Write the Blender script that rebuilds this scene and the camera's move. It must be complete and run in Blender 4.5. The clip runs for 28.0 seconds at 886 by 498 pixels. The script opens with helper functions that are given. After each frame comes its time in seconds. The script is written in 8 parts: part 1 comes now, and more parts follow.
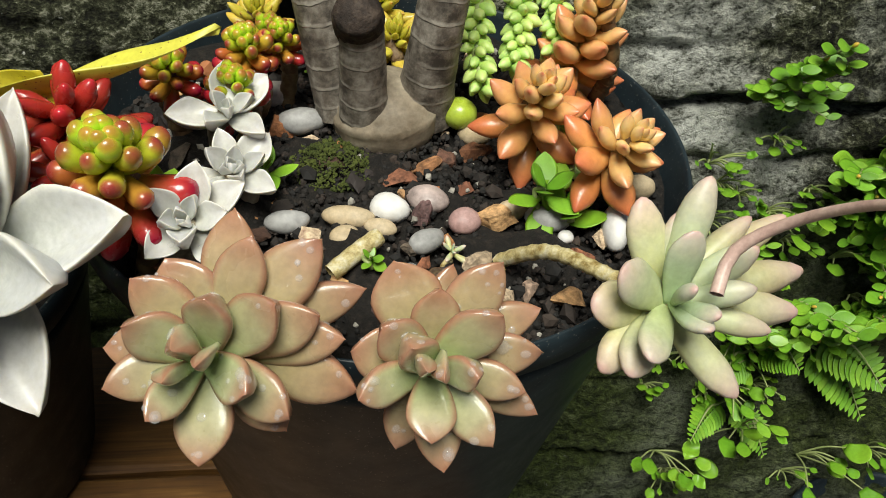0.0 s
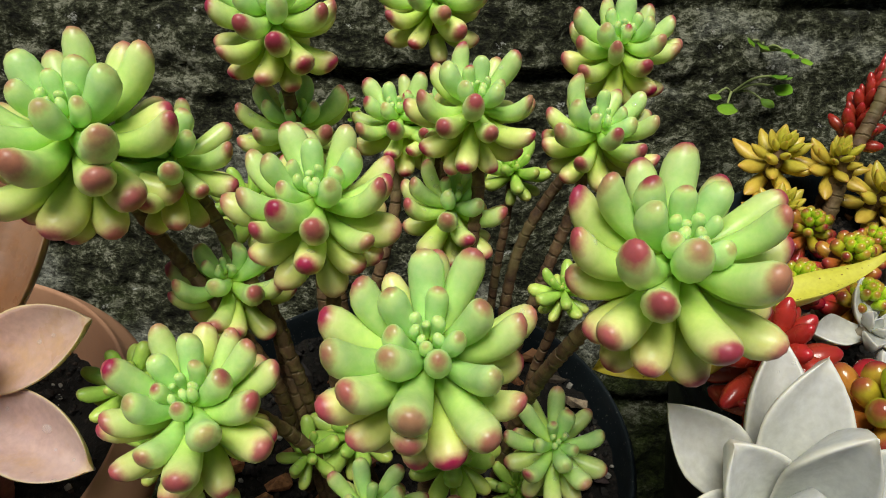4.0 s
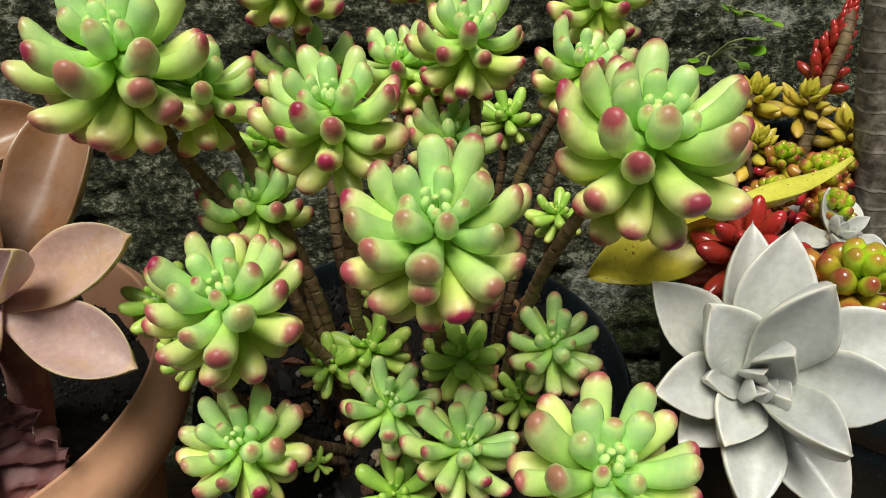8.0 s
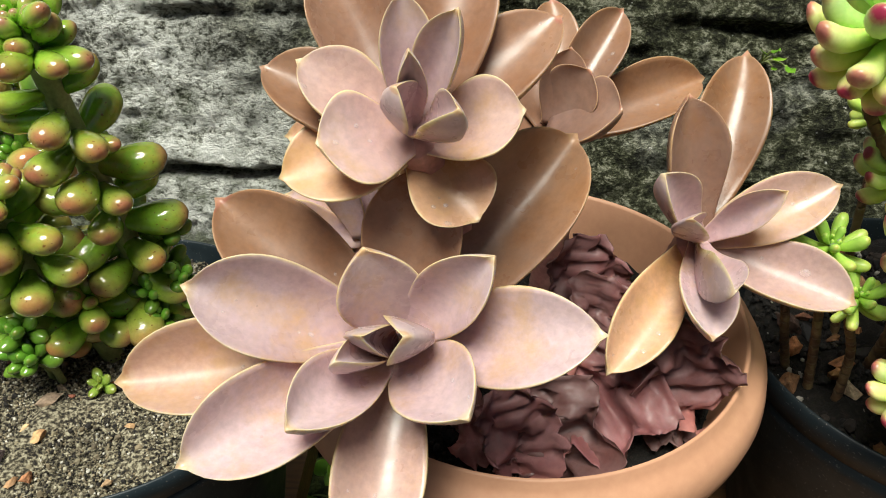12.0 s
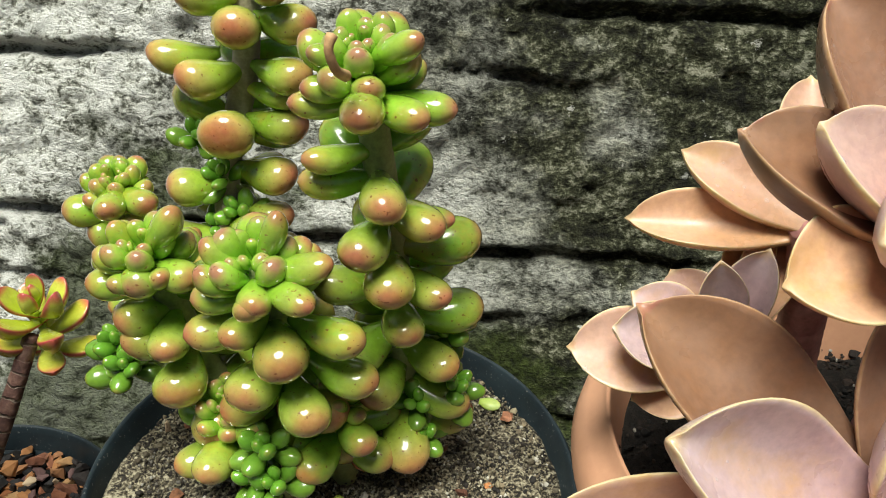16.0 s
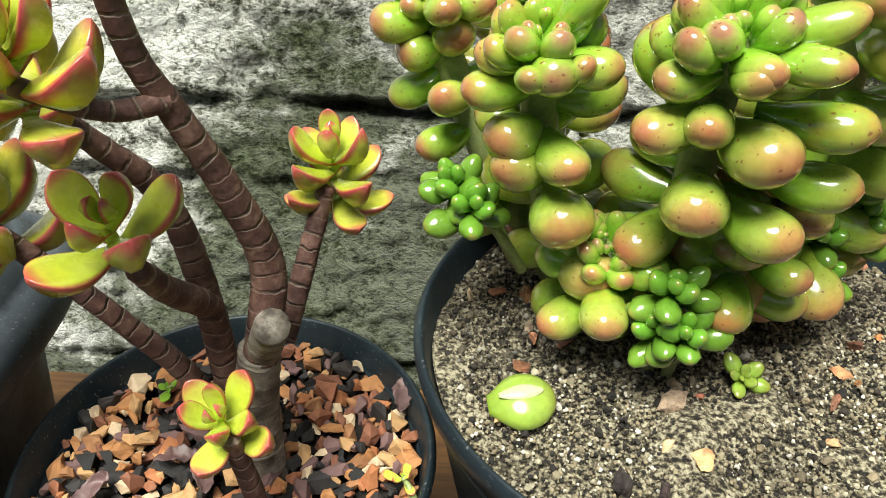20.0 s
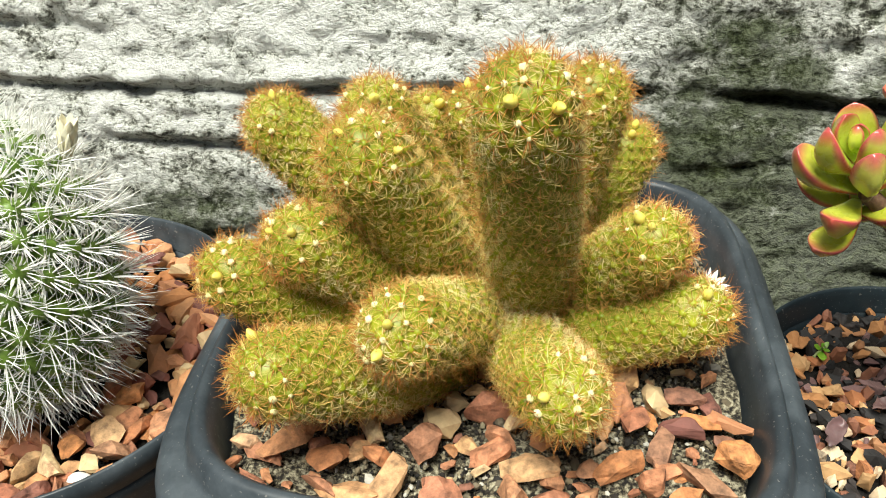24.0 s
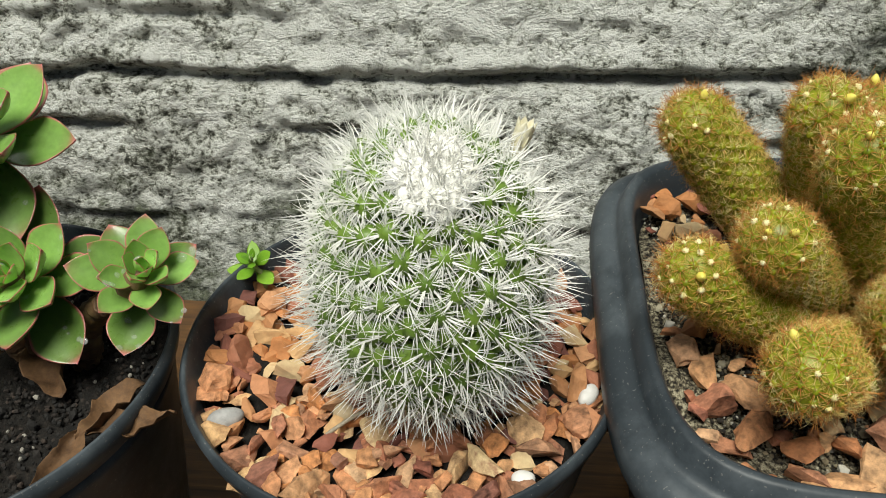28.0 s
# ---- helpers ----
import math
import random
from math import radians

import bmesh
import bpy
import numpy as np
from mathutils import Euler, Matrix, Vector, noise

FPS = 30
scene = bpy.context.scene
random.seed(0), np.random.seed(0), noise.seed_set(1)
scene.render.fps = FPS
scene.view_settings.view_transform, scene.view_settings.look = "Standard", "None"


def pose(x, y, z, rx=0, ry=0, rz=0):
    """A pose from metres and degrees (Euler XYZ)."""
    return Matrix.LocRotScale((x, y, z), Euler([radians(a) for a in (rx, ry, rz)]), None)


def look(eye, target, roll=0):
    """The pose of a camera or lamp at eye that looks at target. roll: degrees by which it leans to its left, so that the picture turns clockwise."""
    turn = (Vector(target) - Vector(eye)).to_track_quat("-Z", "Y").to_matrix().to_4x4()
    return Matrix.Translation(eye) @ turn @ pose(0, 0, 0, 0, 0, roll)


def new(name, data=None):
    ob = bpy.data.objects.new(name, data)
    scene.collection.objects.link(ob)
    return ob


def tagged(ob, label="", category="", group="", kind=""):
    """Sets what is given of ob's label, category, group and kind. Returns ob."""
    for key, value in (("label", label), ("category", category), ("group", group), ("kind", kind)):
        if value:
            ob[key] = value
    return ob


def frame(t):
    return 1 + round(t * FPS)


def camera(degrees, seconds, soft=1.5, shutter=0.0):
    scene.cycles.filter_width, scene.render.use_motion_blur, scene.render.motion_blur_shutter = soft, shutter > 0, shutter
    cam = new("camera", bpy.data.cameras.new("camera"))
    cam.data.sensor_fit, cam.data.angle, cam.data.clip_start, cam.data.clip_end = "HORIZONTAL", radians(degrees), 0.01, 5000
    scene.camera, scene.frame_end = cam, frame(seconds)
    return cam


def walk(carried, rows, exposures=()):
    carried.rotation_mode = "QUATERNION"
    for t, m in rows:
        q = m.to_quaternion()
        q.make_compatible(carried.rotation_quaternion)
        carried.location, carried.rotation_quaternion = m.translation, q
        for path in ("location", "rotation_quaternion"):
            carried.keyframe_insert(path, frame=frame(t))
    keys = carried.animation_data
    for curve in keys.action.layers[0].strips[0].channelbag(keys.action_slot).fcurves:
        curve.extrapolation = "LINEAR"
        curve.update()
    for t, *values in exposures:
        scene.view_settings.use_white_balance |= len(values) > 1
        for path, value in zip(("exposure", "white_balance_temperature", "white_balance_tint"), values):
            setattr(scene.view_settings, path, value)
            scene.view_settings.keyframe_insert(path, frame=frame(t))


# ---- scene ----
cam = camera(58.74, 28.0, soft=1.0)
PATH = [
    (0, (-0.09349, -0.11348, 0.38440), (0.04195, 0.60783, -0.29484), 6.96),
    (0.5, (-0.10258, -0.12820, 0.38584), (0.01505, 0.60048, -0.28884), 5.39),
    (1, (-0.11956, -0.13768, 0.38475), (-0.02492, 0.60086, -0.28279), 4.33),
    (1.5, (-0.13627, -0.14082, 0.38743), (-0.07371, 0.60626, -0.27435), 3.99),
    (2, (-0.18292, -0.14421, 0.38796), (-0.17606, 0.61331, -0.26482), 2.90),
    (2.5, (-0.23048, -0.13766, 0.39760), (-0.25148, 0.63982, -0.23096), 1.76),
    (3, (-0.26164, -0.11485, 0.39902), (-0.27973, 0.67479, -0.21429), 1.30),
    (3.5, (-0.28182, -0.09726, 0.40036), (-0.27970, 0.69439, -0.21061), 1.36),
    (4, (-0.28232, -0.07528, 0.40803), (-0.26304, 0.72487, -0.19147), 1.55),
    (4.5, (-0.27892, -0.06534, 0.41186), (-0.25692, 0.74946, -0.16746), 1.58),
    (6.5, (-0.27755, -0.06865, 0.40622), (-0.25567, 0.76697, -0.14266), 1.63),
    (7, (-0.28041, -0.08530, 0.40022), (-0.25844, 0.74607, -0.15507), 1.03),
    (7.5, (-0.28141, -0.10176, 0.39553), (-0.25925, 0.72054, -0.17310), 0.10),
    (8, (-0.28528, -0.11702, 0.39416), (-0.26302, 0.70004, -0.18197), -0.46),
    (8.5, (-0.29363, -0.13191, 0.39644), (-0.26741, 0.68270, -0.18298), -1.07),
    (9, (-0.29822, -0.14666, 0.40465), (-0.23118, 0.66786, -0.17159), 0.10),
    (9.5, (-0.30685, -0.15539, 0.40714), (-0.20892, 0.65707, -0.16759), 1.84),
    (10, (-0.32787, -0.16796, 0.41028), (-0.29718, 0.64594, -0.16990), 0.99),
    (10.5, (-0.35247, -0.17575, 0.40867), (-0.46936, 0.62458, -0.17938), -2.05),
    (11, (-0.38749, -0.16496, 0.41350), (-0.54940, 0.62723, -0.17491), -1.97),
    (11.5, (-0.45787, -0.14937, 0.40863), (-0.57404, 0.64814, -0.18339), -1.18),
    (13.5, (-0.56160, -0.16379, 0.38627), (-0.54865, 0.63786, -0.21138), 0.72),
    (14, (-0.60393, -0.16324, 0.38673), (-0.60463, 0.63857, -0.21086), 0.55),
    (14.5, (-0.63590, -0.15446, 0.38605), (-0.64218, 0.64570, -0.21371), 1.52),
    (15, (-0.64816, -0.13189, 0.39131), (-0.67349, 0.68659, -0.18266), 1.97),
    (15.5, (-0.63214, -0.11507, 0.39271), (-0.69218, 0.73134, -0.13642), 1.96),
    (16, (-0.62410, -0.09990, 0.36991), (-0.70140, 0.74915, -0.15271), 2.16),
    (16.5, (-0.64240, -0.08495, 0.37291), (-0.71982, 0.76508, -0.14810), 1.07),
    (17, (-0.66474, -0.07173, 0.37425), (-0.71733, 0.78117, -0.14516), 0.25),
    (17.5, (-0.67063, -0.06353, 0.37409), (-0.69874, 0.79778, -0.13321), 0.63),
    (18, (-0.66638, -0.06564, 0.35643), (-0.68376, 0.79098, -0.15924), 0.86),
    (18.5, (-0.65780, -0.07183, 0.34097), (-0.67019, 0.77251, -0.19469), 1.05),
    (19, (-0.66602, -0.07423, 0.32415), (-0.67933, 0.75480, -0.23490), 0.85),
    (19.5, (-0.69703, -0.07878, 0.31330), (-0.72815, 0.73521, -0.26673), 0.29),
    (20, (-0.73847, -0.08752, 0.31255), (-0.81173, 0.71735, -0.27636), -0.98),
    (20.5, (-0.77106, -0.09697, 0.31280), (-0.87633, 0.70438, -0.27606), -1.57),
    (21, (-0.80841, -0.10939, 0.31499), (-0.93037, 0.69174, -0.27094), -1.49),
    (21.5, (-0.84957, -0.12592, 0.32260), (-0.98526, 0.67419, -0.26171), -1.44),
    (22, (-0.90180, -0.15299, 0.33347), (-1.05492, 0.64201, -0.25350), -1.54),
    (22.5, (-0.92965, -0.17603, 0.34164), (-1.07825, 0.62004, -0.24504), -1.36),
    (24.5, (-0.97590, -0.13147, 0.32642), (-1.06717, 0.66498, -0.27135), -1.93),
    (25, (-0.97898, -0.11867, 0.32097), (-1.01415, 0.67852, -0.28172), -0.41),
    (25.5, (-0.98966, -0.11227, 0.31975), (-1.00944, 0.68250, -0.28684), -0.46),
    (26, (-0.99445, -0.10895, 0.31691), (-1.00593, 0.68155, -0.29545), -0.19),
    (26.5, (-1.00613, -0.12197, 0.32523), (-1.01390, 0.66654, -0.28973), 0.04),
    (27, (-1.03623, -0.13836, 0.33653), (-1.05179, 0.65096, -0.27725), 0.05),
    (27.5, (-1.08133, -0.15498, 0.34262), (-1.12242, 0.63261, -0.27220), -0.25),
    (28, (-1.11847, -0.16159, 0.34282), (-1.19752, 0.62192, -0.27351), -1.19),
]
walk(cam, [(t, look(eye, target, roll)) for t, eye, target, roll in PATH],
     [(t, stops, 6500, 6) for t, stops in ((0, 0.02), (2, -0.04), (4, -0.38), (8, -0.28), (10, -0.02), (11, 0.20), (14, 0.30), (16.5, 0.42), (18, 0.50), (21, 0.86), (22, 0.80), (25, 0.48), (28, -0.12))])

# ---- world, sun, exposure ----
world = bpy.data.worlds.new("sky")
scene.world = world
world.use_nodes = True
wn = world.node_tree.nodes
sky = wn.new("ShaderNodeTexSky")
sky.sky_type = "NISHITA"
sky.sun_disc = False
sky.sun_elevation = radians(71)
sky.sun_rotation = radians(203)
sky.air_density = 1.0
sky.dust_density = 4.0
world.node_tree.links.new(sky.outputs[0], wn["Background"].inputs[0])
wn["Background"].inputs[1].default_value = 0.032

sun_data = bpy.data.lights.new("sun", "SUN")
sun_data.energy, sun_data.angle, sun_data.color = 4.7, radians(30), (1.0, 0.98, 0.90)
sun = new("sun", sun_data)
sun.matrix_basis = look((-1.05, -1.15, 4.0), (-0.6, 0.1, 0.1))


# ---- node and mesh helpers ----
def vec(*v):
    return Vector(v)


def material(name, rough=0.5, metal=0.0, spec=0.5):
    m = bpy.data.materials.new(name)
    m.use_nodes = True
    b = m.node_tree.nodes["Principled BSDF"]
    b.inputs["Roughness"].default_value = rough
    b.inputs["Metallic"].default_value = metal
    b.inputs["Specular IOR Level"].default_value = spec
    return m


class Nodes:
    """Short names for the node graph of one material."""

    def __init__(self, m):
        self.m, self.t = m, m.node_tree
        self.b = self.t.nodes["Principled BSDF"]

    def add(self, kind, **inputs):
        n = self.t.nodes.new(kind)
        for k, v in inputs.items():
            self.put(n.inputs[k.replace("_", " ")], v)
        return n

    def put(self, socket, v):
        if isinstance(v, bpy.types.NodeSocket):
            self.t.links.new(v, socket)
        else:
            socket.default_value = v

    def noise(self, scale, detail=4.0, rough=0.55, coord=None, distort=0.0):
        n = self.add("ShaderNodeTexNoise", Scale=scale, Detail=detail, Roughness=rough, Distortion=distort)
        if coord is not None:
            self.put(n.inputs["Vector"], coord)
        return n.outputs[0]

    def place(self):
        return self.add("ShaderNodeNewGeometry").outputs["Position"]

    def local(self):
        return self.add("ShaderNodeTexCoord").outputs["Object"]

    def ramp(self, fac, stops):
        n = self.add("ShaderNodeValToRGB")
        self.put(n.inputs[0], fac)
        e = n.color_ramp.elements
        while len(e) < len(stops):
            e.new(0.5)
        for x, (p, c) in zip(e, stops):
            x.position = p
            x.color = (*c, 1) if isinstance(c, tuple) else (c, c, c, 1)
        return n.outputs[0]

    def mix(self, fac, a, b, how="MIX"):
        n = self.add("ShaderNodeMix")
        n.data_type, n.blend_type = "RGBA", how
        for k, v in ((0, fac), (6, a), (7, b)):
            if isinstance(v, tuple):
                v = (*v, 1)
            self.put(n.inputs[k], v)
        return n.outputs[2]

    def math(self, how, a, b=0.0):
        n = self.add("ShaderNodeMath")
        n.operation = how
        self.put(n.inputs[0], a)
        self.put(n.inputs[1], b)
        return n.outputs[0]

    def bump(self, height, strength=0.3, distance=0.001):
        n = self.add("ShaderNodeBump", Strength=strength, Distance=distance, Height=height)
        self.t.links.new(n.outputs[0], self.b.inputs["Normal"])

    def out(self, **kw):
        for k, v in kw.items():
            self.put(self.b.inputs[k.replace("_", " ")], v if not isinstance(v, tuple) else (*v, 1))
        return self.m


def mesh_from(name, verts, faces, mat=None, uv=None, smooth=True):
    me = bpy.data.meshes.new(name)
    me.from_pydata([tuple(v) for v in verts], [], faces)
    if uv is not None:
        layer = me.uv_layers.new(name="UVMap")
        idx = np.empty(len(me.loops), dtype=np.int32)
        me.loops.foreach_get("vertex_index", idx)
        layer.data.foreach_set("uv", np.asarray(uv, dtype=np.float32)[idx].ravel())
    if smooth:
        me.polygons.foreach_set("use_smooth", [True] * len(me.polygons))
    if mat:
        me.materials.append(mat)
    me.update()
    return me


def thing(name, base, label, category, group="", kind=""):
    ob = new(name)
    ob.empty_display_size = 0.01
    ob.location = base
    ob["base"] = 1
    del ob["base"]
    return tagged(ob, label, category, group, kind)


def part(name, me, parent, origin=None, m=None, label=""):
    """A mesh under a thing or a part. origin: the thing's base; m: the pose in the world."""
    ob = new(name, me)
    ob.parent = parent
    if m is not None:
        ob.matrix_basis = Matrix.Translation(-Vector(origin)) @ m if origin is not None else m
    elif origin is not None:
        ob.matrix_basis = Matrix.Translation(-Vector(origin))
    if label:
        ob["label"] = label
    return ob


def lathe(name, profile, mat, n=72, wobble=0.0, seed=0):
    """A turned shape round z from (radius, height) pairs; the ends close to the axis where the radius is 0."""
    rnd = random.Random(seed)
    ph = rnd.uniform(0, 6)
    v, f = [], []
    for r, z in profile:
        for k in range(n):
            a = 2 * math.pi * k / n
            rr = r * (1 + wobble * math.sin(2 * a + ph))
            v.append((rr * math.cos(a), rr * math.sin(a), z))
    for i in range(len(profile) - 1):
        for k in range(n):
            k2 = (k + 1) % n
            f.append((i * n + k, i * n + k2, (i + 1) * n + k2, (i + 1) * n + k))
    return mesh_from(name, v, f, mat)


def tube(name, pts, radii, mat, n=9, ribs=0.0, rib_step=0.004, seed=0, cap=True):
    """A round stem along a smooth line through pts. ribs: height of leaf-scar rings."""
    rnd = random.Random(seed)
    pts = [Vector(p) for p in pts]
    dense, rad = [], []
    for i in range(len(pts) - 1):
        p0, p1, p2, p3 = pts[max(i - 1, 0)], pts[i], pts[i + 1], pts[min(i + 2, len(pts) - 1)]
        steps = max(3, int((p2 - p1).length / (rib_step / 3 if ribs else 0.004)))
        for s in range(steps):
            t = s / steps
            q = 0.5 * (2 * p1 + (p2 - p0) * t + (2 * p0 - 5 * p1 + 4 * p2 - p3) * t * t + (3 * p1 - p0 - 3 * p2 + p3) * t ** 3)
            dense.append(q)
            rad.append(radii[i] * (1 - t) + radii[i + 1] * t)
    dense.append(pts[-1])
    rad.append(radii[-1])
    v, f, uv = [], [], []
    side = None
    length = 0.0
    for i, (p, r) in enumerate(zip(dense, rad)):
        d = (dense[min(i + 1, len(dense) - 1)] - dense[max(i - 1, 0)]).normalized()
        if side is None:
            side = d.orthogonal().normalized()
        side = (side - d * side.dot(d)).normalized()
        up = d.cross(side)
        if i:
            length += (p - dense[i - 1]).length
        bump = 1.0
        if ribs:
            bump += ribs * (1 if i % 3 == 0 else -0.3) * rnd.uniform(0.5, 1.4)
        for k in range(n):
            a = 2 * math.pi * k / n
            rr = r * bump * (1 + (0.02 * rnd.uniform(-1, 1) if ribs else 0))
            v.append(p + side * rr * math.cos(a) + up * rr * math.sin(a))
            uv.append((length / 0.05, k / n))
    m = len(dense)
    for i in range(m - 1):
        for k in range(n):
            k2 = (k + 1) % n
            f.append((i * n + k, i * n + k2, (i + 1) * n + k2, (i + 1) * n + k))
    if cap:
        v.append(dense[-1] + (dense[-1] - dense[-2]).normalized() * rad[-1] * 0.35)
        uv.append((length / 0.05, 0.5))
        c = len(v) - 1
        for k in range(n):
            f.append(((m - 1) * n + k, (m - 1) * n + (k + 1) % n, c))
    return mesh_from(name, v, f, mat, uv)


def bean(name, mat, width=0.32, bend=0.12, club=0.75, nose=0.0, n=10, rings=11, base=0.45, flat=1.0, nose_len=0.0):
    """A plump leaf along z, 1 long. club: where it is thickest; nose: how pointed its end is."""
    v, f, uv = [], [], []
    us = [0.0, 0.06] + [i / (rings - 1) for i in range(1, rings - 2)] + [0.93, 0.98]
    us = sorted(set(us))
    for u in us:
        if u < club:
            t = u / club
            r = base + (1 - base) * (math.sin(t * math.pi / 2) ** 1.25)
        else:
            t = (u - club) / (1 - club)
            r = (1 - t ** (2.2 - nose)) ** (0.5 + 0.4 * nose)
        r *= width / 2
        for k in range(n):
            a = 2 * math.pi * k / n
            x, y = r * math.cos(a), r * math.sin(a) * flat
            v.append((x, y + bend * (u * u - u), u))
            uv.append((u, 0.5 + 0.5 * math.sin(a)))
    for i in range(len(us) - 1):
        for k in range(n):
            k2 = (k + 1) % n
            f.append((i * n + k, i * n + k2, (i + 1) * n + k2, (i + 1) * n + k))
    v.append((0, 0, 1.0 + nose_len))
    uv.append((1.0, 0.5))
    for k in range(n):
        f.append(((len(us) - 1) * n + k, (len(us) - 1) * n + (k + 1) % n, len(v) - 1))
    f.append(tuple(reversed(range(n))))
    return mesh_from(name, v, f, mat, uv)


def blade(name, mat, width=0.6, thick=0.1, cup=0.25, bend=0.2, widest=0.62, base=0.4, tip=1.0, keel=0.0, roll=0.0, wave=0.0, seed=0, nu=14, nv=9, fold=2.0, crumple=0.0, cusp=0.012):
    """A flat fleshy leaf along z, 1 long, its upper face to +y. tip: 1 pointed, 0.4 round."""
    rnd = random.Random(seed)
    ph = rnd.uniform(0, 6)
    v, f, uv = [], [], []
    us = [1 - (1 - i / nu) ** 1.35 for i in range(nu)] + [0.992]
    ring = 2 * nv
    for u in us:
        if u < widest:
            t = u / widest
            w = base + (1 - base) * math.sin(t * math.pi / 2) ** 1.3
        else:
            t = (u - widest) / (1 - widest)
            w = (1 - t ** (2.3 - 0.5 * tip)) ** (0.45 + 0.42 * tip)
        w = max(w, 0.02) * width / 2
        th = thick * (0.55 + 0.45 * math.sin(min(u / 0.5, 1) * math.pi / 2)) * (1 - 0.75 * max(0, (u - 0.55) / 0.45) ** 2)
        th = min(th, w * 1.3)
        for k in range(ring):
            a = math.pi * k / nv
            c, s = math.cos(a), math.sin(a)
            c = math.copysign(abs(c) ** 0.85, c)
            x = w * c
            y = bend * (u * u - u) + cup * w * (abs(c) ** fold) * (0.35 + 0.65 * min(1, u * 1.6)) + roll * c * u * width * 0.3
            y += wave * 0.04 * math.sin(7 * u + ph + 2 * c)
            y += th * (0.32 * s if s > 0 else 0.68 * s)
            if s < 0:
                y -= keel * th * (1 - abs(c)) ** 2
            if crumple:
                q = Vector((x * 3.2 + seed * 5, u * 4.2, seed))
                y += crumple * (0.55 * abs(noise.noise(q)) + 0.25 * noise.noise(q * 2.7) + 0.10 * noise.noise(q * 6))
                x += crumple * (0.35 * noise.noise(q + Vector((9, 4, 2))) + 0.12 * noise.noise(q * 4))
            v.append((x, y, u))
            uv.append((u, abs(c)))
    for i in range(len(us) - 1):
        for k in range(ring):
            k2 = (k + 1) % ring
            f.append((i * ring + k, i * ring + k2, (i + 1) * ring + k2, (i + 1) * ring + k))
    v.append((0, cusp * 0.4, 1.0 + cusp))
    uv.append((1.0, 1.0))
    b0 = (len(us) - 1) * ring
    for k in range(ring):
        f.append((b0 + k, b0 + (k + 1) % ring, len(v) - 1))
    f.append(tuple(reversed(range(ring))))
    return mesh_from(name, v, f, mat, uv)


def frame_of(axis, spin=0.0):
    """Right, ahead and up of a plant's head that looks along axis."""
    z = Vector(axis).normalized()
    x = Vector((1, 0, 0))
    x = (x - z * x.dot(z)).normalized()
    y = z.cross(x)
    c, s = math.cos(spin), math.sin(spin)
    return x * c + y * s, y * c - x * s, z


def leaf_pose(at, direction, up, length, width=1.0, thick=1.0, twist=0.0):
    """The pose of a leaf that starts at a place, runs along a direction and turns its upper face towards up."""
    z = Vector(direction).normalized()
    y = Vector(up) - z * Vector(up).dot(z)
    if y.length < 1e-4:
        y = z.orthogonal()
    y.normalize()
    x = y.cross(z)
    r = Matrix((x, y, z)).transposed().to_4x4()
    return Matrix.Translation(at) @ r @ Matrix.Rotation(twist, 4, "Z") @ Matrix.Diagonal((length * width, length * thick, length, 1))


def head(parent, origin, at, axis, radius, count, meshes, rnd, low=-5, high=82, inner=0.3, depth=0.35, spin=None, curve=1.0, wide=1.0, start=0.06,
         name="leaf", old=1.0, jitter=1.0, pairs=False):
    """A rosette: leaves on a golden spiral. low, high: how far the outer and the inner leaves rise, in degrees;
    depth: how far down the stem the outer leaves sit, in radii."""
    at = Vector(at)
    X, Y, Z = frame_of(axis, rnd.uniform(0, 6.28) if spin is None else spin)
    made = []
    for k in range(count):
        t = k / max(count - 1, 1)          # 0 outermost, 1 innermost
        a = (k // 2 * 1.5708 + k % 2 * 3.14159 if pairs else k * 2.39996) + rnd.uniform(-0.16, 0.16) * jitter
        e = radians(low + (high - low) * t ** curve + rnd.uniform(-6, 6) * jitter)
        L = radius * (1 - (1 - inner) * t ** 1.15) * rnd.uniform(0.9, 1.08)
        out = X * math.cos(a) + Y * math.sin(a)
        d = out * math.cos(e) + Z * math.sin(e)
        up = Z * math.cos(e) - out * math.sin(e)
        p = at + out * radius * start * (1 - t) - Z * radius * depth * (1 - t) ** 1.1
        ob = part(name, meshes[rnd.randrange(len(meshes))], parent, origin,
                  leaf_pose(p, d, up, L, wide * rnd.uniform(0.92, 1.08), rnd.uniform(0.92, 1.08), radians(rnd.uniform(-9, 9)) * jitter))
        ob.color = (min(1, max(0, (1 - t) * old + rnd.uniform(-0.12, 0.12))), rnd.random(), rnd.random(), 1)
        made.append(ob)
    return made


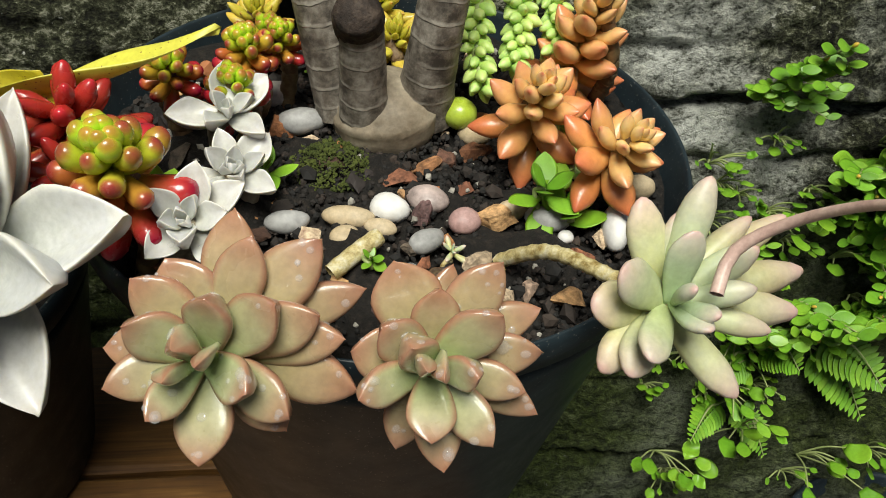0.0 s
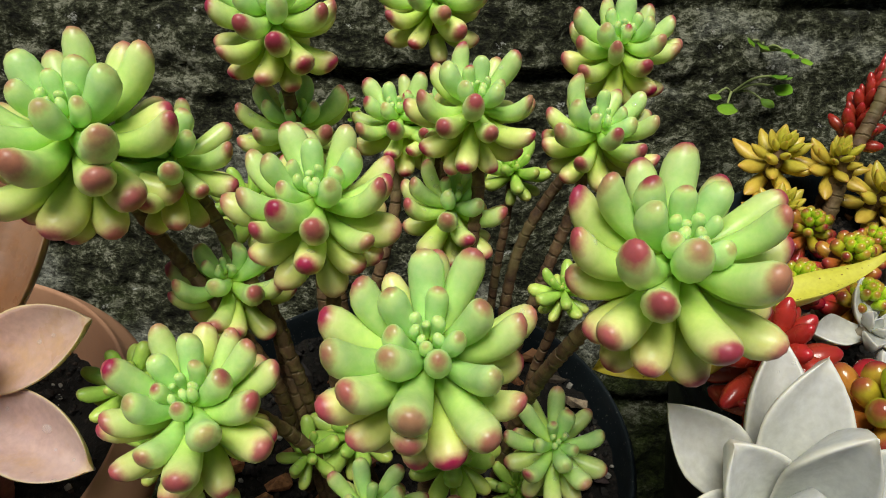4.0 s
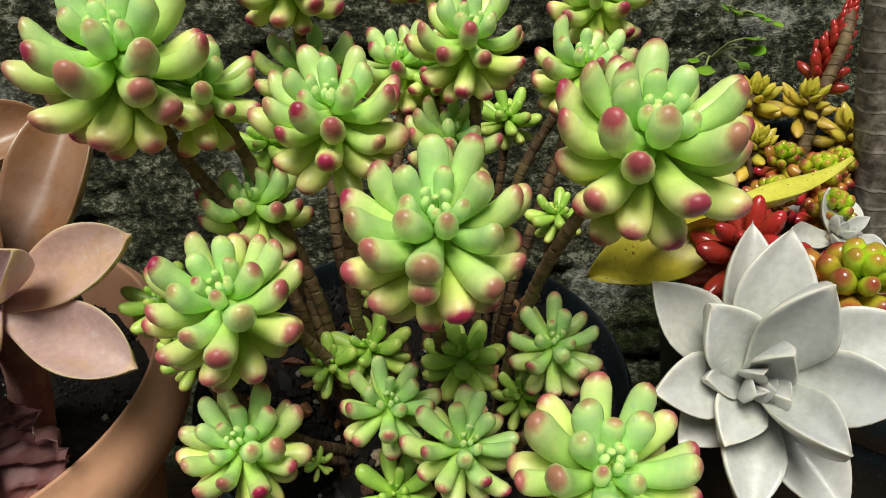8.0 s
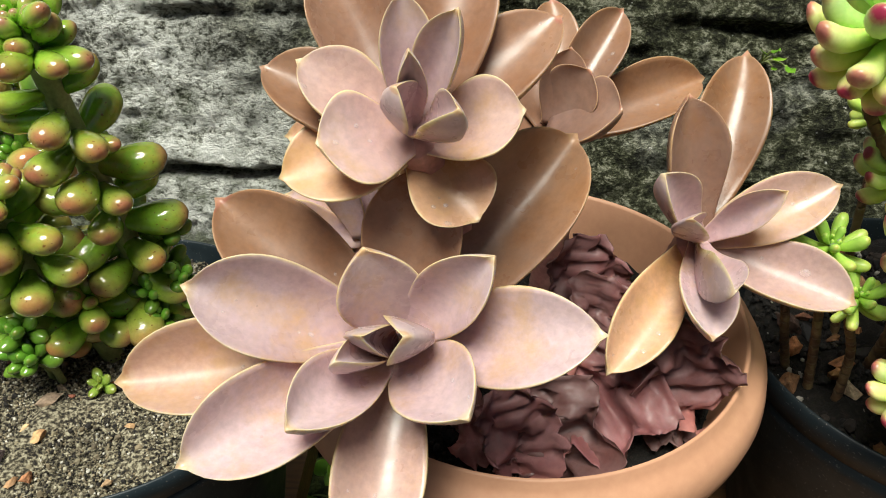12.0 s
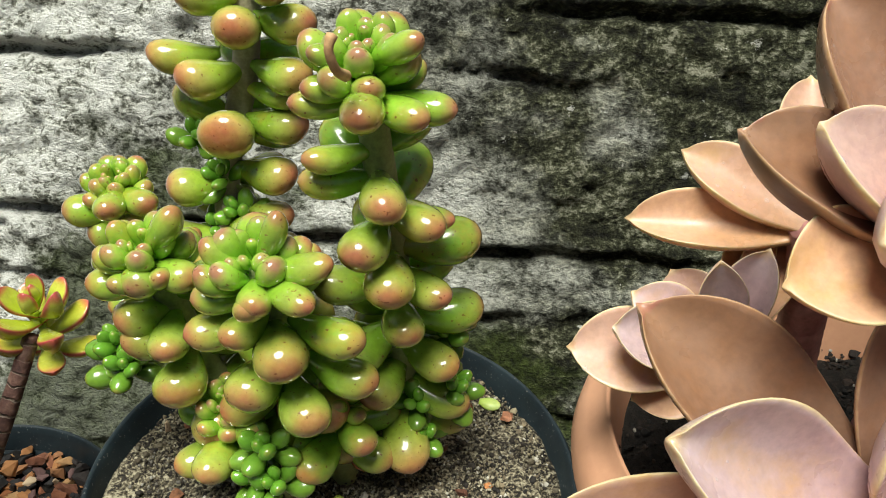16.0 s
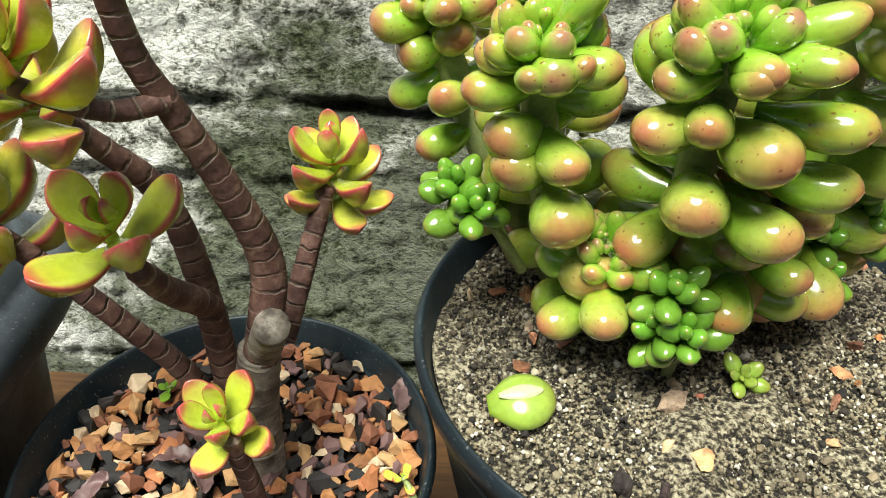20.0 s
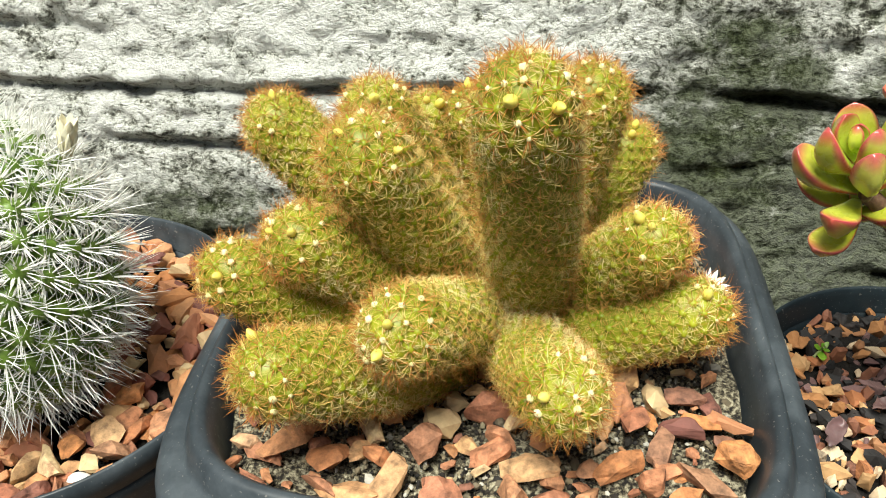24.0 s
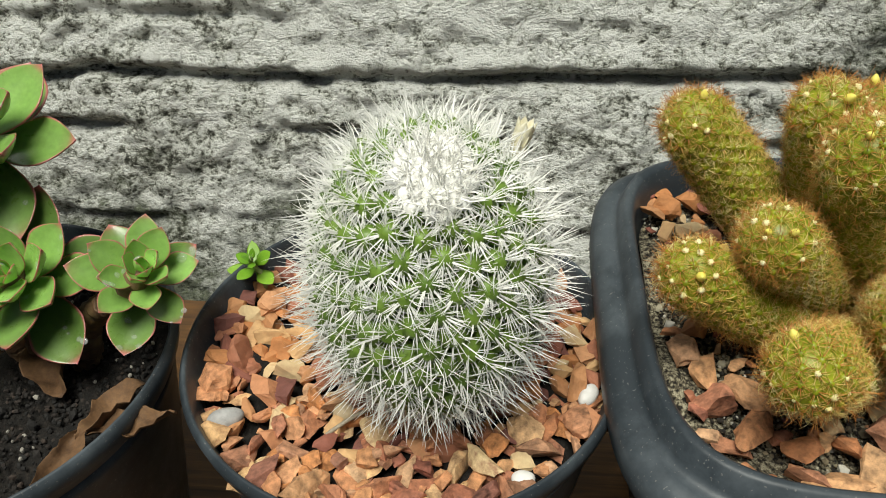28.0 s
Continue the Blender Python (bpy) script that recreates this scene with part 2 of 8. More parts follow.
def cupped_head(parent, at, axis, radius, count, long, short, rnd, old=1.0, drop=1.0):
    """A sedum head seen from above: tiny buds in the middle, sunk among long leaves that curve up, shorter ones hanging below."""
    at = Vector(at)
    X, Y, Z = frame_of(axis, rnd.uniform(0, 6.28))
    at = at - Z * radius * 0.16
    for k in range(count):
        t = k / (count - 1)          # 0 lowest, 1 innermost
        a = k * 2.39996 + rnd.uniform(-0.2, 0.2)
        if t < 0.30:
            q = t / 0.30
            e, ln, down, me = -40 + 36 * q, 0.78 + 0.14 * q, 0.62 - 0.24 * q, short
        elif t < 0.68:
            q = (t - 0.30) / 0.38
            e, ln, down, me = 2 + 40 * q, 0.98 - 0.06 * q, 0.36 - 0.20 * q, long
        elif t < 0.86:
            q = (t - 0.68) / 0.18
            e, ln, down, me = 46 + 18 * q, 0.78 - 0.36 * q, 0.16 - 0.08 * q, short
        else:
            q = (t - 0.86) / 0.14
            e, ln, down, me = 66 + 22 * q, 0.30 - 0.08 * q, 0.02, short
        e = radians(e * (drop if e < 0 else 1.0) + rnd.uniform(-7, 7))
        out = X * math.cos(a) + Y * math.sin(a)
        d = out * math.cos(e) + Z * math.sin(e)
        up = Z * math.cos(e) - out * math.sin(e)
        p = at + out * radius * 0.05 - Z * radius * down
        ob = part("leaf", me[rnd.randrange(len(me))], parent, (0, 0, 0), leaf_pose(p, d, up, radius * ln * rnd.uniform(0.90, 1.07), rnd.uniform(0.92, 1.08), rnd.uniform(0.92, 1.08), radians(rnd.uniform(-14, 14))))
        age = 1.0 if t < 0.18 else 0.95 - 0.62 * (t - 0.18) / 0.5 if t < 0.68 else 0.28 if t < 0.86 else 0.0
        ob.color = (min(1, max(0, age * old + rnd.uniform(-0.08, 0.08))), rnd.random(), rnd.random(), 1)


def lump(name, mat, seed, flat=0.6, sharp=0.35, sub=2):
    """One stone or chip about 1 across."""
    rnd = random.Random(seed)
    bm = bmesh.new()
    bmesh.ops.create_icosphere(bm, subdivisions=sub, radius=0.5)
    off = Vector((rnd.uniform(0, 50), rnd.uniform(0, 50), rnd.uniform(0, 50)))
    for w in bm.verts:
        n = noise.noise(w.co * 1.7 + off) * sharp + noise.noise(w.co * 4 + off) * sharp * 0.35
        w.co *= 1 + n
        w.co.z *= flat
    if sharp > 0.3:
        for _ in range(5):
            d = Vector((rnd.uniform(-1, 1), rnd.uniform(-1, 1), rnd.uniform(-0.6, 0.9))).normalized()
            lim = rnd.uniform(0.24, 0.36)
            for w in bm.verts:
                h = w.co.dot(d)
                if h > lim:
                    w.co -= d * (h - lim) * 0.92
    me = bpy.data.meshes.new(name)
    bm.to_mesh(me)
    bm.free()
    me.materials.append(mat)
    me.polygons.foreach_set("use_smooth", [sharp < 0.3] * len(me.polygons))
    return me


def joined(name, pieces, mat, smooth=False):
    """One mesh out of many (verts, faces, matrix) pieces."""
    V, Fc, o = [], [], 0
    for vs, fs, m in pieces:
        a = np.asarray(vs) @ np.asarray(m.to_3x3()).T + np.asarray(m.translation)
        V.append(a)
        Fc += [tuple(i + o for i in q) for q in fs]
        o += len(vs)
    return mesh_from(name, np.concatenate(V), Fc, mat, smooth=smooth)


def raw(me):
    v = np.empty(len(me.vertices) * 3, dtype=np.float32)
    me.vertices.foreach_get("co", v)
    return v.reshape(-1, 3), [tuple(p.vertices) for p in me.polygons]


def rand_turn(rnd, flat=False):
    return Euler((rnd.uniform(-0.35, 0.35) if flat else rnd.uniform(0, 6.28), rnd.uniform(-0.35, 0.35) if flat else rnd.uniform(0, 6.28), rnd.uniform(0, 6.28))).to_matrix().to_4x4()


# ---- materials ----
def leaf_material(name, young, old, tip, tip_at=0.86, tip_soft=0.1, edge=None, edge_at=0.8, rough=0.38, sss=0.12, spots=0.0, bloom=0.0, coat=0.0, tip_by_age=0.0, tip_amount=1.0, blotch=None, edge_soft=0.06, wet=0.0, coat_rough=0.12):
    """Fleshy leaf: base colour along the leaf (young and old leaf), a coloured tip, an optional coloured margin, speckles and waxy bloom."""
    m = material(name, rough)
    N = Nodes(m)
    uv = N.add("ShaderNodeUVMap").outputs[0]
    sep = N.add("ShaderNodeSeparateXYZ")
    N.put(sep.inputs[0], uv)
    u, v = sep.outputs[0], sep.outputs[1]
    info = N.add("ShaderNodeObjectInfo")
    csep = N.add("ShaderNodeSeparateColor")
    N.put(csep.inputs[0], info.outputs["Color"])
    age, rnd2 = csep.outputs[0], csep.outputs[1]
    pos = N.place()
    n1 = N.noise(90, 4, 0.6, pos)
    n2 = N.noise(420, 3, 0.6, pos)
    wob = N.math("MULTIPLY_ADD", n1, 0.22)
    wob.node.inputs[2].default_value = -0.11
    uu = N.math("ADD", u, wob)
    cy = N.ramp(uu, young)
    co = N.ramp(uu, old)
    col = N.mix(N.ramp(age, [(0.25, 0.0), (0.9, 1.0)]), cy, co)
    if tip is not None:
        ut = uu
        if tip_by_age:
            # the youngest leaves have no coloured end yet
            late = N.ramp(age, [(0.12, 1.0), (0.42, 0.0)])
            ut = N.math("SUBTRACT", uu, N.math("MULTIPLY", late, tip_by_age))
        t0 = N.ramp(ut, [(tip_at - tip_soft, 0.0), (min(tip_at + tip_soft, 1.0), 1.0)])
        k = N.math("MULTIPLY", t0, N.math("MULTIPLY_ADD", rnd2, 0.35 * tip_amount))
        k.node.inputs[1].links[0].from_node.inputs[2].default_value = 0.65 * tip_amount
        col = N.mix(k, col, tip)
    if edge is not None:
        ee = N.math("MAXIMUM", N.math("MULTIPLY_ADD", wob, 0.35), N.math("SUBTRACT", u, 0.02))
        ee.node.inputs[0].links[0].from_node.inputs[2].default_value = 0.0
        N.put(ee.node.inputs[0].links[0].from_node.inputs[2], v)
        e0 = N.ramp(ee, [(edge_at - edge_soft, 0.0), (min(1.0, edge_at + 0.02), 1.0)])
        col = N.mix(e0, col, edge)
    col = N.mix(0.22, col, N.ramp(n2, [(0.3, 0.35), (0.7, 0.9)]), "OVERLAY")
    val = N.add("ShaderNodeHueSaturation")
    N.put(val.inputs["Color"], col)
    N.put(val.inputs["Value"], N.math("MULTIPLY_ADD", info.outputs["Random"], 0.22))
    val.inputs["Value"].links[0].from_node.inputs[2].default_value = 0.89
    col = val.outputs[0]
    if blotch:
        col = N.mix(N.ramp(N.noise(38, 6, 0.7, pos), [(0.52, 0.0), (0.70, 0.5)]), col, blotch)
    if spots:
        sp = N.ramp(N.noise(700, 2, 0.5, pos), [(0.66, 0.0), (0.72, 1.0)])
        col = N.mix(N.math("MULTIPLY", sp, spots), col, (0.16, 0.05, 0.02))
    if bloom:
        bl = N.ramp(N.noise(60, 5, 0.65, pos), [(0.35, 0.0), (0.75, 1.0)])
        col = N.mix(N.math("MULTIPLY", bl, bloom), col, (0.72, 0.72, 0.70))
    dry = N.ramp(n1, [(0.2, rough - 0.1), (0.8, rough + 0.12)])
    if wet:
        # patches of water film
        film = N.ramp(N.noise(34, 4, 0.55, pos), [(0.50, 0.0), (0.57, 1.0)])
        dry = N.mix(N.math("MULTIPLY", film, wet), dry, (0.10, 0.10, 0.10))
    N.out(Base_Color=col, Roughness=dry, Coat_Weight=coat, Coat_Roughness=coat_rough)
    N.out(Subsurface_Weight=sss, Subsurface_Scale=0.004)
    N.b.inputs["Subsurface Radius"].default_value = (1.0, 0.8, 0.35)
    N.bump(N.mix(0.4, n1, n2), 0.12, 0.0006)
    return m


M = {}
M["sedum_green"] = leaf_material(
    "green_sedum_leaf", [(0.0, (0.46, 0.70, 0.08)), (0.35, (0.42, 0.72, 0.20)), (0.8, (0.48, 0.75, 0.29)), (1.0, (0.56, 0.76, 0.22))],
    [(0.0, (0.48, 0.68, 0.07)), (0.45, (0.58, 0.73, 0.12)), (0.75, (0.72, 0.76, 0.22)), (0.92, (0.80, 0.66, 0.28)), (1.0, (0.72, 0.28, 0.22))],
    (0.34, 0.011, 0.065), 0.92, 0.05, rough=0.36, sss=0.28, tip_by_age=0.10, bloom=0.03)
M["sedum_small"] = leaf_material(
    "small_green_sedum_leaf", [(0.0, (0.34, 0.56, 0.06)), (0.6, (0.36, 0.62, 0.10)), (1.0, (0.42, 0.66, 0.12))],
    [(0.0, (0.44, 0.60, 0.09)), (0.6, (0.54, 0.69, 0.14)), (1.0, (0.68, 0.68, 0.17))],
    (0.50, 0.10, 0.08), 1.0, 0.05, rough=0.36, sss=0.2, tip_amount=0.4)
M["ghost"] = leaf_material(
    "pale_grey_powdery_leaf", [(0.0, (0.40, 0.42, 0.36)), (1.0, (0.58, 0.58, 0.58))], [(0.0, (0.42, 0.42, 0.36)), (1.0, (0.61, 0.585, 0.555))],
    (0.58, 0.45, 0.40), 0.97, 0.04, edge=(0.74, 0.71, 0.62), edge_at=0.98, edge_soft=0.12, rough=0.36, sss=0.12, bloom=0.12, coat=0.15)
M["brown"] = leaf_material(
    "olive_brown_leaf", [(0.0, (0.26, 0.48, 0.12)), (0.5, (0.38, 0.44, 0.22)), (1.0, (0.42, 0.36, 0.23))],
    [(0.0, (0.27, 0.27, 0.11)), (0.6, (0.35, 0.27, 0.145)), (1.0, (0.38, 0.235, 0.14))],
    (0.34, 0.10, 0.08), 0.985, 0.03, edge=(0.33, 0.155, 0.09), edge_at=0.995, edge_soft=0.3, rough=0.30, sss=0.12, bloom=0.04, coat=0.25, wet=0.9)
M["pale"] = leaf_material(
    "pale_green_pink_leaf", [(0.0, (0.28, 0.42, 0.17)), (0.6, (0.38, 0.47, 0.29)), (1.0, (0.52, 0.45, 0.37))],
    [(0.0, (0.46, 0.45, 0.10)), (0.6, (0.48, 0.46, 0.22)), (1.0, (0.56, 0.38, 0.30))],
    (0.58, 0.34, 0.30), 0.97, 0.06, rough=0.45, sss=0.15, bloom=0.2)
M["jelly_red"] = leaf_material(
    "red_jelly_bean_leaf", [(0.0, (0.30, 0.54, 0.02)), (0.5, (0.42, 0.66, 0.025)), (0.85, (0.44, 0.64, 0.03)), (1.0, (0.50, 0.36, 0.03))],
    [(0.0, (0.46, 0.36, 0.03)), (0.4, (0.52, 0.10, 0.03)), (0.7, (0.46, 0.03, 0.03)), (1.0, (0.34, 0.008, 0.03))],
    (0.24, 0.004, 0.03), 0.92, 0.1, tip_by_age=0.10, rough=0.22, sss=0.15, coat=0.3)
M["jelly_orange"] = leaf_material(
    "orange_red_bean_leaf", [(0.0, (0.36, 0.04, 0.018)), (1.0, (0.38, 0.022, 0.02))], [(0.0, (0.42, 0.08, 0.028)), (1.0, (0.32, 0.025, 0.02))],
    (0.45, 0.02, 0.03), 0.95, 0.08, rough=0.25, sss=0.15, coat=0.3)
M["yellow"] = leaf_material(
    "yellow_green_leaf", [(0.0, (0.42, 0.45, 0.05)), (1.0, (0.60, 0.52, 0.06))], [(0.0, (0.55, 0.44, 0.05)), (1.0, (0.68, 0.42, 0.07))],
    (0.62, 0.30, 0.06), 0.97, 0.06, rough=0.35, sss=0.15)
M["orange"] = leaf_material(
    "orange_copper_leaf", [(0.0, (0.72, 0.52, 0.24)), (0.6, (0.82, 0.58, 0.22)), (1.0, (0.78, 0.40, 0.20))],
    [(0.0, (0.66, 0.36, 0.09)), (0.5, (0.62, 0.22, 0.065)), (1.0, (0.48, 0.10, 0.04))],
    (0.50, 0.13, 0.06), 0.97, 0.06, rough=0.33, sss=0.15, coat=0.1)
M["donkey"] = leaf_material(
    "light_green_bead_leaf", [(0.0, (0.35, 0.58, 0.10)), (1.0, (0.50, 0.70, 0.22))], [(0.0, (0.42, 0.60, 0.10)), (1.0, (0.58, 0.72, 0.24))],
    None, rough=0.42, sss=0.2)
M["mauve"] = leaf_material(
    "mauve_brown_leaf", [(0.0, (0.40, 0.255, 0.265)), (0.5, (0.46, 0.315, 0.325)), (1.0, (0.56, 0.42, 0.42))],
    [(0.0, (0.48, 0.25, 0.10)), (0.5, (0.50, 0.28, 0.155)), (1.0, (0.59, 0.34, 0.21))],
    (0.42, 0.12, 0.09), 0.995, 0.015, edge=(0.68, 0.52, 0.28), edge_at=0.99, edge_soft=0.06, rough=0.44, sss=0.2, bloom=0.08, coat=0.04, wet=0.5, blotch=(0.54, 0.30, 0.06))
# browner leaf for the back, with the shade of facing away in its colour
M["mauve_shaded"] = leaf_material(
    "shaded_mauve_brown_leaf", [(0.0, (0.16, 0.08, 0.058)), (0.5, (0.21, 0.11, 0.075)), (1.0, (0.30, 0.17, 0.12))],
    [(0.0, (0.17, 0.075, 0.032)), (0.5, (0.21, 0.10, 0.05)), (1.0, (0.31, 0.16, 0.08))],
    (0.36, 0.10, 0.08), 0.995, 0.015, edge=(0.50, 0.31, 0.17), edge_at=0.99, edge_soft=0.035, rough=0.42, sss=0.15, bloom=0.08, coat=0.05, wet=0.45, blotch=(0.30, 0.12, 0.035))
M["dry_pink"] = leaf_material(
    "withered_pink_leaf", [(0.0, (0.15, 0.045, 0.045)), (1.0, (0.24, 0.085, 0.085))], [(0.0, (0.08, 0.030, 0.026)), (1.0, (0.14, 0.06, 0.052))],
    (0.44, 0.15, 0.12), 0.95, 0.1, rough=0.58, sss=0.08, bloom=0.10, coat=0.05)
M["dry_purple"] = leaf_material(
    "shrivelled_purple_leaf", [(0.0, (0.08, 0.038, 0.038)), (1.0, (0.14, 0.07, 0.07))], [(0.0, (0.06, 0.03, 0.028)), (1.0, (0.11, 0.055, 0.05))],
    (0.16, 0.09, 0.08), 0.95, 0.1, rough=0.5, sss=0.03, bloom=0.08)
M["glossy"] = leaf_material(
    "glossy_green_plump_leaf", [(0.0, (0.15, 0.38, 0.018)), (0.6, (0.20, 0.42, 0.028)), (0.88, (0.26, 0.40, 0.05)), (0.97, (0.32, 0.27, 0.09)), (1.0, (0.32, 0.18, 0.10))],
    [(0.0, (0.19, 0.32, 0.025)), (0.5, (0.26, 0.36, 0.04)), (0.72, (0.34, 0.35, 0.07)), (0.90, (0.43, 0.30, 0.09)), (1.0, (0.40, 0.17, 0.08))],
    (0.40, 0.10, 0.04), 0.96, 0.12, tip_by_age=0.12, rough=0.20, sss=0.16, spots=0.75, coat=0.9, wet=0.6, tip_amount=0.45, blotch=(0.52, 0.26, 0.05), coat_rough=0.05)
M["glossy_small"] = leaf_material(
    "small_glossy_green_leaf", [(0.0, (0.07, 0.20, 0.014)), (1.0, (0.12, 0.29, 0.025))], [(0.0, (0.09, 0.21, 0.02)), (1.0, (0.15, 0.27, 0.03))],
    (0.30, 0.20, 0.06), 1.0, 0.05, rough=0.2, sss=0.12, coat=0.8, tip_amount=0.5, coat_rough=0.05)
M["split_leaf"] = leaf_material(
    "green_leaf_with_pale_middle", [(0.0, (0.17, 0.25, 0.03)), (0.22, (0.25, 0.35, 0.05)), (0.8, (0.25, 0.35, 0.06)), (1.0, (0.17, 0.19, 0.03))],
    [(0.0, (0.18, 0.28, 0.03)), (0.5, (0.26, 0.40, 0.06)), (1.0, (0.20, 0.22, 0.04))], None, rough=0.25, sss=0.2, coat=0.5)
M["pale_flesh"] = leaf_material(
    "pale_green_flesh", [(0.0, (0.40, 0.49, 0.16)), (1.0, (0.46, 0.54, 0.22))], [(0.0, (0.50, 0.58, 0.26)), (1.0, (0.56, 0.62, 0.32))], None, rough=0.4, sss=0.2)
M["jade"] = leaf_material(
    "green_jade_leaf_red_margin", [(0.0, (0.40, 0.52, 0.03)), (0.6, (0.44, 0.54, 0.04)), (0.85, (0.44, 0.44, 0.05)), (1.0, (0.44, 0.16, 0.06))],
    [(0.0, (0.36, 0.44, 0.03)), (0.7, (0.46, 0.48, 0.035)), (1.0, (0.54, 0.38, 0.05))],
    None, edge=(0.42, 0.04, 0.055), edge_at=0.985, edge_soft=0.17, rough=0.27, sss=0.15, coat=0.3, bloom=0.08)
M["aeonium"] = leaf_material(
    "dark_green_leaf_pink_margin", [(0.0, (0.30, 0.52, 0.10)), (1.0, (0.32, 0.58, 0.14))], [(0.0, (0.09, 0.20, 0.035)), (0.8, (0.13, 0.22, 0.05)), (1.0, (0.17, 0.14, 0.06))],
    None, edge=(0.44, 0.13, 0.12), edge_at=0.95, rough=0.3, sss=0.1, coat=0.2)
M["weed"] = leaf_material(
    "bright_green_weed_leaf", [(0.0, (0.09, 0.23, 0.012)), (1.0, (0.15, 0.34, 0.02))], [(0.0, (0.13, 0.28, 0.016)), (1.0, (0.23, 0.42, 0.03))], None, rough=0.4, sss=0.1)
M["fallen"] = leaf_material(
    "yellow_fallen_leaf", [(0.0, (0.50, 0.48, 0.05)), (1.0, (0.58, 0.54, 0.07))], [(0.0, (0.55, 0.45, 0.03)), (1.0, (0.60, 0.50, 0.05))],
    None, rough=0.4, sss=0.05, spots=0.9)


def simple(name, stops, scale, rough=0.7, bump=0.4, dist=0.001, fine=None, coord="place", spec=0.4, mott=0.35):
    m = material(name, rough, spec=spec)
    N = Nodes(m)
    p = N.place() if coord == "place" else N.local()
    a = N.noise(scale, 6, 0.65, p)
    b = N.noise(fine or scale * 6, 4, 0.6, p)
    col = N.mix(mott, N.ramp(a, stops), N.ramp(b, [(0.25, 0.2), (0.75, 0.9)]), "OVERLAY")
    N.out(Base_Color=col, Roughness=N.ramp(b, [(0.2, rough - 0.12), (0.8, min(1.0, rough + 0.12))]))
    N.bump(N.mix(0.5, a, b), bump, dist)
    return m


def by_object(name, colours, rough=0.7, bump=0.9, scale=260):
    """A material whose colour is picked per piece."""
    m = material(name, rough)
    N = Nodes(m)
    info = N.add("ShaderNodeObjectInfo")
    p = N.local()
    a = N.noise(scale, 5, 0.65, N.place())
    stops = [((i + 0.5) / len(colours), c) for i, c in enumerate(colours)]
    col = N.mix(0.8, N.ramp(info.outputs["Random"], stops), N.ramp(a, [(0.32, 0.15), (0.68, 0.9)]), "OVERLAY")
    N.out(Base_Color=col)
    N.bump(a, bump, 0.001)
    return m


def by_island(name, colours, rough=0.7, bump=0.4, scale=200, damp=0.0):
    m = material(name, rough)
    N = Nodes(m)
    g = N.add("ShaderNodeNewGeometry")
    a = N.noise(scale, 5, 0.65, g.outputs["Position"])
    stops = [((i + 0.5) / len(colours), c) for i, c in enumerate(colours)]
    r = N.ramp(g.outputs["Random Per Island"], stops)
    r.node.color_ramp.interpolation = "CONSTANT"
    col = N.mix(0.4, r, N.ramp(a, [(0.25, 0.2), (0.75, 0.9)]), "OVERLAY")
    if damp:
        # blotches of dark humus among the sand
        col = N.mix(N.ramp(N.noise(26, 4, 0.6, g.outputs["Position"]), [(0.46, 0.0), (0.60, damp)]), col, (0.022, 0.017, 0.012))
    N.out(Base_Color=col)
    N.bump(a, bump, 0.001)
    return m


def dusty_plastic(name, base, dusty, strength):
    m = material(name, 0.4, spec=0.28)
    N = Nodes(m)
    p = N.place()
    dust = N.ramp(N.noise(25, 6, 0.7, p), [(0.45, 0.0), (0.8, 1.0)])
    specks = N.ramp(N.noise(900, 2, 0.5, p), [(0.67, 0.0), (0.71, 1.0)])
    col = N.mix(N.math("MULTIPLY", dust, strength), base, dusty)
    col = N.mix(N.math("MULTIPLY", specks, 0.5), col, (0.25, 0.24, 0.22))
    N.out(Base_Color=col, Roughness=N.ramp(N.noise(60, 4, 0.6, p), [(0.2, 0.32), (0.8, 0.55)]))
    N.bump(N.noise(300, 3, 0.5, p), 0.08, 0.0005)
    return m


M["black"] = dusty_plastic("black_plastic", (0.012, 0.019, 0.024), (0.032, 0.050, 0.059), 0.85)
# the sedum pot's plastic, darker than that of the other black pots
M["black_deep"] = dusty_plastic("deep_black_plastic", (0.008, 0.012, 0.015), (0.022, 0.034, 0.040), 0.6)
M["grey_plastic"] = dusty_plastic("dark_grey_plastic", (0.030, 0.038, 0.045), (0.11, 0.13, 0.145), 0.9)
M["terracotta"] = simple("terracotta_plastic", [(0.25, (0.55, 0.285, 0.17)), (0.7, (0.62, 0.335, 0.205))], 18, 0.45, 0.06, 0.0005, 260, mott=0.1)
M["soil_dark"] = simple("dark_soil", [(0.3, (0.005, 0.004, 0.003)), (0.52, (0.010, 0.008, 0.006)), (0.72, (0.032, 0.024, 0.018))], 300, 0.9, 0.9, 0.004, 900)
M["dead_leaf"] = simple("dead_leaf", [(0.3, (0.07, 0.035, 0.015)), (0.7, (0.20, 0.11, 0.05))], 120, 0.8, 0.5, 0.001)
M["soil_sand"] = simple("sandy_soil", [(0.42, (0.012, 0.010, 0.008)), (0.50, (0.13, 0.11, 0.07)), (0.60, (0.44, 0.40, 0.28))], 620, 0.9, 0.9, 0.003, 1100)
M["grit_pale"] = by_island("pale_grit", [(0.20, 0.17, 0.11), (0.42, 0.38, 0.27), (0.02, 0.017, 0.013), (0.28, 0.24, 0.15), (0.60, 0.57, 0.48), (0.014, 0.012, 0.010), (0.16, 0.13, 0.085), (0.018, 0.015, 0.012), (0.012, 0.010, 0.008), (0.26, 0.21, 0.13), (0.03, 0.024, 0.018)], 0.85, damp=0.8)
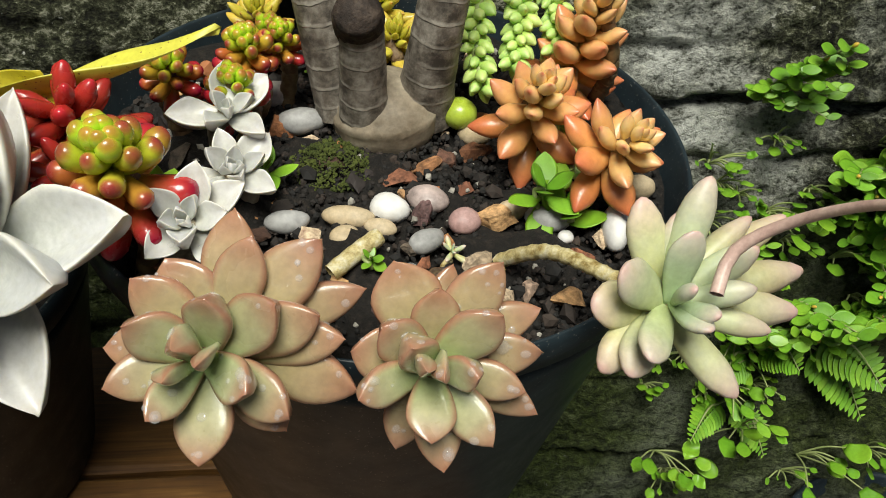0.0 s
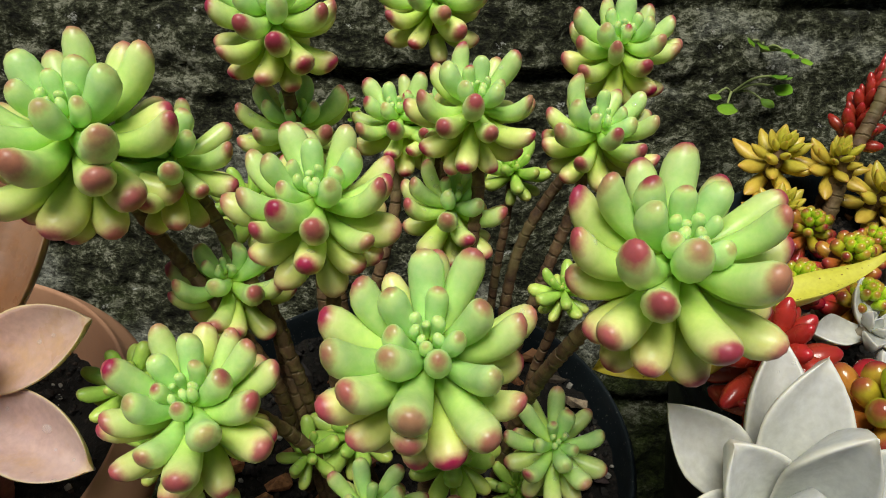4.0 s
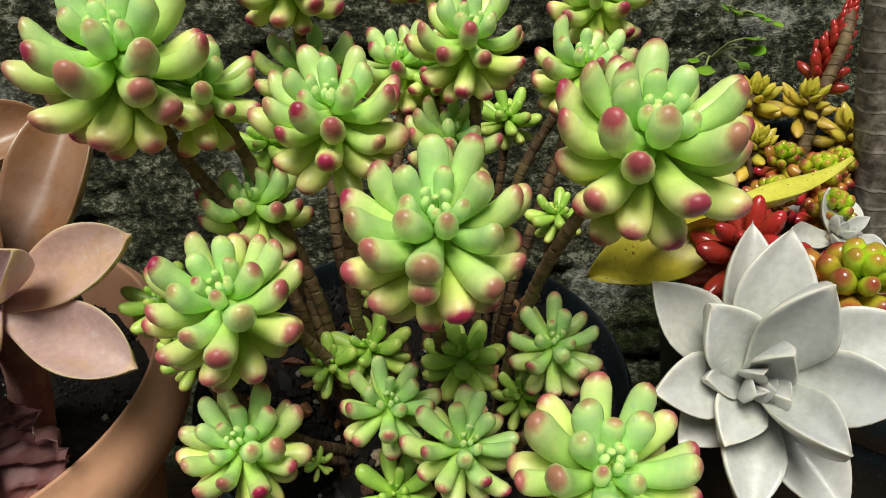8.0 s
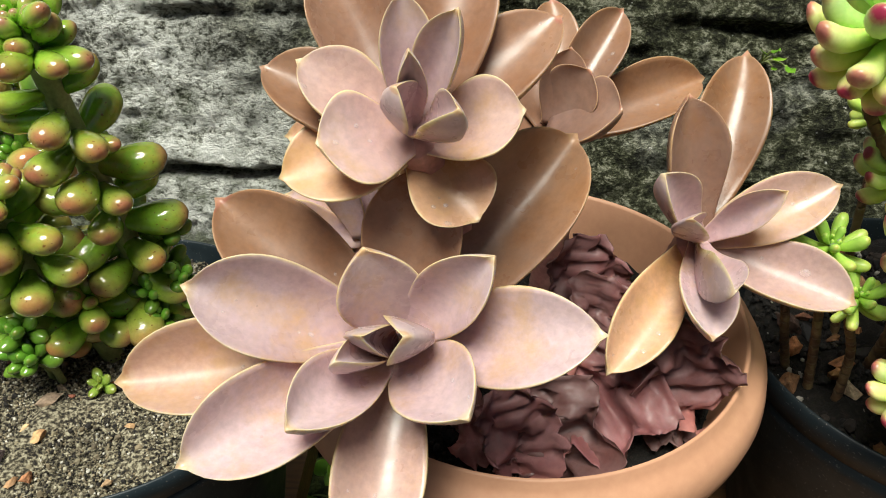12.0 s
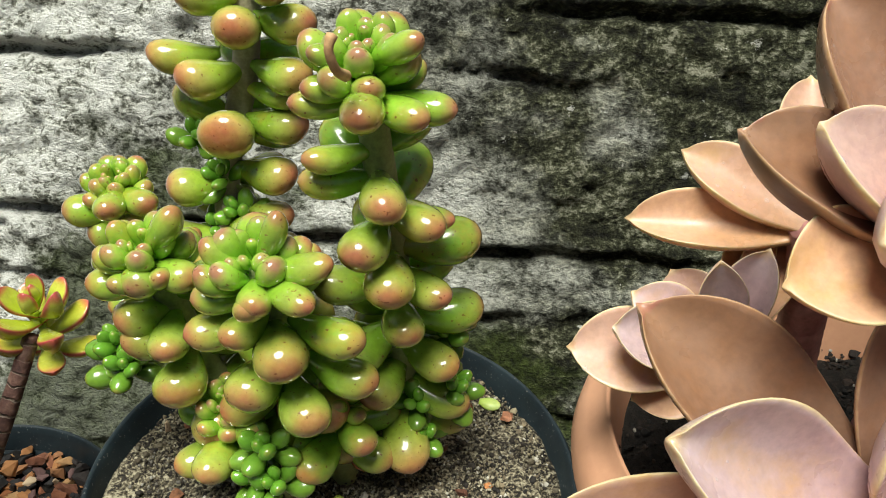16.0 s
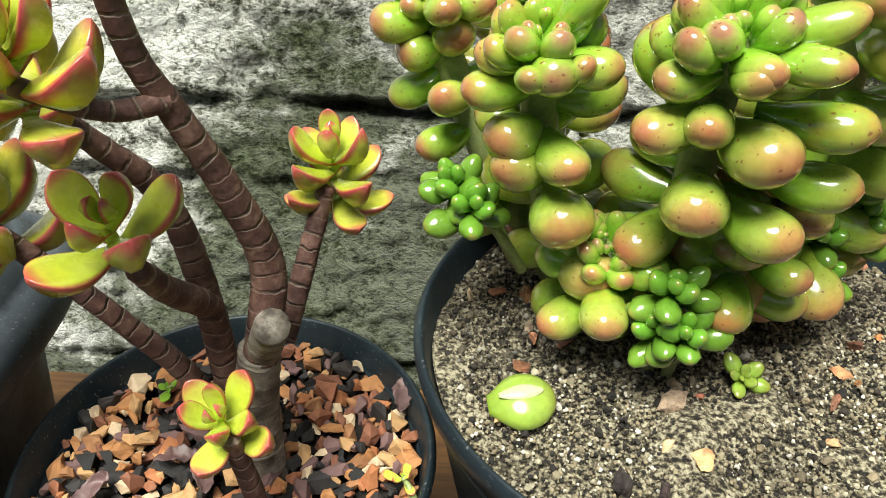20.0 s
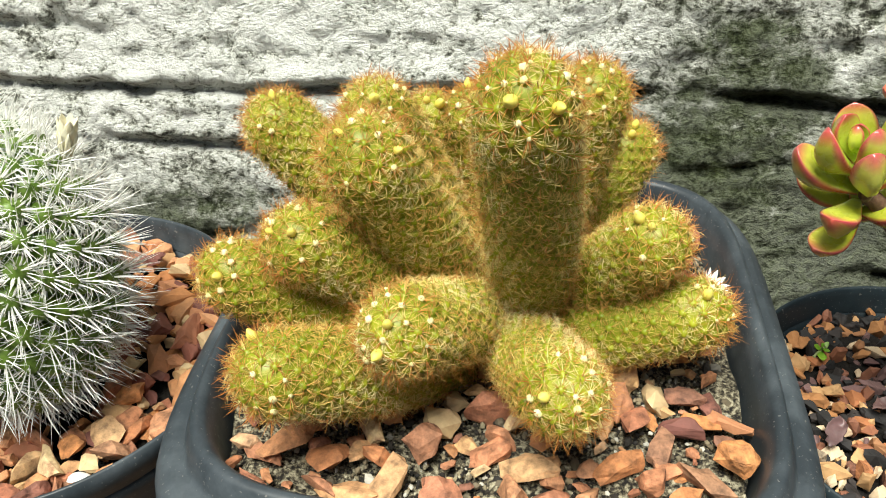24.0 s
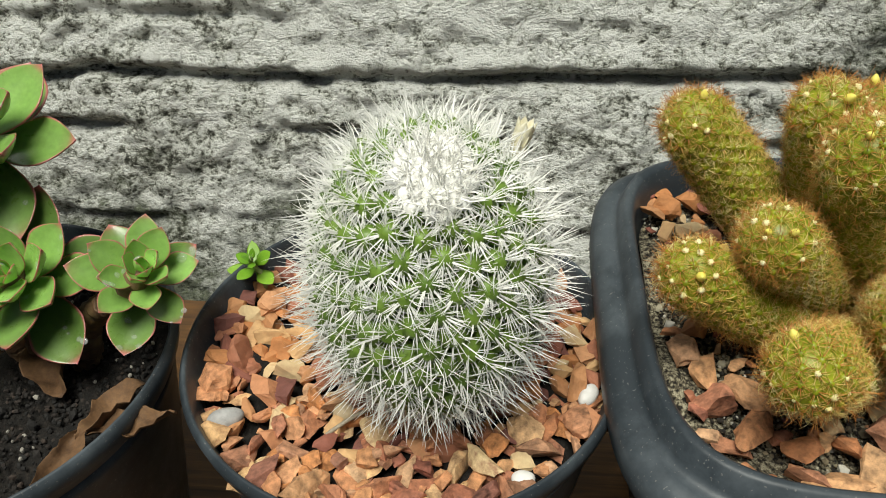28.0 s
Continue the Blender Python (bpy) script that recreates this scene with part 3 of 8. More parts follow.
M["grit_dark"] = by_island("dark_grit", [(0.008, 0.007, 0.006), (0.018, 0.013, 0.010), (0.024, 0.017, 0.013), (0.007, 0.006, 0.005), (0.012, 0.009, 0.007), (0.040, 0.028, 0.021), (0.008, 0.007, 0.006), (0.010, 0.009, 0.008), (0.014, 0.011, 0.009), (0.30, 0.28, 0.24)], 0.85)
M["chip_orange"] = by_object("broken_clay_chip", [(0.460, 0.195, 0.070), (0.240, 0.085, 0.055), (0.500, 0.250, 0.120), (0.170, 0.065, 0.050), (0.560, 0.340, 0.160), (0.330, 0.130, 0.070), (0.470, 0.210, 0.100), (0.440, 0.210, 0.090), (0.580, 0.420, 0.230), (0.380, 0.160, 0.090)], 0.8)
M["chip_bark"] = by_object("tan_bark_and_stone_chip", [(0.360, 0.165, 0.060), (0.460, 0.270, 0.120), (0.200, 0.080, 0.045), (0.020, 0.018, 0.018), (0.300, 0.140, 0.060), (0.340, 0.130, 0.050), (0.015, 0.014, 0.014), (0.150, 0.085, 0.080), (0.580, 0.440, 0.290), (0.028, 0.022, 0.020), (0.260, 0.100, 0.050)], 0.8, 1.0, 420)
M["chip_orange_loose"] = by_island("clay_chip_layer", [(0.460, 0.195, 0.070), (0.240, 0.085, 0.055), (0.500, 0.250, 0.120), (0.170, 0.065, 0.050), (0.560, 0.340, 0.160), (0.330, 0.130, 0.070), (0.470, 0.210, 0.100), (0.440, 0.210, 0.090), (0.580, 0.420, 0.230), (0.380, 0.160, 0.090)], 0.8)
M["chip_bark_loose"] = by_island("bark_chip_layer", [(0.360, 0.165, 0.060), (0.460, 0.270, 0.120), (0.200, 0.080, 0.045), (0.020, 0.018, 0.018), (0.300, 0.140, 0.060), (0.340, 0.130, 0.050), (0.015, 0.014, 0.014), (0.150, 0.085, 0.080), (0.580, 0.440, 0.290), (0.028, 0.022, 0.020), (0.260, 0.100, 0.050)], 0.8)
M["pebble"] = by_object("river_pebble", [(0.45, 0.42, 0.37), (0.52, 0.50, 0.46), (0.36, 0.28, 0.26), (0.30, 0.28, 0.24)], 0.5, 0.15, 120)
M["pebble_white"] = simple("white_pebble", [(0.2, (0.62, 0.60, 0.56)), (0.8, (0.80, 0.79, 0.76))], 60, 0.55, 0.2, 0.0006)
M["pebble_tan"] = simple("tan_pebble", [(0.2, (0.38, 0.28, 0.15)), (0.8, (0.55, 0.46, 0.32))], 90, 0.6, 0.3, 0.0008)
M["pebble_pink"] = simple("pink_pebble", [(0.2, (0.34, 0.20, 0.18)), (0.8, (0.44, 0.29, 0.27))], 130, 0.5, 0.2, 0.0006)
M["pebble_grey"] = simple("grey_pebble", [(0.2, (0.20, 0.20, 0.19)), (0.8, (0.42, 0.41, 0.40))], 70, 0.5, 0.2, 0.0006)


def ringed(name, stops, ring_col, amount, freq, patch=None, rough=0.65, scale=120, bump=0.0012, wave=1.0, raised=-0.8):
    """Bark with leaf-scar rings round the stem, sunk or raised."""
    m = material(name, rough)
    N = Nodes(m)
    p = N.place()
    sep = N.add("ShaderNodeSeparateXYZ")
    N.put(sep.inputs[0], N.add("ShaderNodeUVMap").outputs[0])
    wob = N.noise(140, 4, 0.6, p)
    low = N.noise(45, 3, 0.6, p)
    along = N.math("ADD", N.math("MULTIPLY", sep.outputs[0], freq), N.math("ADD", N.math("MULTIPLY", wob, 0.7 * wave), N.math("MULTIPLY", low, 1.1 * wave)))
    ring = N.ramp(N.math("FRACT", along), [(0.0, 1.0), (0.06, 0.8), (0.17, 0.0), (0.96, 0.0), (1.0, 1.0)])
    ring = N.math("MULTIPLY", ring, N.ramp(N.noise(80, 3, 0.6, p), [(0.38, 0.15), (0.58, 1.0)]))
    a = N.noise(scale, 6, 0.7, p)
    col = N.mix(N.math("MULTIPLY", ring, amount), N.ramp(a, stops), ring_col)
    if patch:
        col = N.mix(N.ramp(low, [(0.54, 0.0), (0.70, 0.6)]), col, patch)
    N.out(Base_Color=col)
    N.bump(N.math("ADD", N.math("MULTIPLY", a, 0.6), N.math("MULTIPLY", ring, raised)), 0.8, bump)
    return m


M["bark_grey"] = ringed("grey_bark", [(0.38, (0.06, 0.050, 0.040)), (0.5, (0.18, 0.155, 0.125)), (0.66, (0.40, 0.365, 0.31))], (0.50, 0.46, 0.39), 0.45, 6.0, (0.13, 0.10, 0.075), bump=0.0006, wave=0.35, raised=0.6)
M["bark_base"] = simple("smooth_tan_grey_bark", [(0.3, (0.13, 0.10, 0.065)), (0.5, (0.25, 0.205, 0.145)), (0.7, (0.36, 0.31, 0.23))], 60, 0.6, 0.35, 0.0012, 420)
M["bark_dark"] = simple("dark_brown_bark", [(0.3, (0.010, 0.007, 0.005)), (0.5, (0.032, 0.021, 0.015)), (0.7, (0.09, 0.065, 0.048))], 160, 0.75, 0.8, 0.002, 500)
M["stalk_pink"] = simple("pale_pink_stalk", [(0.3, (0.50, 0.32, 0.27)), (0.7, (0.62, 0.45, 0.38))], 90, 0.4, 0.2, 0.001)
M["stem_cream"] = simple("cream_stem", [(0.35, (0.22, 0.15, 0.04)), (0.5, (0.50, 0.42, 0.20)), (0.7, (0.66, 0.62, 0.48))], 220, 0.6, 0.5, 0.001)
M["stem_brown"] = ringed("brown_stem", [(0.35, (0.07, 0.035, 0.02)), (0.5, (0.15, 0.085, 0.04)), (0.68, (0.27, 0.19, 0.09))], (0.36, 0.28, 0.17), 0.35, 9.0, (0.20, 0.17, 0.06))
M["stem_red"] = ringed("dark_red_brown_stem", [(0.36, (0.045, 0.020, 0.016)), (0.52, (0.115, 0.055, 0.042)), (0.68, (0.25, 0.15, 0.11))], (0.46, 0.37, 0.29), 0.7, 9.0, (0.20, 0.13, 0.10), bump=0.002)
M["stalk_tan"] = simple("dry_tan_stalk", [(0.3, (0.42, 0.24, 0.10)), (0.7, (0.58, 0.36, 0.18))], 120, 0.6, 0.3)
M["stem_pale"] = simple("pale_grey_stem", [(0.3, (0.20, 0.16, 0.11)), (0.7, (0.40, 0.35, 0.26))], 120, 0.65, 0.5, 0.001)
M["stem_green"] = simple("green_stem", [(0.3, (0.20, 0.26, 0.08)), (0.7, (0.34, 0.38, 0.16))], 120, 0.5, 0.3, 0.001)
M["stem_pink"] = simple("pink_stem", [(0.3, (0.34, 0.14, 0.13)), (0.7, (0.48, 0.26, 0.22))], 90, 0.45, 0.2, 0.001)
M["moss"] = simple("moss", [(0.3, (0.03, 0.045, 0.008)), (0.7, (0.10, 0.12, 0.02))], 200, 0.95, 0.9, 0.003)


def wood():
    m = material("worn_wood", 0.6)
    N = Nodes(m)
    p = N.place()
    mp = N.add("ShaderNodeMapping")
    mp.inputs["Scale"].default_value = (1.2, 22, 22)
    N.put(mp.inputs[0], p)
    g = N.noise(9, 6, 0.6, mp.outputs[0], 1.2)
    s = N.noise(6, 5, 0.6, p)
    col = N.mix(0.9, N.ramp(g, [(0.25, (0.040, 0.017, 0.005)), (0.6, (0.14, 0.064, 0.015)), (0.85, (0.27, 0.15, 0.04))]), N.ramp(s, [(0.35, 0.15), (0.65, 0.9)]), "OVERLAY")
    N.out(Base_Color=col)
    N.bump(g, 0.3, 0.001)
    return m


M["wood"] = wood()


def rock():
    """Weathered wall stone: pale lichen crust, dark damp stains, moss low down and in the joints; shade is worked into
    the stains and the moss.
    """
    m = material("weathered_wall_stone", 0.85, spec=0.25)
    N = Nodes(m)
    p = N.place()
    mp = N.add("ShaderNodeMapping")
    mp.inputs["Scale"].default_value = (0.8, 1.0, 1.0)
    N.put(mp.inputs[0], p)
    q = mp.outputs[0]
    big = N.noise(7.0, 6, 0.6, q)
    mid = N.noise(60, 7, 0.7, q)
    layers = N.add("ShaderNodeMapping")
    layers.inputs["Scale"].default_value = (0.16, 1.0, 1.0)
    N.put(layers.inputs[0], p)
    strata = N.noise(46, 6, 0.68, layers.outputs[0], 0.6)
    salt = N.noise(240, 5, 0.7, q)
    fine = N.noise(620, 3, 0.6, q)
    sep = N.add("ShaderNodeSeparateXYZ")
    N.put(sep.inputs[0], p)
    x, z = sep.outputs[0], sep.outputs[2]
    v = N.math("MULTIPLY_ADD", mid, 0.46)
    N.put(v.node.inputs[2], N.math("ADD", N.math("MULTIPLY", salt, 0.38), N.math("MULTIPLY", fine, 0.17)))
    v = N.math("ADD", v, N.math("MULTIPLY", N.math("SUBTRACT", big, 0.5), 0.22))
    v = N.math("ADD", v, N.math("MULTIPLY", N.math("SUBTRACT", strata, 0.5), 0.15))
    crust = N.ramp(v, [(0.37, (0.05, 0.05, 0.038)), (0.425, (0.24, 0.245, 0.20)), (0.47, (0.62, 0.63, 0.56)), (0.52, (0.90, 0.91, 0.85))])
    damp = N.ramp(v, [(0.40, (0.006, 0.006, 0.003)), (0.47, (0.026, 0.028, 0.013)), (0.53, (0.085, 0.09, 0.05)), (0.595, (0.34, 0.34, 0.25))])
    # damp behind the sedums and rosettes, with shade put into the colour, dry and crusted towards the cacti and beyond
    # the first pot
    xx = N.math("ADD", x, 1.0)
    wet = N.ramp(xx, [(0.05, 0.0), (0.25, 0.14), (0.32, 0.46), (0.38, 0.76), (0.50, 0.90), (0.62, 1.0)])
    # past the first pot the darkening weakens, but stays strong for painted shade
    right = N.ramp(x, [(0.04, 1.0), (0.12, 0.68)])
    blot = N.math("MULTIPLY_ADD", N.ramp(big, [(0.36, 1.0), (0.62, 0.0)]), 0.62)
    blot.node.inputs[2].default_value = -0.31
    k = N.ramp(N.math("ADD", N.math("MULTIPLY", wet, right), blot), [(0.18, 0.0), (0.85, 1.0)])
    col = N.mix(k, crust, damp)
    pit = N.ramp(N.noise(120, 5, 0.7, q), [(0.58, 0.0), (0.72, 0.22)])
    col = N.mix(pit, col, (0.018, 0.017, 0.012))
    white = N.ramp(N.noise(95, 4, 0.7, N.mix(0.5, q, p)), [(0.66, 0.0), (0.70, 0.7)])
    col = N.mix(white, col, (0.72, 0.72, 0.66))
    # moss grows denser low down; its spread and dark colour also paint shade
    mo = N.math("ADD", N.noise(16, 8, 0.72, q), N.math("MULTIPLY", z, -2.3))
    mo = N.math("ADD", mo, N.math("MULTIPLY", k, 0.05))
    # a stretch of moss behind the jade plant, its dark colour partly shade
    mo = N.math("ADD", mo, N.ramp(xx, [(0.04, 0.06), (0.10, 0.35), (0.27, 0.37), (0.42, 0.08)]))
    moss_and_shade = N.ramp(mo, [(0.50, 0.0), (0.64, 0.85)])
    col = N.mix(moss_and_shade, col, N.ramp(salt, [(0.35, (0.010, 0.016, 0.003)), (0.65, (0.06, 0.085, 0.012))]))
    N.out(Base_Color=col)
    h = N.math("ADD", v, N.math("MULTIPLY", fine, 0.12))
    N.bump(h, 1.0, 0.014)
    return m


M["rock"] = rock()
M["ground"] = simple("damp_earth", [(0.3, (0.03, 0.03, 0.026)), (0.7, (0.09, 0.09, 0.08))], 20, 0.9, 0.8, 0.01)
M["spine_white"] = simple("white_spine", [(0.2, (0.88, 0.87, 0.80)), (0.8, (0.95, 0.95, 0.93))], 50, 0.5, 0.0)
M["spine_gold"] = simple("golden_brown_spine", [(0.3, (0.46, 0.23, 0.05)), (0.48, (0.66, 0.47, 0.13)), (0.7, (0.84, 0.75, 0.40))], 60, 0.5, 0.0)
M["spine_rust"] = simple("rust_red_spine", [(0.2, (0.38, 0.12, 0.025)), (0.8, (0.56, 0.25, 0.06))], 50, 0.5, 0.0)
M["cactus_gold"] = simple("yellow_green_cactus_skin", [(0.3, (0.15, 0.20, 0.008)), (0.7, (0.34, 0.35, 0.016))], 60, 0.45, 0.2)
M["cactus_green"] = simple("green_cactus_skin", [(0.3, (0.07, 0.14, 0.018)), (0.7, (0.20, 0.31, 0.045))], 60, 0.4, 0.2)
M["wool"] = simple("white_cactus_wool", [(0.2, (0.86, 0.85, 0.78)), (0.8, (0.94, 0.94, 0.91))], 300, 0.9, 0.3)
M["wool_gold"] = simple("pale_yellow_areole_wool", [(0.2, (0.76, 0.66, 0.20)), (0.8, (0.90, 0.86, 0.56))], 300, 0.9, 0.3)
M["bud"] = simple("cream_yellow_bud", [(0.2, (0.80, 0.66, 0.06)), (0.8, (0.86, 0.78, 0.22))], 200, 0.5, 0.2, mott=0.1)
M["petal"] = simple("cream_petal", [(0.2, (0.72, 0.66, 0.42)), (0.8, (0.82, 0.78, 0.62))], 150, 0.5, 0.1)


def water():
    m = material("water_drop", 0.02)
    N = Nodes(m)
    N.out(Base_Color=(0.9, 0.9, 0.9), Alpha=0.16, IOR=1.33, Coat_Weight=1.0, Coat_Roughness=0.02)
    return m


M["water"] = water()


# ---- the setting: leaning stone wall, shelf board, ground ----
WALL_N = Vector((0.0, 0.942, -0.3354))
WALL_UP = Vector((0.0, 0.3354, 0.942))
WALL_0 = Vector((0.0, 0.2866, 0.0))


def wall_point(x, s, out=0.0):
    """A place on the leaning wall: x along it, s up its slope, out towards the open side."""
    return Vector((x, 0, 0)) + WALL_0 + WALL_UP * s - WALL_N * out


def lattice(x, y, seed):
    """Smooth value noise for arrays."""
    xi, yi = np.floor(x).astype(np.int64), np.floor(y).astype(np.int64)
    fx, fy = x - xi, y - yi
    fx, fy = fx * fx * (3 - 2 * fx), fy * fy * (3 - 2 * fy)

    def h(a, b):
        n = (a * 374761393 + b * 668265263 + seed * 974634777) & 0x7FFFFFFF
        n = ((n ^ (n >> 13)) * 1274126177) & 0x7FFFFFFF
        return ((n ^ (n >> 16)) & 0xFFFF) / 65535.0

    return (h(xi, yi) * (1 - fx) + h(xi + 1, yi) * fx) * (1 - fy) + (h(xi, yi + 1) * (1 - fx) + h(xi + 1, yi + 1) * fx) * fy


def fractal(x, y, seed, octaves=4, gain=0.5):
    out, amp, tot = 0, 1.0, 0
    for o in range(octaves):
        out = out + amp * lattice(x * 2 ** o, y * 2 ** o, seed + o)
        tot += amp
        amp *= gain
    return out / tot - 0.5


# joints: height up the slope, depth
JOINTS = [(-0.43, 0.7), (-0.33, 0.8), (-0.18, 0.8), (-0.11, 0.4), (-0.05, 0.5), (0.008, 0.5), (0.074, 0.8), (0.113, 1.0), (0.150, 0.3), (0.187, 0.15), (0.224, 0.9), (0.265, 0.6), (0.315, 0.7), (0.37, 0.8), (0.44, 0.6), (0.52, 0.8)]
xs = np.concatenate([np.arange(-2.6, -1.5, 0.012), np.arange(-1.5, 0.5, 0.0036), np.arange(0.5, 1.8, 0.012)])
ss = np.concatenate([np.arange(-0.60, -0.25, 0.008), np.arange(-0.25, 0.34, 0.003), np.arange(0.34, 0.95, 0.012)])
gx, gs = np.meshgrid(xs, ss)
relief = 0.014 * fractal(gx * 5, gs * 8, 3, 4) - 0.014 * np.abs(fractal(gx * 18, gs * 30, 11, 5, 0.62)) + 0.011 * fractal(gx * 60, gs * 75, 17, 3, 0.75) + 0.006 * fractal(gx * 130, gs * 150, 29, 2, 0.8)
for i, (j, depth) in enumerate(JOINTS):
    line = j + 0.012 * fractal(gx * 2.2, gx * 0 + i * 7.3, 40 + i, 3) + 0.010 * fractal(gx * 22, gx * 0 + i * 3.1, 70 + i, 2) + 0.003 * fractal(gx * 70, gx * 0 + i * 1.7, 130 + i, 2)
    open_ = depth * np.clip(4.5 * fractal(gx * 7.5, gx * 0 + i * 5.7, 90 + i, 3) + 0.25 + 0.4 * depth, 0.0, 1.0)
    d = gs - line
    relief -= open_ * 0.018 * np.exp(-(np.abs(d) / 0.0040) ** 2.5)
    relief += open_ * 0.003 * np.exp(-((d - 0.008) / 0.008) ** 2)      # the course above juts out
    relief -= open_ * 0.002 * np.exp(-((d + 0.008) / 0.008) ** 2)
px_, py_ = gx, 0.2866 + 0.3354 * gs - 0.942 * relief
pz_ = 0.942 * gs + 0.3354 * relief
nx, ns = len(xs), len(ss)
verts = np.stack([px_.ravel(), py_.ravel(), pz_.ravel()], 1)
idx = np.arange(nx * ns).reshape(ns, nx)
quads = np.stack([idx[:-1, :-1].ravel(), idx[:-1, 1:].ravel(), idx[1:, 1:].ravel(), idx[1:, :-1].ravel()], 1)
# the block behind the face
base = len(verts)
verts = np.concatenate([verts, np.array([[-2.6, 1.2, -0.6], [1.8, 1.2, -0.6], [1.8, 1.2, 0.9], [-2.6, 1.2, 0.9]])])
c11, c01 = int(idx[-1, -1]), int(idx[-1, 0])
faces = [tuple(q) for q in quads.tolist()] + [(c01, c11, base + 2, base + 3), (base, base + 3, base + 2, base + 1),
    (c01, base + 3, base), (c11, base + 1, base + 2)]
faces += [(int(a), int(b), base) for a, b in zip(idx[:-1, 0], idx[1:, 0])] + [(int(b), int(a), base + 1) for a, b in zip(idx[:-1, -1], idx[1:, -1])]
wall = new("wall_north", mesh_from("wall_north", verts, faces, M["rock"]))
tagged(wall, "weathered grey layered stone wall with moss and lichen, leaning back", "wall", kind="structure")

gm = bpy.data.meshes.new("ground")
gm.from_pydata([(-60, -60, -0.56), (60, -60, -0.56), (60, 60, -0.56), (-60, 60, -0.56)], [], [(0, 1, 2, 3)])
gm.materials.append(M["ground"])
tagged(new("ground", gm), "dark damp earth in front of the stone wall", "ground", kind="structure")


def board(name, x0, x1, y0, y1, z0, z1, seed, mat):
    """A plank with softened, slightly uneven edges."""
    rnd = random.Random(seed)
    n = max(4, int((x1 - x0) / 0.03))
    v, f = [], []
    r = 0.003
    sec = [(y0, z0 + r), (y0, z1 - r), (y0 + r, z1), (y1 - r, z1), (y1, z1 - r), (y1, z0 + r), (y1 - r, z0), (y0 + r, z0)]
    for i in range(n + 1):
        x = x0 + (x1 - x0) * i / n
        for y, z in sec:
            v.append((x, y + rnd.uniform(-0.0008, 0.0008), z + rnd.uniform(-0.0005, 0.0005)))
    for i in range(n):
        for k in range(8):
            f.append((i * 8 + k, i * 8 + (k + 1) % 8, (i + 1) * 8 + (k + 1) % 8, (i + 1) * 8 + k))
    f += [tuple(range(8)), tuple(reversed(range(n * 8, n * 8 + 8)))]
    return mesh_from(name, v, f, mat, smooth=False)


def shelf(x0, x1, label, seed):
    t = thing("wooden_shelf", (x0, 0.08, 0.0), label, "shelf")
    o = (x0, 0.08, 0.0)
    for k, (y0, y1) in enumerate(((-0.055, 0.032), (0.035, 0.122), (0.125, 0.212))):
        part("plank", board("plank", x0, x1, y0, y1, -0.026, 0.0, seed + k, M["wood"]), t, o)
    for xx in (x0 + 0.06, x1 - 0.1):
        part("bearer", board("bearer", xx, xx + 0.045, -0.05, 0.205, -0.07, -0.027, seed + 9, M["wood"]), t, o)
        for yy in (-0.04, 0.155):
            part("leg", board("leg", xx + 0.002, xx + 0.043, yy, yy + 0.04, -0.56, -0.071, seed + 11, M["wood"]), t, o)
    return t


shelf(-0.545, -0.012, "worn brown wooden plank shelf under the potted plants", 1)
shelf(-1.56, -0.615, "brown wooden plank shelf under the black pots", 21)

# unseen plain wall added behind the camera to cut frontal light and deepen shadows
hb = board("house", -6.0, 5.0, -4.2, -4.0, -0.56, 2.6, 77, simple("grey_blocking_wall", [(0.2, (0.22, 0.23, 0.22)), (0.8, (0.32, 0.33, 0.32))], 3, 0.9, 0.3, 0.004))
tagged(new("wall_south", hb), "unseen plain grey wall added to cut the light from the front", "wall", kind="structure")


# ---- pots, soil, chips and pebbles ----
def round_pot(at, r, rim_z, label, mat="black", lip=0.012, taper=0.72, wall_t=0.0028, wob=0.006, seed=1, kind="plain"):
    x, y = at
    z0 = 0.0004
    h = rim_z - z0
    t = thing("plant_pot", (x, y, z0), label, "pot")
    ri = r - wall_t
    if kind == "plain":
        out = [(0.0, 0.0), (r * taper - 0.004, 0.0), (r * taper, 0.004), (r * 0.955 - 0.002, h - lip * 1.9), (r * 0.962, h - lip * 1.2),
               (ri * 0.957, h - lip * 1.2), (ri * 0.95, h - lip * 1.9), (ri * taper, 0.006), (0.0, 0.006)]
        rim = [(ri * 0.958, h - lip * 1.15), (r * 0.966, h - lip * 1.15), (r * 0.968, h - lip), (r - 0.0012, h - lip + 0.002), (r, h - 0.003), (r - 0.0012, h - 0.0006), (r - 0.002, h), (ri, h - 0.001), (ri - 0.0008, h - 0.004), (ri * 0.958, h - lip * 1.15)]
        part("body", lathe("pot_body", out, M[mat], 84, wob, seed), t)
        part("rim", lathe("pot_rim", rim, M[mat], 84, wob, seed), t)
    else:
        # rounded thick rim with an inner lip
        out = [(0.0, 0.0), (r * 0.62, 0.0), (r * 0.64, 0.004), (r * 0.84, h - 0.036), (r * 0.842, h - 0.0322), (r * 0.81, h - 0.0322), (r * 0.60, 0.008), (0.0, 0.008)]
        part("body", lathe("pot_body", out, M[mat], 96, wob, seed), t)
        out = [(r * 0.80, h - 0.0335), (r * 0.86, h - 0.0335)]
        out += [(r * 0.92 + r * 0.08 * math.sin(a), h - 0.020 + 0.0135 * -math.cos(a)) for a in [radians(q) for q in (-10, 25, 60, 90, 120, 150, 172)]]
        out += [(r * 0.925, h - 0.0055), (r * 0.912, h - 0.0045), (r * 0.905, h - 0.001), (r * 0.895, h), (r * 0.885, h - 0.002), (r * 0.87, h - 0.012), (r * 0.80, h - 0.0335)]
        part("rim", lathe("pot_rim", out, M[mat], 96, wob, seed), t)
    return t


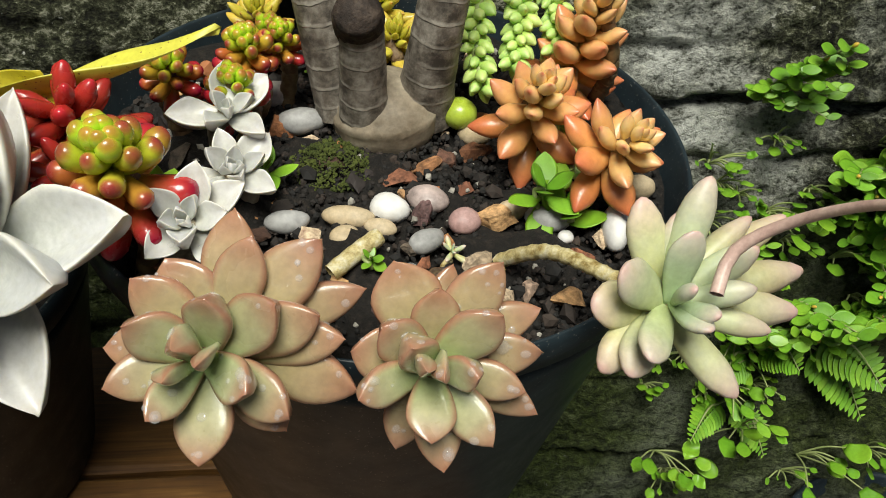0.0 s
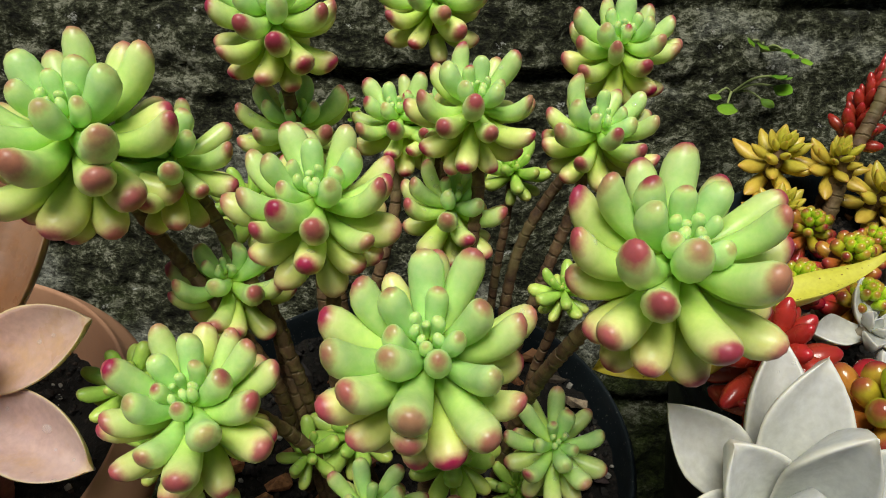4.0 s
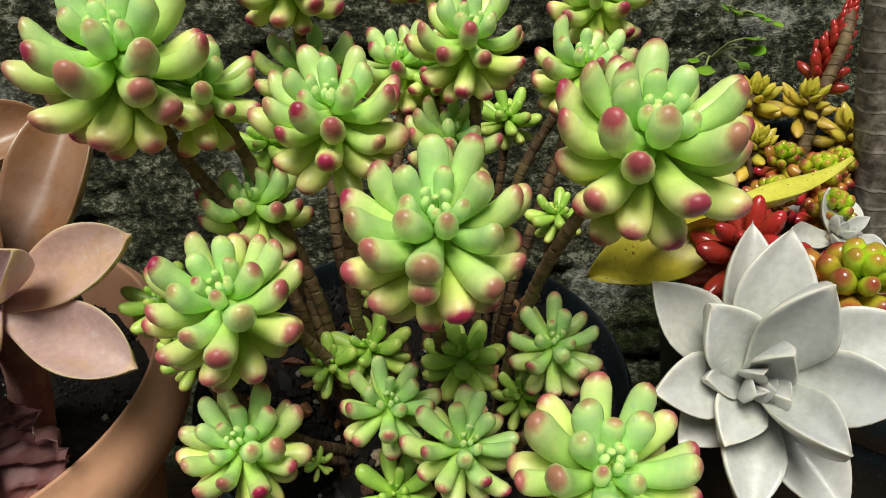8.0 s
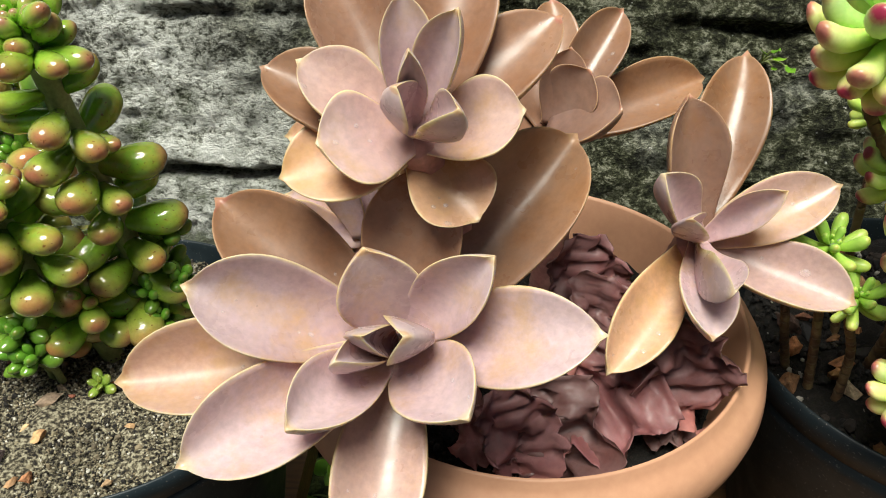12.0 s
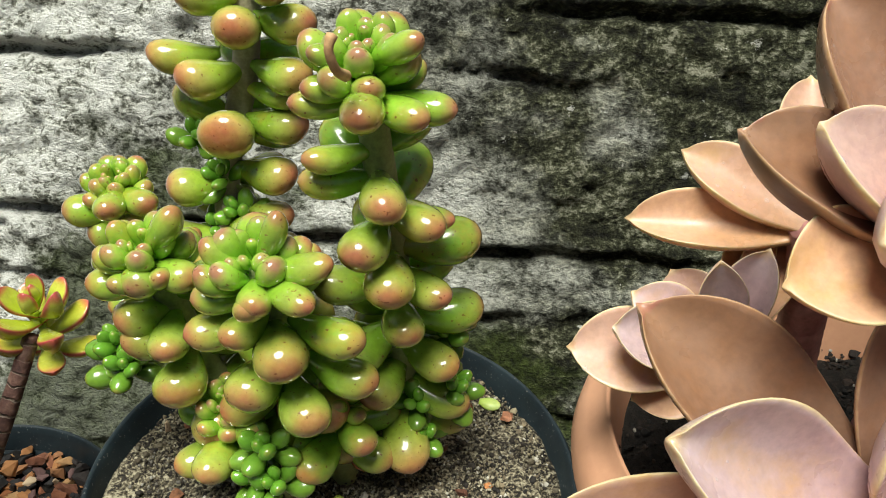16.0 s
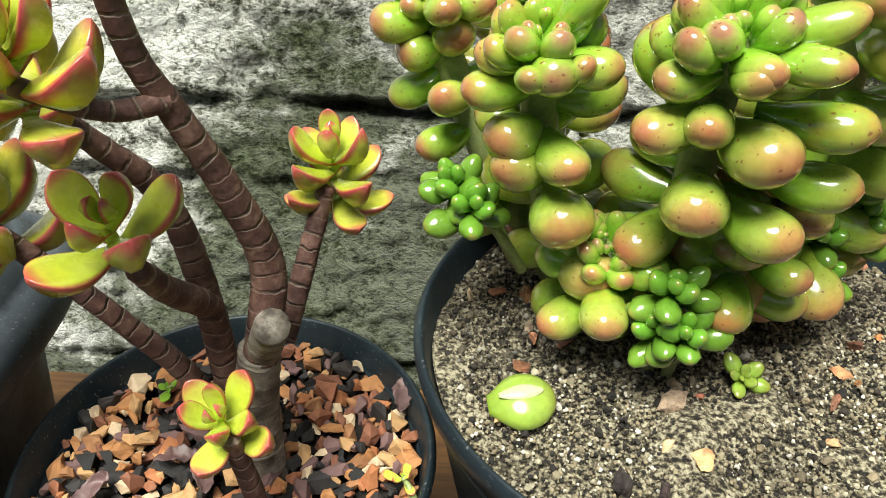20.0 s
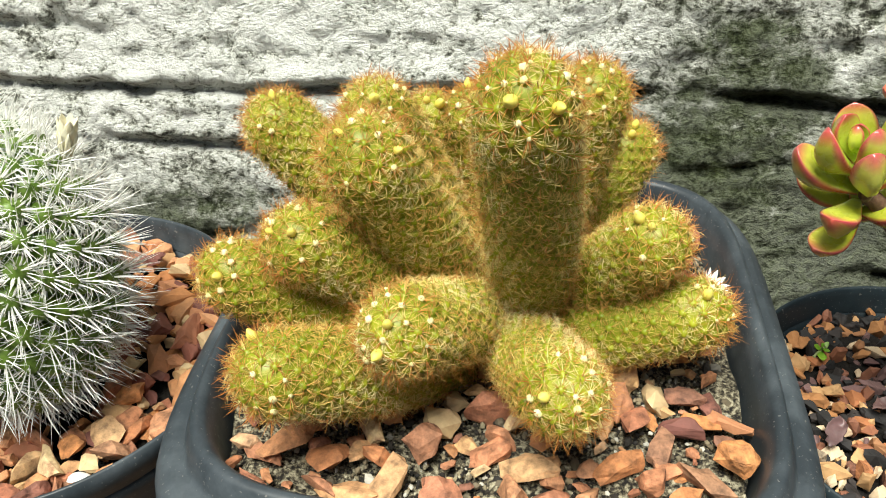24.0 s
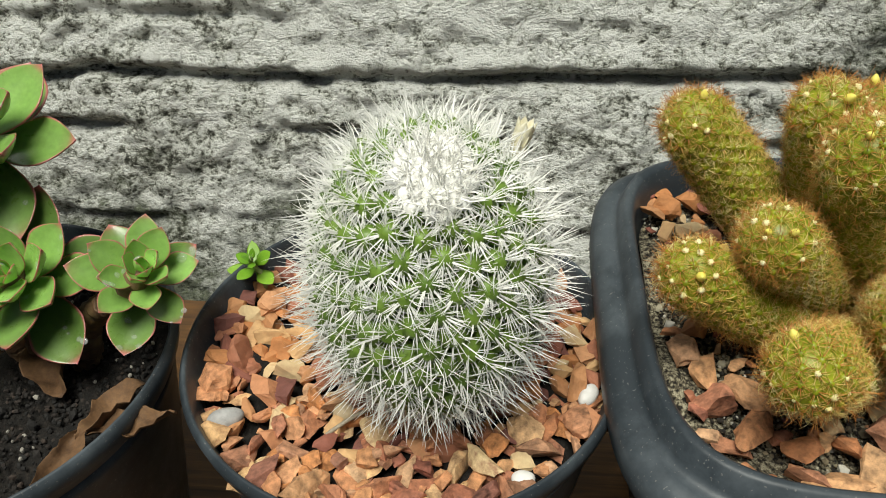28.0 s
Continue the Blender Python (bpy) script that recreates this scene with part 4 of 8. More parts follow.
def soil_bed(at, r, z, mat, label, seed, bump=0.004, square=None):
    """An uneven disc (or rounded square) of soil inside a pot."""
    n, m = 72, 22
    v, f = [], []
    for i in range(m + 1):
        for k in range(n):
            a = 2 * math.pi * k / n
            rr = i / m
            if square:
                hx, rc = square
                ca, sa = math.cos(a), math.sin(a)
                p = 5.0
                q = hx / (abs(ca) ** p + abs(sa) ** p) ** (1 / p)
            else:
                q = r
            x, y = rr * q * math.cos(a), rr * q * math.sin(a)
            zz = bump * 2.2 * noise.noise(Vector((x * 45 + seed * 9, y * 45, seed))) + bump * noise.noise(Vector((x * 160, y * 160 + seed, 3)))
            v.append((x, y, zz + (0.003 if not square else 0.0) * (1 - rr * rr)))
    for i in range(m):
        for k in range(n):
            f.append((i * n + k, i * n + (k + 1) % n, (i + 1) * n + (k + 1) % n, (i + 1) * n + k))
    # skirt below, so that the bed has a body
    b = len(v)
    for k in range(n):
        x, y, _ = v[m * n + k]
        v.append((x * 0.93, y * 0.93, -0.03))
    for k in range(n):
        f.append((m * n + k, m * n + (k + 1) % n, b + (k + 1) % n, b + k))
    f.append(tuple(reversed(range(b, b + n))))
    ob = new("soil", mesh_from("soil", v, f, M[mat]))
    ob.location = (*at, z)
    return tagged(ob, label, "soil", kind="stuff")


GRAIN = [raw(lump("grain", M["grit_dark"], s, 0.7, 0.4, 1)) for s in range(6)]


def grit(at, r, z, count, size, mat, label, seed, square=False, name="grit", category="grit", dome=0.003):
    rnd = random.Random(seed)
    pieces = []
    for _ in range(count):
        if square:
            x, y = rnd.uniform(-r, r), rnd.uniform(-r, r)
        else:
            a, q = rnd.uniform(0, 6.283), r * math.sqrt(rnd.random())
            x, y = q * math.cos(a), q * math.sin(a)
        s = size * rnd.uniform(0.4, 1.0) ** 1.5 * (2.2 if rnd.random() < 0.04 else 1)
        zz = 0.0088 * noise.noise(Vector((x * 45 + seed * 9, y * 45, seed))) * 0.0 + dome * (1 - (x * x + y * y) / r ** 2)
        vs, fs = GRAIN[rnd.randrange(6)]
        pieces.append((vs, fs, Matrix.Translation((x, y, zz + s * 0.15)) @ rand_turn(rnd) @ Matrix.Scale(s, 4)))
    ob = new(name, joined(name, pieces, M[mat]))
    ob.location = (*at, z)
    return tagged(ob, label, category, kind="stuff")


def shard(name, mat, seed, flat):
    """An angular broken chip about 1 across: the hull of a few scattered points, with broken edges."""
    rnd = random.Random(seed)
    bm = bmesh.new()
    for _ in range(13):
        d = Vector((rnd.gauss(0, 1), rnd.gauss(0, 1), rnd.gauss(0, 1))).normalized() * rnd.uniform(0.40, 0.56)
        bm.verts.new((d.x, d.y, d.z * flat))
    got = bmesh.ops.convex_hull(bm, input=bm.verts)
    bmesh.ops.delete(bm, geom=[g for g in got["geom_interior"] if isinstance(g, bmesh.types.BMVert)], context="VERTS")
    bmesh.ops.triangulate(bm, faces=bm.faces[:])
    bmesh.ops.subdivide_edges(bm, edges=bm.edges[:], cuts=2, use_grid_fill=True)
    off = Vector((seed * 1.7, seed * 0.9, seed * 0.3))
    for w in bm.verts:
        q = w.co * 3.2 + off
        w.co *= 1 + 0.16 * noise.noise(q) + 0.09 * noise.noise(q * 2.6)
        w.co += Vector((noise.noise(q * 2 + Vector((7, 0, 0))), noise.noise(q * 2 + Vector((0, 7, 0))), 0.0)) * 0.02
    me = bpy.data.meshes.new(name)
    bm.to_mesh(me)
    bm.free()
    me.materials.append(mat)
    return me


CHIPS = [shard("chip", M["chip_orange"], 100 + s, (0.5, 0.7, 0.4, 0.8, 0.55)[s % 5]) for s in range(14)]
BARKS = [shard("bark_chip", M["chip_bark"], 200 + s, (0.5, 0.65, 0.4, 0.8, 0.35)[s % 5]) for s in range(14)]


def chips(at, r, z, count, lo, hi, meshes, label, group, seed, square=False, avoid=(), name="clay_chip", category="stone chip", pack=0.42, keep=60, lift=0.002):
    """Loose chips, each a thing of its own, spread so that few overlap."""
    rnd = random.Random(seed)
    got = []
    tries = 0
    while len(got) < count and tries < count * 40:
        tries += 1
        if square:
            x, y = rnd.uniform(-r, r), rnd.uniform(-r, r)
        else:
            a, q = rnd.uniform(0, 6.283), r * math.sqrt(rnd.random())
            x, y = q * math.cos(a), q * math.sin(a)
        s = rnd.uniform(lo, hi)
        if any((x - ax) ** 2 + (y - ay) ** 2 < ar ** 2 for ax, ay, ar in avoid):
            continue
        if any((x - gx_) ** 2 + (y - gy_) ** 2 < (pack * (s + gs_)) ** 2 for gx_, gy_, gs_ in got):
            continue
        got.append((x, y, s))
    got.sort(key=lambda g: g[1])
    rest = []
    for k, (x, y, s) in enumerate(got):
        m = Matrix.Translation((at[0] + x, at[1] + y, z + s * 0.16 + rnd.uniform(0, lift))) @ rand_turn(rnd, True) @ Matrix.Diagonal((s * rnd.uniform(0.8, 1.6), s * rnd.uniform(0.55, 1.0), s * rnd.uniform(0.7, 1.3) * (1.5 if meshes is BARKS else 1.0), 1))
        me = meshes[rnd.randrange(len(meshes))]
        if k % 3 == 2 and k > keep * 0.5 or k > keep * 1.4:
            rest.append((*raw(me), m))
            continue
        ob = new(name, me)
        ob.matrix_basis = m
        tagged(ob, label, category, group)
    if rest:
        loose = "chip_orange_loose" if meshes is CHIPS else "chip_bark_loose"
        tagged(new(name + "_layer", joined(name + "_layer", rest, M[loose])), label, category, kind="stuff")


P1, P2, P3, P4, P5, P6, P7, P8 = (-0.0725, 0.140), (-0.2915, 0.1365), (-0.489, 0.112), (-0.677, 0.094), (-0.8235, 0.0714), (-0.985, 0.058), (-1.155, 0.0465), (-1.318, 0.022)
round_pot(P1, 0.1175, 0.211, "black plastic pot holding a mixed succulent planting", seed=1, lip=0.016, taper=0.7)
round_pot(P2, 0.0955, 0.151, "black plastic pot holding green red-tipped sedum", "black_deep", seed=2, lip=0.014)
round_pot(P3, 0.1045, 0.179, "terracotta-coloured pot with a thick rounded rim", "terracotta", kind="rim", seed=3, wob=0.002)
round_pot(P4, 0.0865, 0.156, "black plastic pot filled with sandy soil", seed=4)
round_pot(P5, 0.0674, 0.114, "small black plastic pot holding a jade plant", seed=5, lip=0.010)
round_pot(P7, 0.081, 0.139, "dark grey plastic pot with a rounded rim holding a round cactus", "grey_plastic", seed=7, lip=0.011, wob=0.004)
round_pot(P8, 0.081, 0.142, "dark grey plastic pot holding a green rosette plant", "grey_plastic", seed=8, lip=0.011, wob=0.004)


def square_pot(at, half, rim_z, label):
    """Rounded square bowl with a broad, stepped, sloping rim."""
    x, y = at
    t = thing("plant_pot", (x, y, 0.0004), label, "pot")
    h = rim_z
    prof = [(0.66, 0.0), (0.68, 0.004), (0.82, h - 0.045), (0.84, h - 0.040), (0.985, h - 0.026), (1.0, h - 0.022), (1.0, h - 0.016), (0.985, h - 0.012), (0.94, h - 0.009), (0.92, h - 0.010),
            (0.905, h - 0.007), (0.885, h - 0.001), (0.865, h), (0.845, h - 0.002), (0.83, h - 0.010), (0.78, h - 0.045), (0.63, 0.008)]
    n = 112
    for name, rows in (("body", prof[:4] + [(0.79, h - 0.040), (0.63, 0.008)]), ("rim", [(0.79, h - 0.039)] + [(0.845, h - 0.039)] + prof[4:15] + [(0.79, h - 0.039)])):
        part(name, rounded_square(name, rows, half, n), t)
    return t


def rounded_square(name, prof, half, n):
    v, f = [], []
    for q, z in prof:
        for k in range(n):
            a = 2 * math.pi * k / n
            ca, sa = math.cos(a), math.sin(a)
            p = 4.6
            e = half * q / (abs(ca) ** p + abs(sa) ** p) ** (1 / p)
            v.append((e * ca, e * sa, z))
    for i in range(len(prof) - 1):
        for k in range(n):
            f.append((i * n + k, i * n + (k + 1) % n, (i + 1) * n + (k + 1) % n, (i + 1) * n + k))
    if name == "body":
        f.append(tuple(reversed(range(n))))
        f.append(tuple(range((len(prof) - 1) * n, len(prof) * n)))
    return mesh_from("square_" + name, v, f, M["grey_plastic"])


square_pot(P6, 0.099, 0.160, "rounded square black plastic pot with a broad stepped rim")

soil_bed(P1, 0.112, 0.196, "soil_dark", "dark moist potting soil in the black pot", 1)
soil_bed(P2, 0.091, 0.137, "soil_dark", "dark soil with bark in the black pot", 2)
soil_bed(P3, 0.090, 0.150, "soil_dark", "dark sandy soil in the terracotta pot", 3)
soil_bed(P4, 0.0815, 0.145, "soil_sand", "pale sandy grit in the black pot", 4, 0.002)
soil_bed(P5, 0.062, 0.098, "soil_dark", "dark soil under bark chips", 5)
soil_bed(P6, 0.08, 0.143, "soil_sand", "sandy grey soil in the square pot", 6, 0.003, square=(0.0795, 0.04))
soil_bed(P7, 0.0755, 0.121, "soil_dark", "dark soil under clay chips", 7)
soil_bed(P8, 0.0755, 0.126, "soil_dark", "dark gritty soil with dead leaves", 8)
grit(P1, 0.108, 0.197, 5200, 0.0046, "grit_dark", "dark crumbs of soil", 1)
grit(P2, 0.088, 0.138, 2200, 0.0048, "grit_dark", "dark crumbs and bark bits", 2)
grit(P3, 0.087, 0.151, 3000, 0.0032, "grit_dark", "dark gritty soil crumbs", 3)
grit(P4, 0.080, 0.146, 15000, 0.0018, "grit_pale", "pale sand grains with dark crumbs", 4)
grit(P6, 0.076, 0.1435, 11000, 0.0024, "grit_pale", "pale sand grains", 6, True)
grit(P8, 0.073, 0.127, 4200, 0.0030, "grit_dark", "dark grit", 8)
chips(P5, 0.060, 0.100, 700, 0.003, 0.0095, BARKS, "tan and dark bark chip on the soil", "bark chips in the jade pot", 5, avoid=((0.0, 0.01, 0.009),), name="bark_chip", category="bark chip", pack=0.18, keep=130, lift=0.004)
chips(P7, 0.074, 0.124, 520, 0.005, 0.0165, CHIPS, "broken orange clay chip on the soil", "clay chips round the cactus", 7, avoid=((0.016, -0.014, 0.022),), pack=0.17, keep=130, lift=0.005)
chips(P6, 0.074, 0.1455, 340, 0.003, 0.017, CHIPS, "broken orange clay chip on sandy soil", "clay chips in the square pot", 6, square=True, pack=0.27, keep=100)


# ---- leaf shapes ----
L = {}
L["sedum"] = [bean("sedum_leaf", M["sedum_green"], w, b, c, 0.0, base=0.52, n=12, rings=13) for w, b, c in ((0.325, 0.70, 0.77), (0.305, 0.90, 0.78), (0.345, 0.58, 0.75))]
L["sedum_short"] = [bean("short_sedum_leaf", M["sedum_green"], w, b, c, 0.0, base=0.50, n=12, rings=13) for w, b, c in ((0.43, 0.45, 0.72), (0.40, 0.60, 0.74))]
L["sedum_small"] = [bean("small_sedum_leaf", M["sedum_small"], w, b, 0.72, 0.0, base=0.46, n=10, rings=11) for w, b in ((0.40, 0.3), (0.37, 0.45))]
L["ghost"] = [blade("ghost_leaf", M["ghost"], w, 0.20, 0.75, b, 0.58, 0.45, 1.2, 1.0, seed=k, fold=1.35, roll=rl) for k, (w, b, rl) in enumerate(((0.54, 0.3, 0.15), (0.60, 0.4, -0.12), (0.50, 0.34, 0.05)))]
L["brown"] = [blade("brown_leaf", M["brown"], w, 0.30, 0.10, b, 0.64, 0.42, 0.95, 0.8, seed=k, fold=1.6, roll=rl) for k, (w, b, rl) in enumerate(((0.62, 0.2, 0.1), (0.68, 0.26, -0.1), (0.57, 0.3, 0.0)))]
L["pale"] = [bean("pale_leaf", M["pale"], w, 0.2, 0.66, 0.30, base=0.48, flat=0.75, n=12) for w in (0.34, 0.38, 0.31)]
L["jelly"] = [bean("jelly_leaf", M["jelly_red"], w, 0.3, 0.72, 0.0, base=0.55, n=12, rings=11) for w in (0.46, 0.50)]
L["jelly_orange"] = [bean("orange_red_leaf", M["jelly_orange"], w, 0.15, 0.62, 0.25, base=0.5, n=9, rings=9) for w in (0.38, 0.42)]
L["yellow"] = [bean("yellow_leaf", M["yellow"], w, 0.25, 0.58, 0.6, base=0.5, flat=0.7, n=9, rings=9) for w in (0.42, 0.38)]
L["orange"] = [bean("orange_leaf", M["orange"], w, 0.22, 0.58, 0.75, base=0.5, flat=0.72) for w in (0.50, 0.46, 0.54)]
L["donkey"] = [bean("bead_leaf", M["donkey"], 0.55, 0.15, 0.5, 0.5, base=0.55, n=8, rings=8)]
L["weed"] = [blade("weed_leaf", M["weed"], w, 0.035, 0.12, 0.15, 0.5, 0.25, 0.8, nu=8, nv=4, seed=k) for k, w in enumerate((0.55, 0.7))]


def stem_to(name, parent, origin, foot, top, r0, r1, mat, rnd, bow=0.02, ribs=0.1):
    """A stem that rises from its foot to a head, bowed a little."""
    foot, top = Vector(foot), Vector(top)
    m1 = foot.lerp(top, 0.35) + Vector((rnd.uniform(-bow, bow), rnd.uniform(-bow, bow), 0.12 * (top - foot).length))
    m2 = foot.lerp(top, 0.72) + Vector((rnd.uniform(-bow, bow) * 0.5, rnd.uniform(-bow, bow) * 0.5, 0.08 * (top - foot).length))
    return part(name, tube(name, [foot, m1, m2, top], [r0, r0 * 0.9, r1, r1], M[mat], 9, ribs, 0.0045, rnd.randrange(999)), parent, origin)


def plant(name, foot, label, category="succulent", group=""):
    return thing(name, foot, label, category, group)


# ---- pot 1: grey forked trunk with many small succulents at its foot ----
rnd = random.Random(11)
o = (-0.072, 0.142, 0.196)
tree = plant("desert_shrub", o, "grey ringed forked trunk of a small shrub in dark soil", "shrub")
part("trunk", tube("trunk", [(-0.071, 0.156, 0.184), (-0.0720, 0.157, 0.195), (-0.0728, 0.1575, 0.203), (-0.0735, 0.158, 0.210), (-0.0740, 0.158, 0.216), (-0.0740, 0.158, 0.221)],
                   [0.0172, 0.0195, 0.0224, 0.0226, 0.0185, 0.0090], M["bark_base"], 32, 0.02, 0.007, 3), tree, o, label="smooth swollen tan-grey foot")
part("branch", tube("branch", [(-0.0885, 0.160, 0.205), (-0.0930, 0.163, 0.222), (-0.0985, 0.166, 0.245), (-0.104, 0.169, 0.27), (-0.110, 0.172, 0.31), (-0.117, 0.176, 0.42)],
                    [0.0125, 0.0112, 0.0100, 0.0092, 0.0085, 0.0075], M["bark_grey"], 26, 0.006, 0.012, 5), tree, o)
part("branch", tube("branch", [(-0.0570, 0.159, 0.205), (-0.0570, 0.156, 0.222), (-0.0560, 0.153, 0.240), (-0.0545, 0.152, 0.256), (-0.0515, 0.154, 0.275), (-0.046, 0.157, 0.31), (-0.038, 0.162, 0.42)],
                    [0.0128, 0.0108, 0.0098, 0.0092, 0.0084, 0.0080, 0.0072], M["bark_grey"], 26, 0.006, 0.012, 4), tree, o)
part("cut_branch", tube("cut_branch", [(-0.0815, 0.150, 0.207), (-0.0825, 0.147, 0.220), (-0.0832, 0.1455, 0.235), (-0.0842, 0.144, 0.252)],
                        [0.0108, 0.0092, 0.0086, 0.0082], M["bark_grey"], 26, 0.006, 0.012, 7), tree, o, label="short cut branch with a dark healed end")
part("healed_end", tube("healed_end", [(-0.0846, 0.1475, 0.248), (-0.0852, 0.1420, 0.254), (-0.0856, 0.1385, 0.258), (-0.0858, 0.1370, 0.2595)],
                       [0.0084, 0.0089, 0.0080, 0.0050], M["bark_dark"], 22, 0.05, 0.0025, 9), tree, o, label="dark brown healed cut")


def rosette(name, label, foot, at, axis, radius, count, meshes, stem_mat, seed, category="succulent", group="", r_stem=0.003, **kw):
    rnd = random.Random(seed)
    t = plant(name, foot, label, category, group)
    ax = Vector(axis).normalized()
    st = stem_to("stem", t, foot, foot, Vector(at) - ax * radius * 0.3, r_stem * 1.2, r_stem, stem_mat, rnd, 0.006)
    head(st, (0, 0, 0), Vector(at) - ax * radius * 0.22, axis, radius, count, meshes, rnd, **kw)
    return t


GH = "pale grey powdery rosette of pointed fleshy leaves"


def tips(st, centre, axis, rows, rnd, meshes, back=0.3, old=0.95, mesh_width=1.0, behind=None):
    """Leaves that run from a rosette's middle to given tips: x, y, z, width. behind: other meshes for the big leaves at the back."""
    c, A = Vector(centre), Vector(axis).normalized()
    for x, y, z, w in rows:
        tip = Vector((x, y, z))
        h = (tip - c).dot(A)
        foot = c - A * max(0.0, (0.026 - h)) * back
        d = tip - foot
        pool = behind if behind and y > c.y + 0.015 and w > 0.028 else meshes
        ob = part("leaf", pool[rnd.randrange(len(pool))], st, (0, 0, 0), leaf_pose(foot, d, A - d.normalized() * 0.2, d.length, w / d.length / mesh_width, 0.9, radians(rnd.uniform(-8, 8))))
        ob.color = (min(1, max(0, old - h * 28 + rnd.uniform(-0.1, 0.1))), rnd.random(), rnd.random(), 1)


gf = (-0.165, 0.12, 0.198)
big_ghost = plant("ghost_plant", gf, "large pale grey rosette of pointed leaves hanging between two pots")
gs_ = stem_to("stem", big_ghost, gf, gf, (-0.189, 0.050, 0.226), 0.0036, 0.003, "stem_pale", rnd, 0.006)
tips(gs_, (-0.190, 0.046, 0.231), (-0.05, -0.72, 0.7), [(-0.2178, 0.0676, 0.2504, 0.025), (-0.2068, 0.0496, 0.2558, 0.023), (-0.2219, 0.0384, 0.2332, 0.024), (-0.1821, 0.0873, 0.2575, 0.022), (-0.1809, 0.0663, 0.2693, 0.026), (-0.1794, 0.0409, 0.2683, 0.021),
     (-0.1449, 0.0422, 0.2501, 0.026), (-0.1588, 0.0224, 0.2456, 0.026), (-0.2071, 0.0407, 0.2357, 0.014), (-0.2047, 0.025, 0.2259, 0.018), (-0.1802, 0.0103, 0.2385, 0.017), (-0.1989, 0.0132, 0.2103, 0.023), (-0.1699, 0.0147, 0.2053, 0.023),
     (-0.2125, 0.036, 0.2145, 0.022), (-0.1885, 0.0335, 0.2505, 0.013), (-0.1965, 0.0315, 0.2385, 0.008), (-0.1885, 0.0285, 0.2395, 0.010), (-0.1945, 0.0345, 0.2430, 0.006), (-0.1915, 0.0315, 0.2400, 0.005)], rnd, L["ghost"], 0.3, 0.9, 0.62)
rosette("ghost_plant", GH, (-0.125, 0.105, 0.198), (-0.127, 0.099, 0.223), (0.1, -0.4, 0.9), 0.0185, 13, L["ghost"], "stem_pale", 6, low=5, high=80, inner=0.3, depth=0.25)
rosette("ghost_plant", GH, (-0.140, 0.075, 0.198), (-0.137, 0.060, 0.234), (-0.1, -0.6, 0.8), 0.0205, 13, L["ghost"], "stem_pale", 7, low=5, high=80, inner=0.28, depth=0.3)
rosette("ghost_plant", GH, (-0.135, 0.13, 0.198), (-0.130, 0.120, 0.233), (0.05, -0.4, 0.9), 0.022, 9, L["ghost"], "stem_pale", 8, low=0, high=78, inner=0.3, depth=0.2)
BR = "brown-pink rosette of wet fleshy leaves hanging over the black pot rim"
BROWN_A = [(-0.1280, -0.0028, 0.2516, 0.0065), (-0.1306, -0.0054, 0.2436, 0.0049), (-0.1233, -0.0048, 0.2478, 0.0049), (-0.1356, -0.0067, 0.2317, 0.0108), (-0.1134, -0.0053, 0.2386, 0.0108), (-0.1254, -0.0096, 0.2173, 0.0137), (-0.1471, 0.0037, 0.2301, 0.0137), (-0.1413, 0.0095, 0.2451, 0.0132),
           (-0.1223, 0.0098, 0.2533, 0.0141), (-0.1072, 0.0113, 0.2499, 0.0137), (-0.1044, -0.0045, 0.2274, 0.0132), (-0.0973, 0.0130, 0.2438, 0.0144), (-0.0914, 0.0119, 0.2364, 0.0144), (-0.0881, 0.0066, 0.2223, 0.0161), (-0.1059, 0.0013, 0.2142, 0.0161), (-0.1414, 0.0229, 0.2469, 0.0161),
           (-0.1495, 0.0169, 0.2293, 0.0144), (-0.1347, 0.0309, 0.2457, 0.0176), (-0.1136, 0.0313, 0.2527, 0.0151), (-0.1188, 0.0433, 0.2512, 0.0137), (-0.0970, 0.0337, 0.2492, 0.0166), (-0.0858, 0.0285, 0.2368, 0.0137), (-0.1311, 0.0041, 0.2129, 0.0130)]
BROWN_B = [(-0.0734, -0.0058, 0.2456, 0.0049), (-0.0697, -0.0077, 0.2445, 0.0043), (-0.0764, -0.0009, 0.2477, 0.0101), (-0.0883, -0.0034, 0.2326, 0.0122), (-0.0713, -0.0108, 0.2247, 0.0118), (-0.0559, -0.0098, 0.2207, 0.0118), (-0.0669, -0.0096, 0.2098, 0.0137), (-0.0610, -0.0043, 0.2406, 0.0086),
           (-0.0540, 0.0092, 0.2469, 0.0147), (-0.0467, 0.0013, 0.2270, 0.0118), (-0.0419, 0.0019, 0.2167, 0.0118), (-0.0827, 0.0093, 0.2433, 0.0132), (-0.0898, 0.0103, 0.2336, 0.0138), (-0.0411, 0.0109, 0.2308, 0.0124), (-0.0682, 0.0185, 0.2467, 0.0132), (-0.0514, 0.0264, 0.2479, 0.0150),
           (-0.0789, 0.0281, 0.2469, 0.0176), (-0.0627, 0.0335, 0.2404, 0.0101), (-0.0402, 0.0227, 0.2345, 0.0108), (-0.0780, 0.0005, 0.2052, 0.0121)]
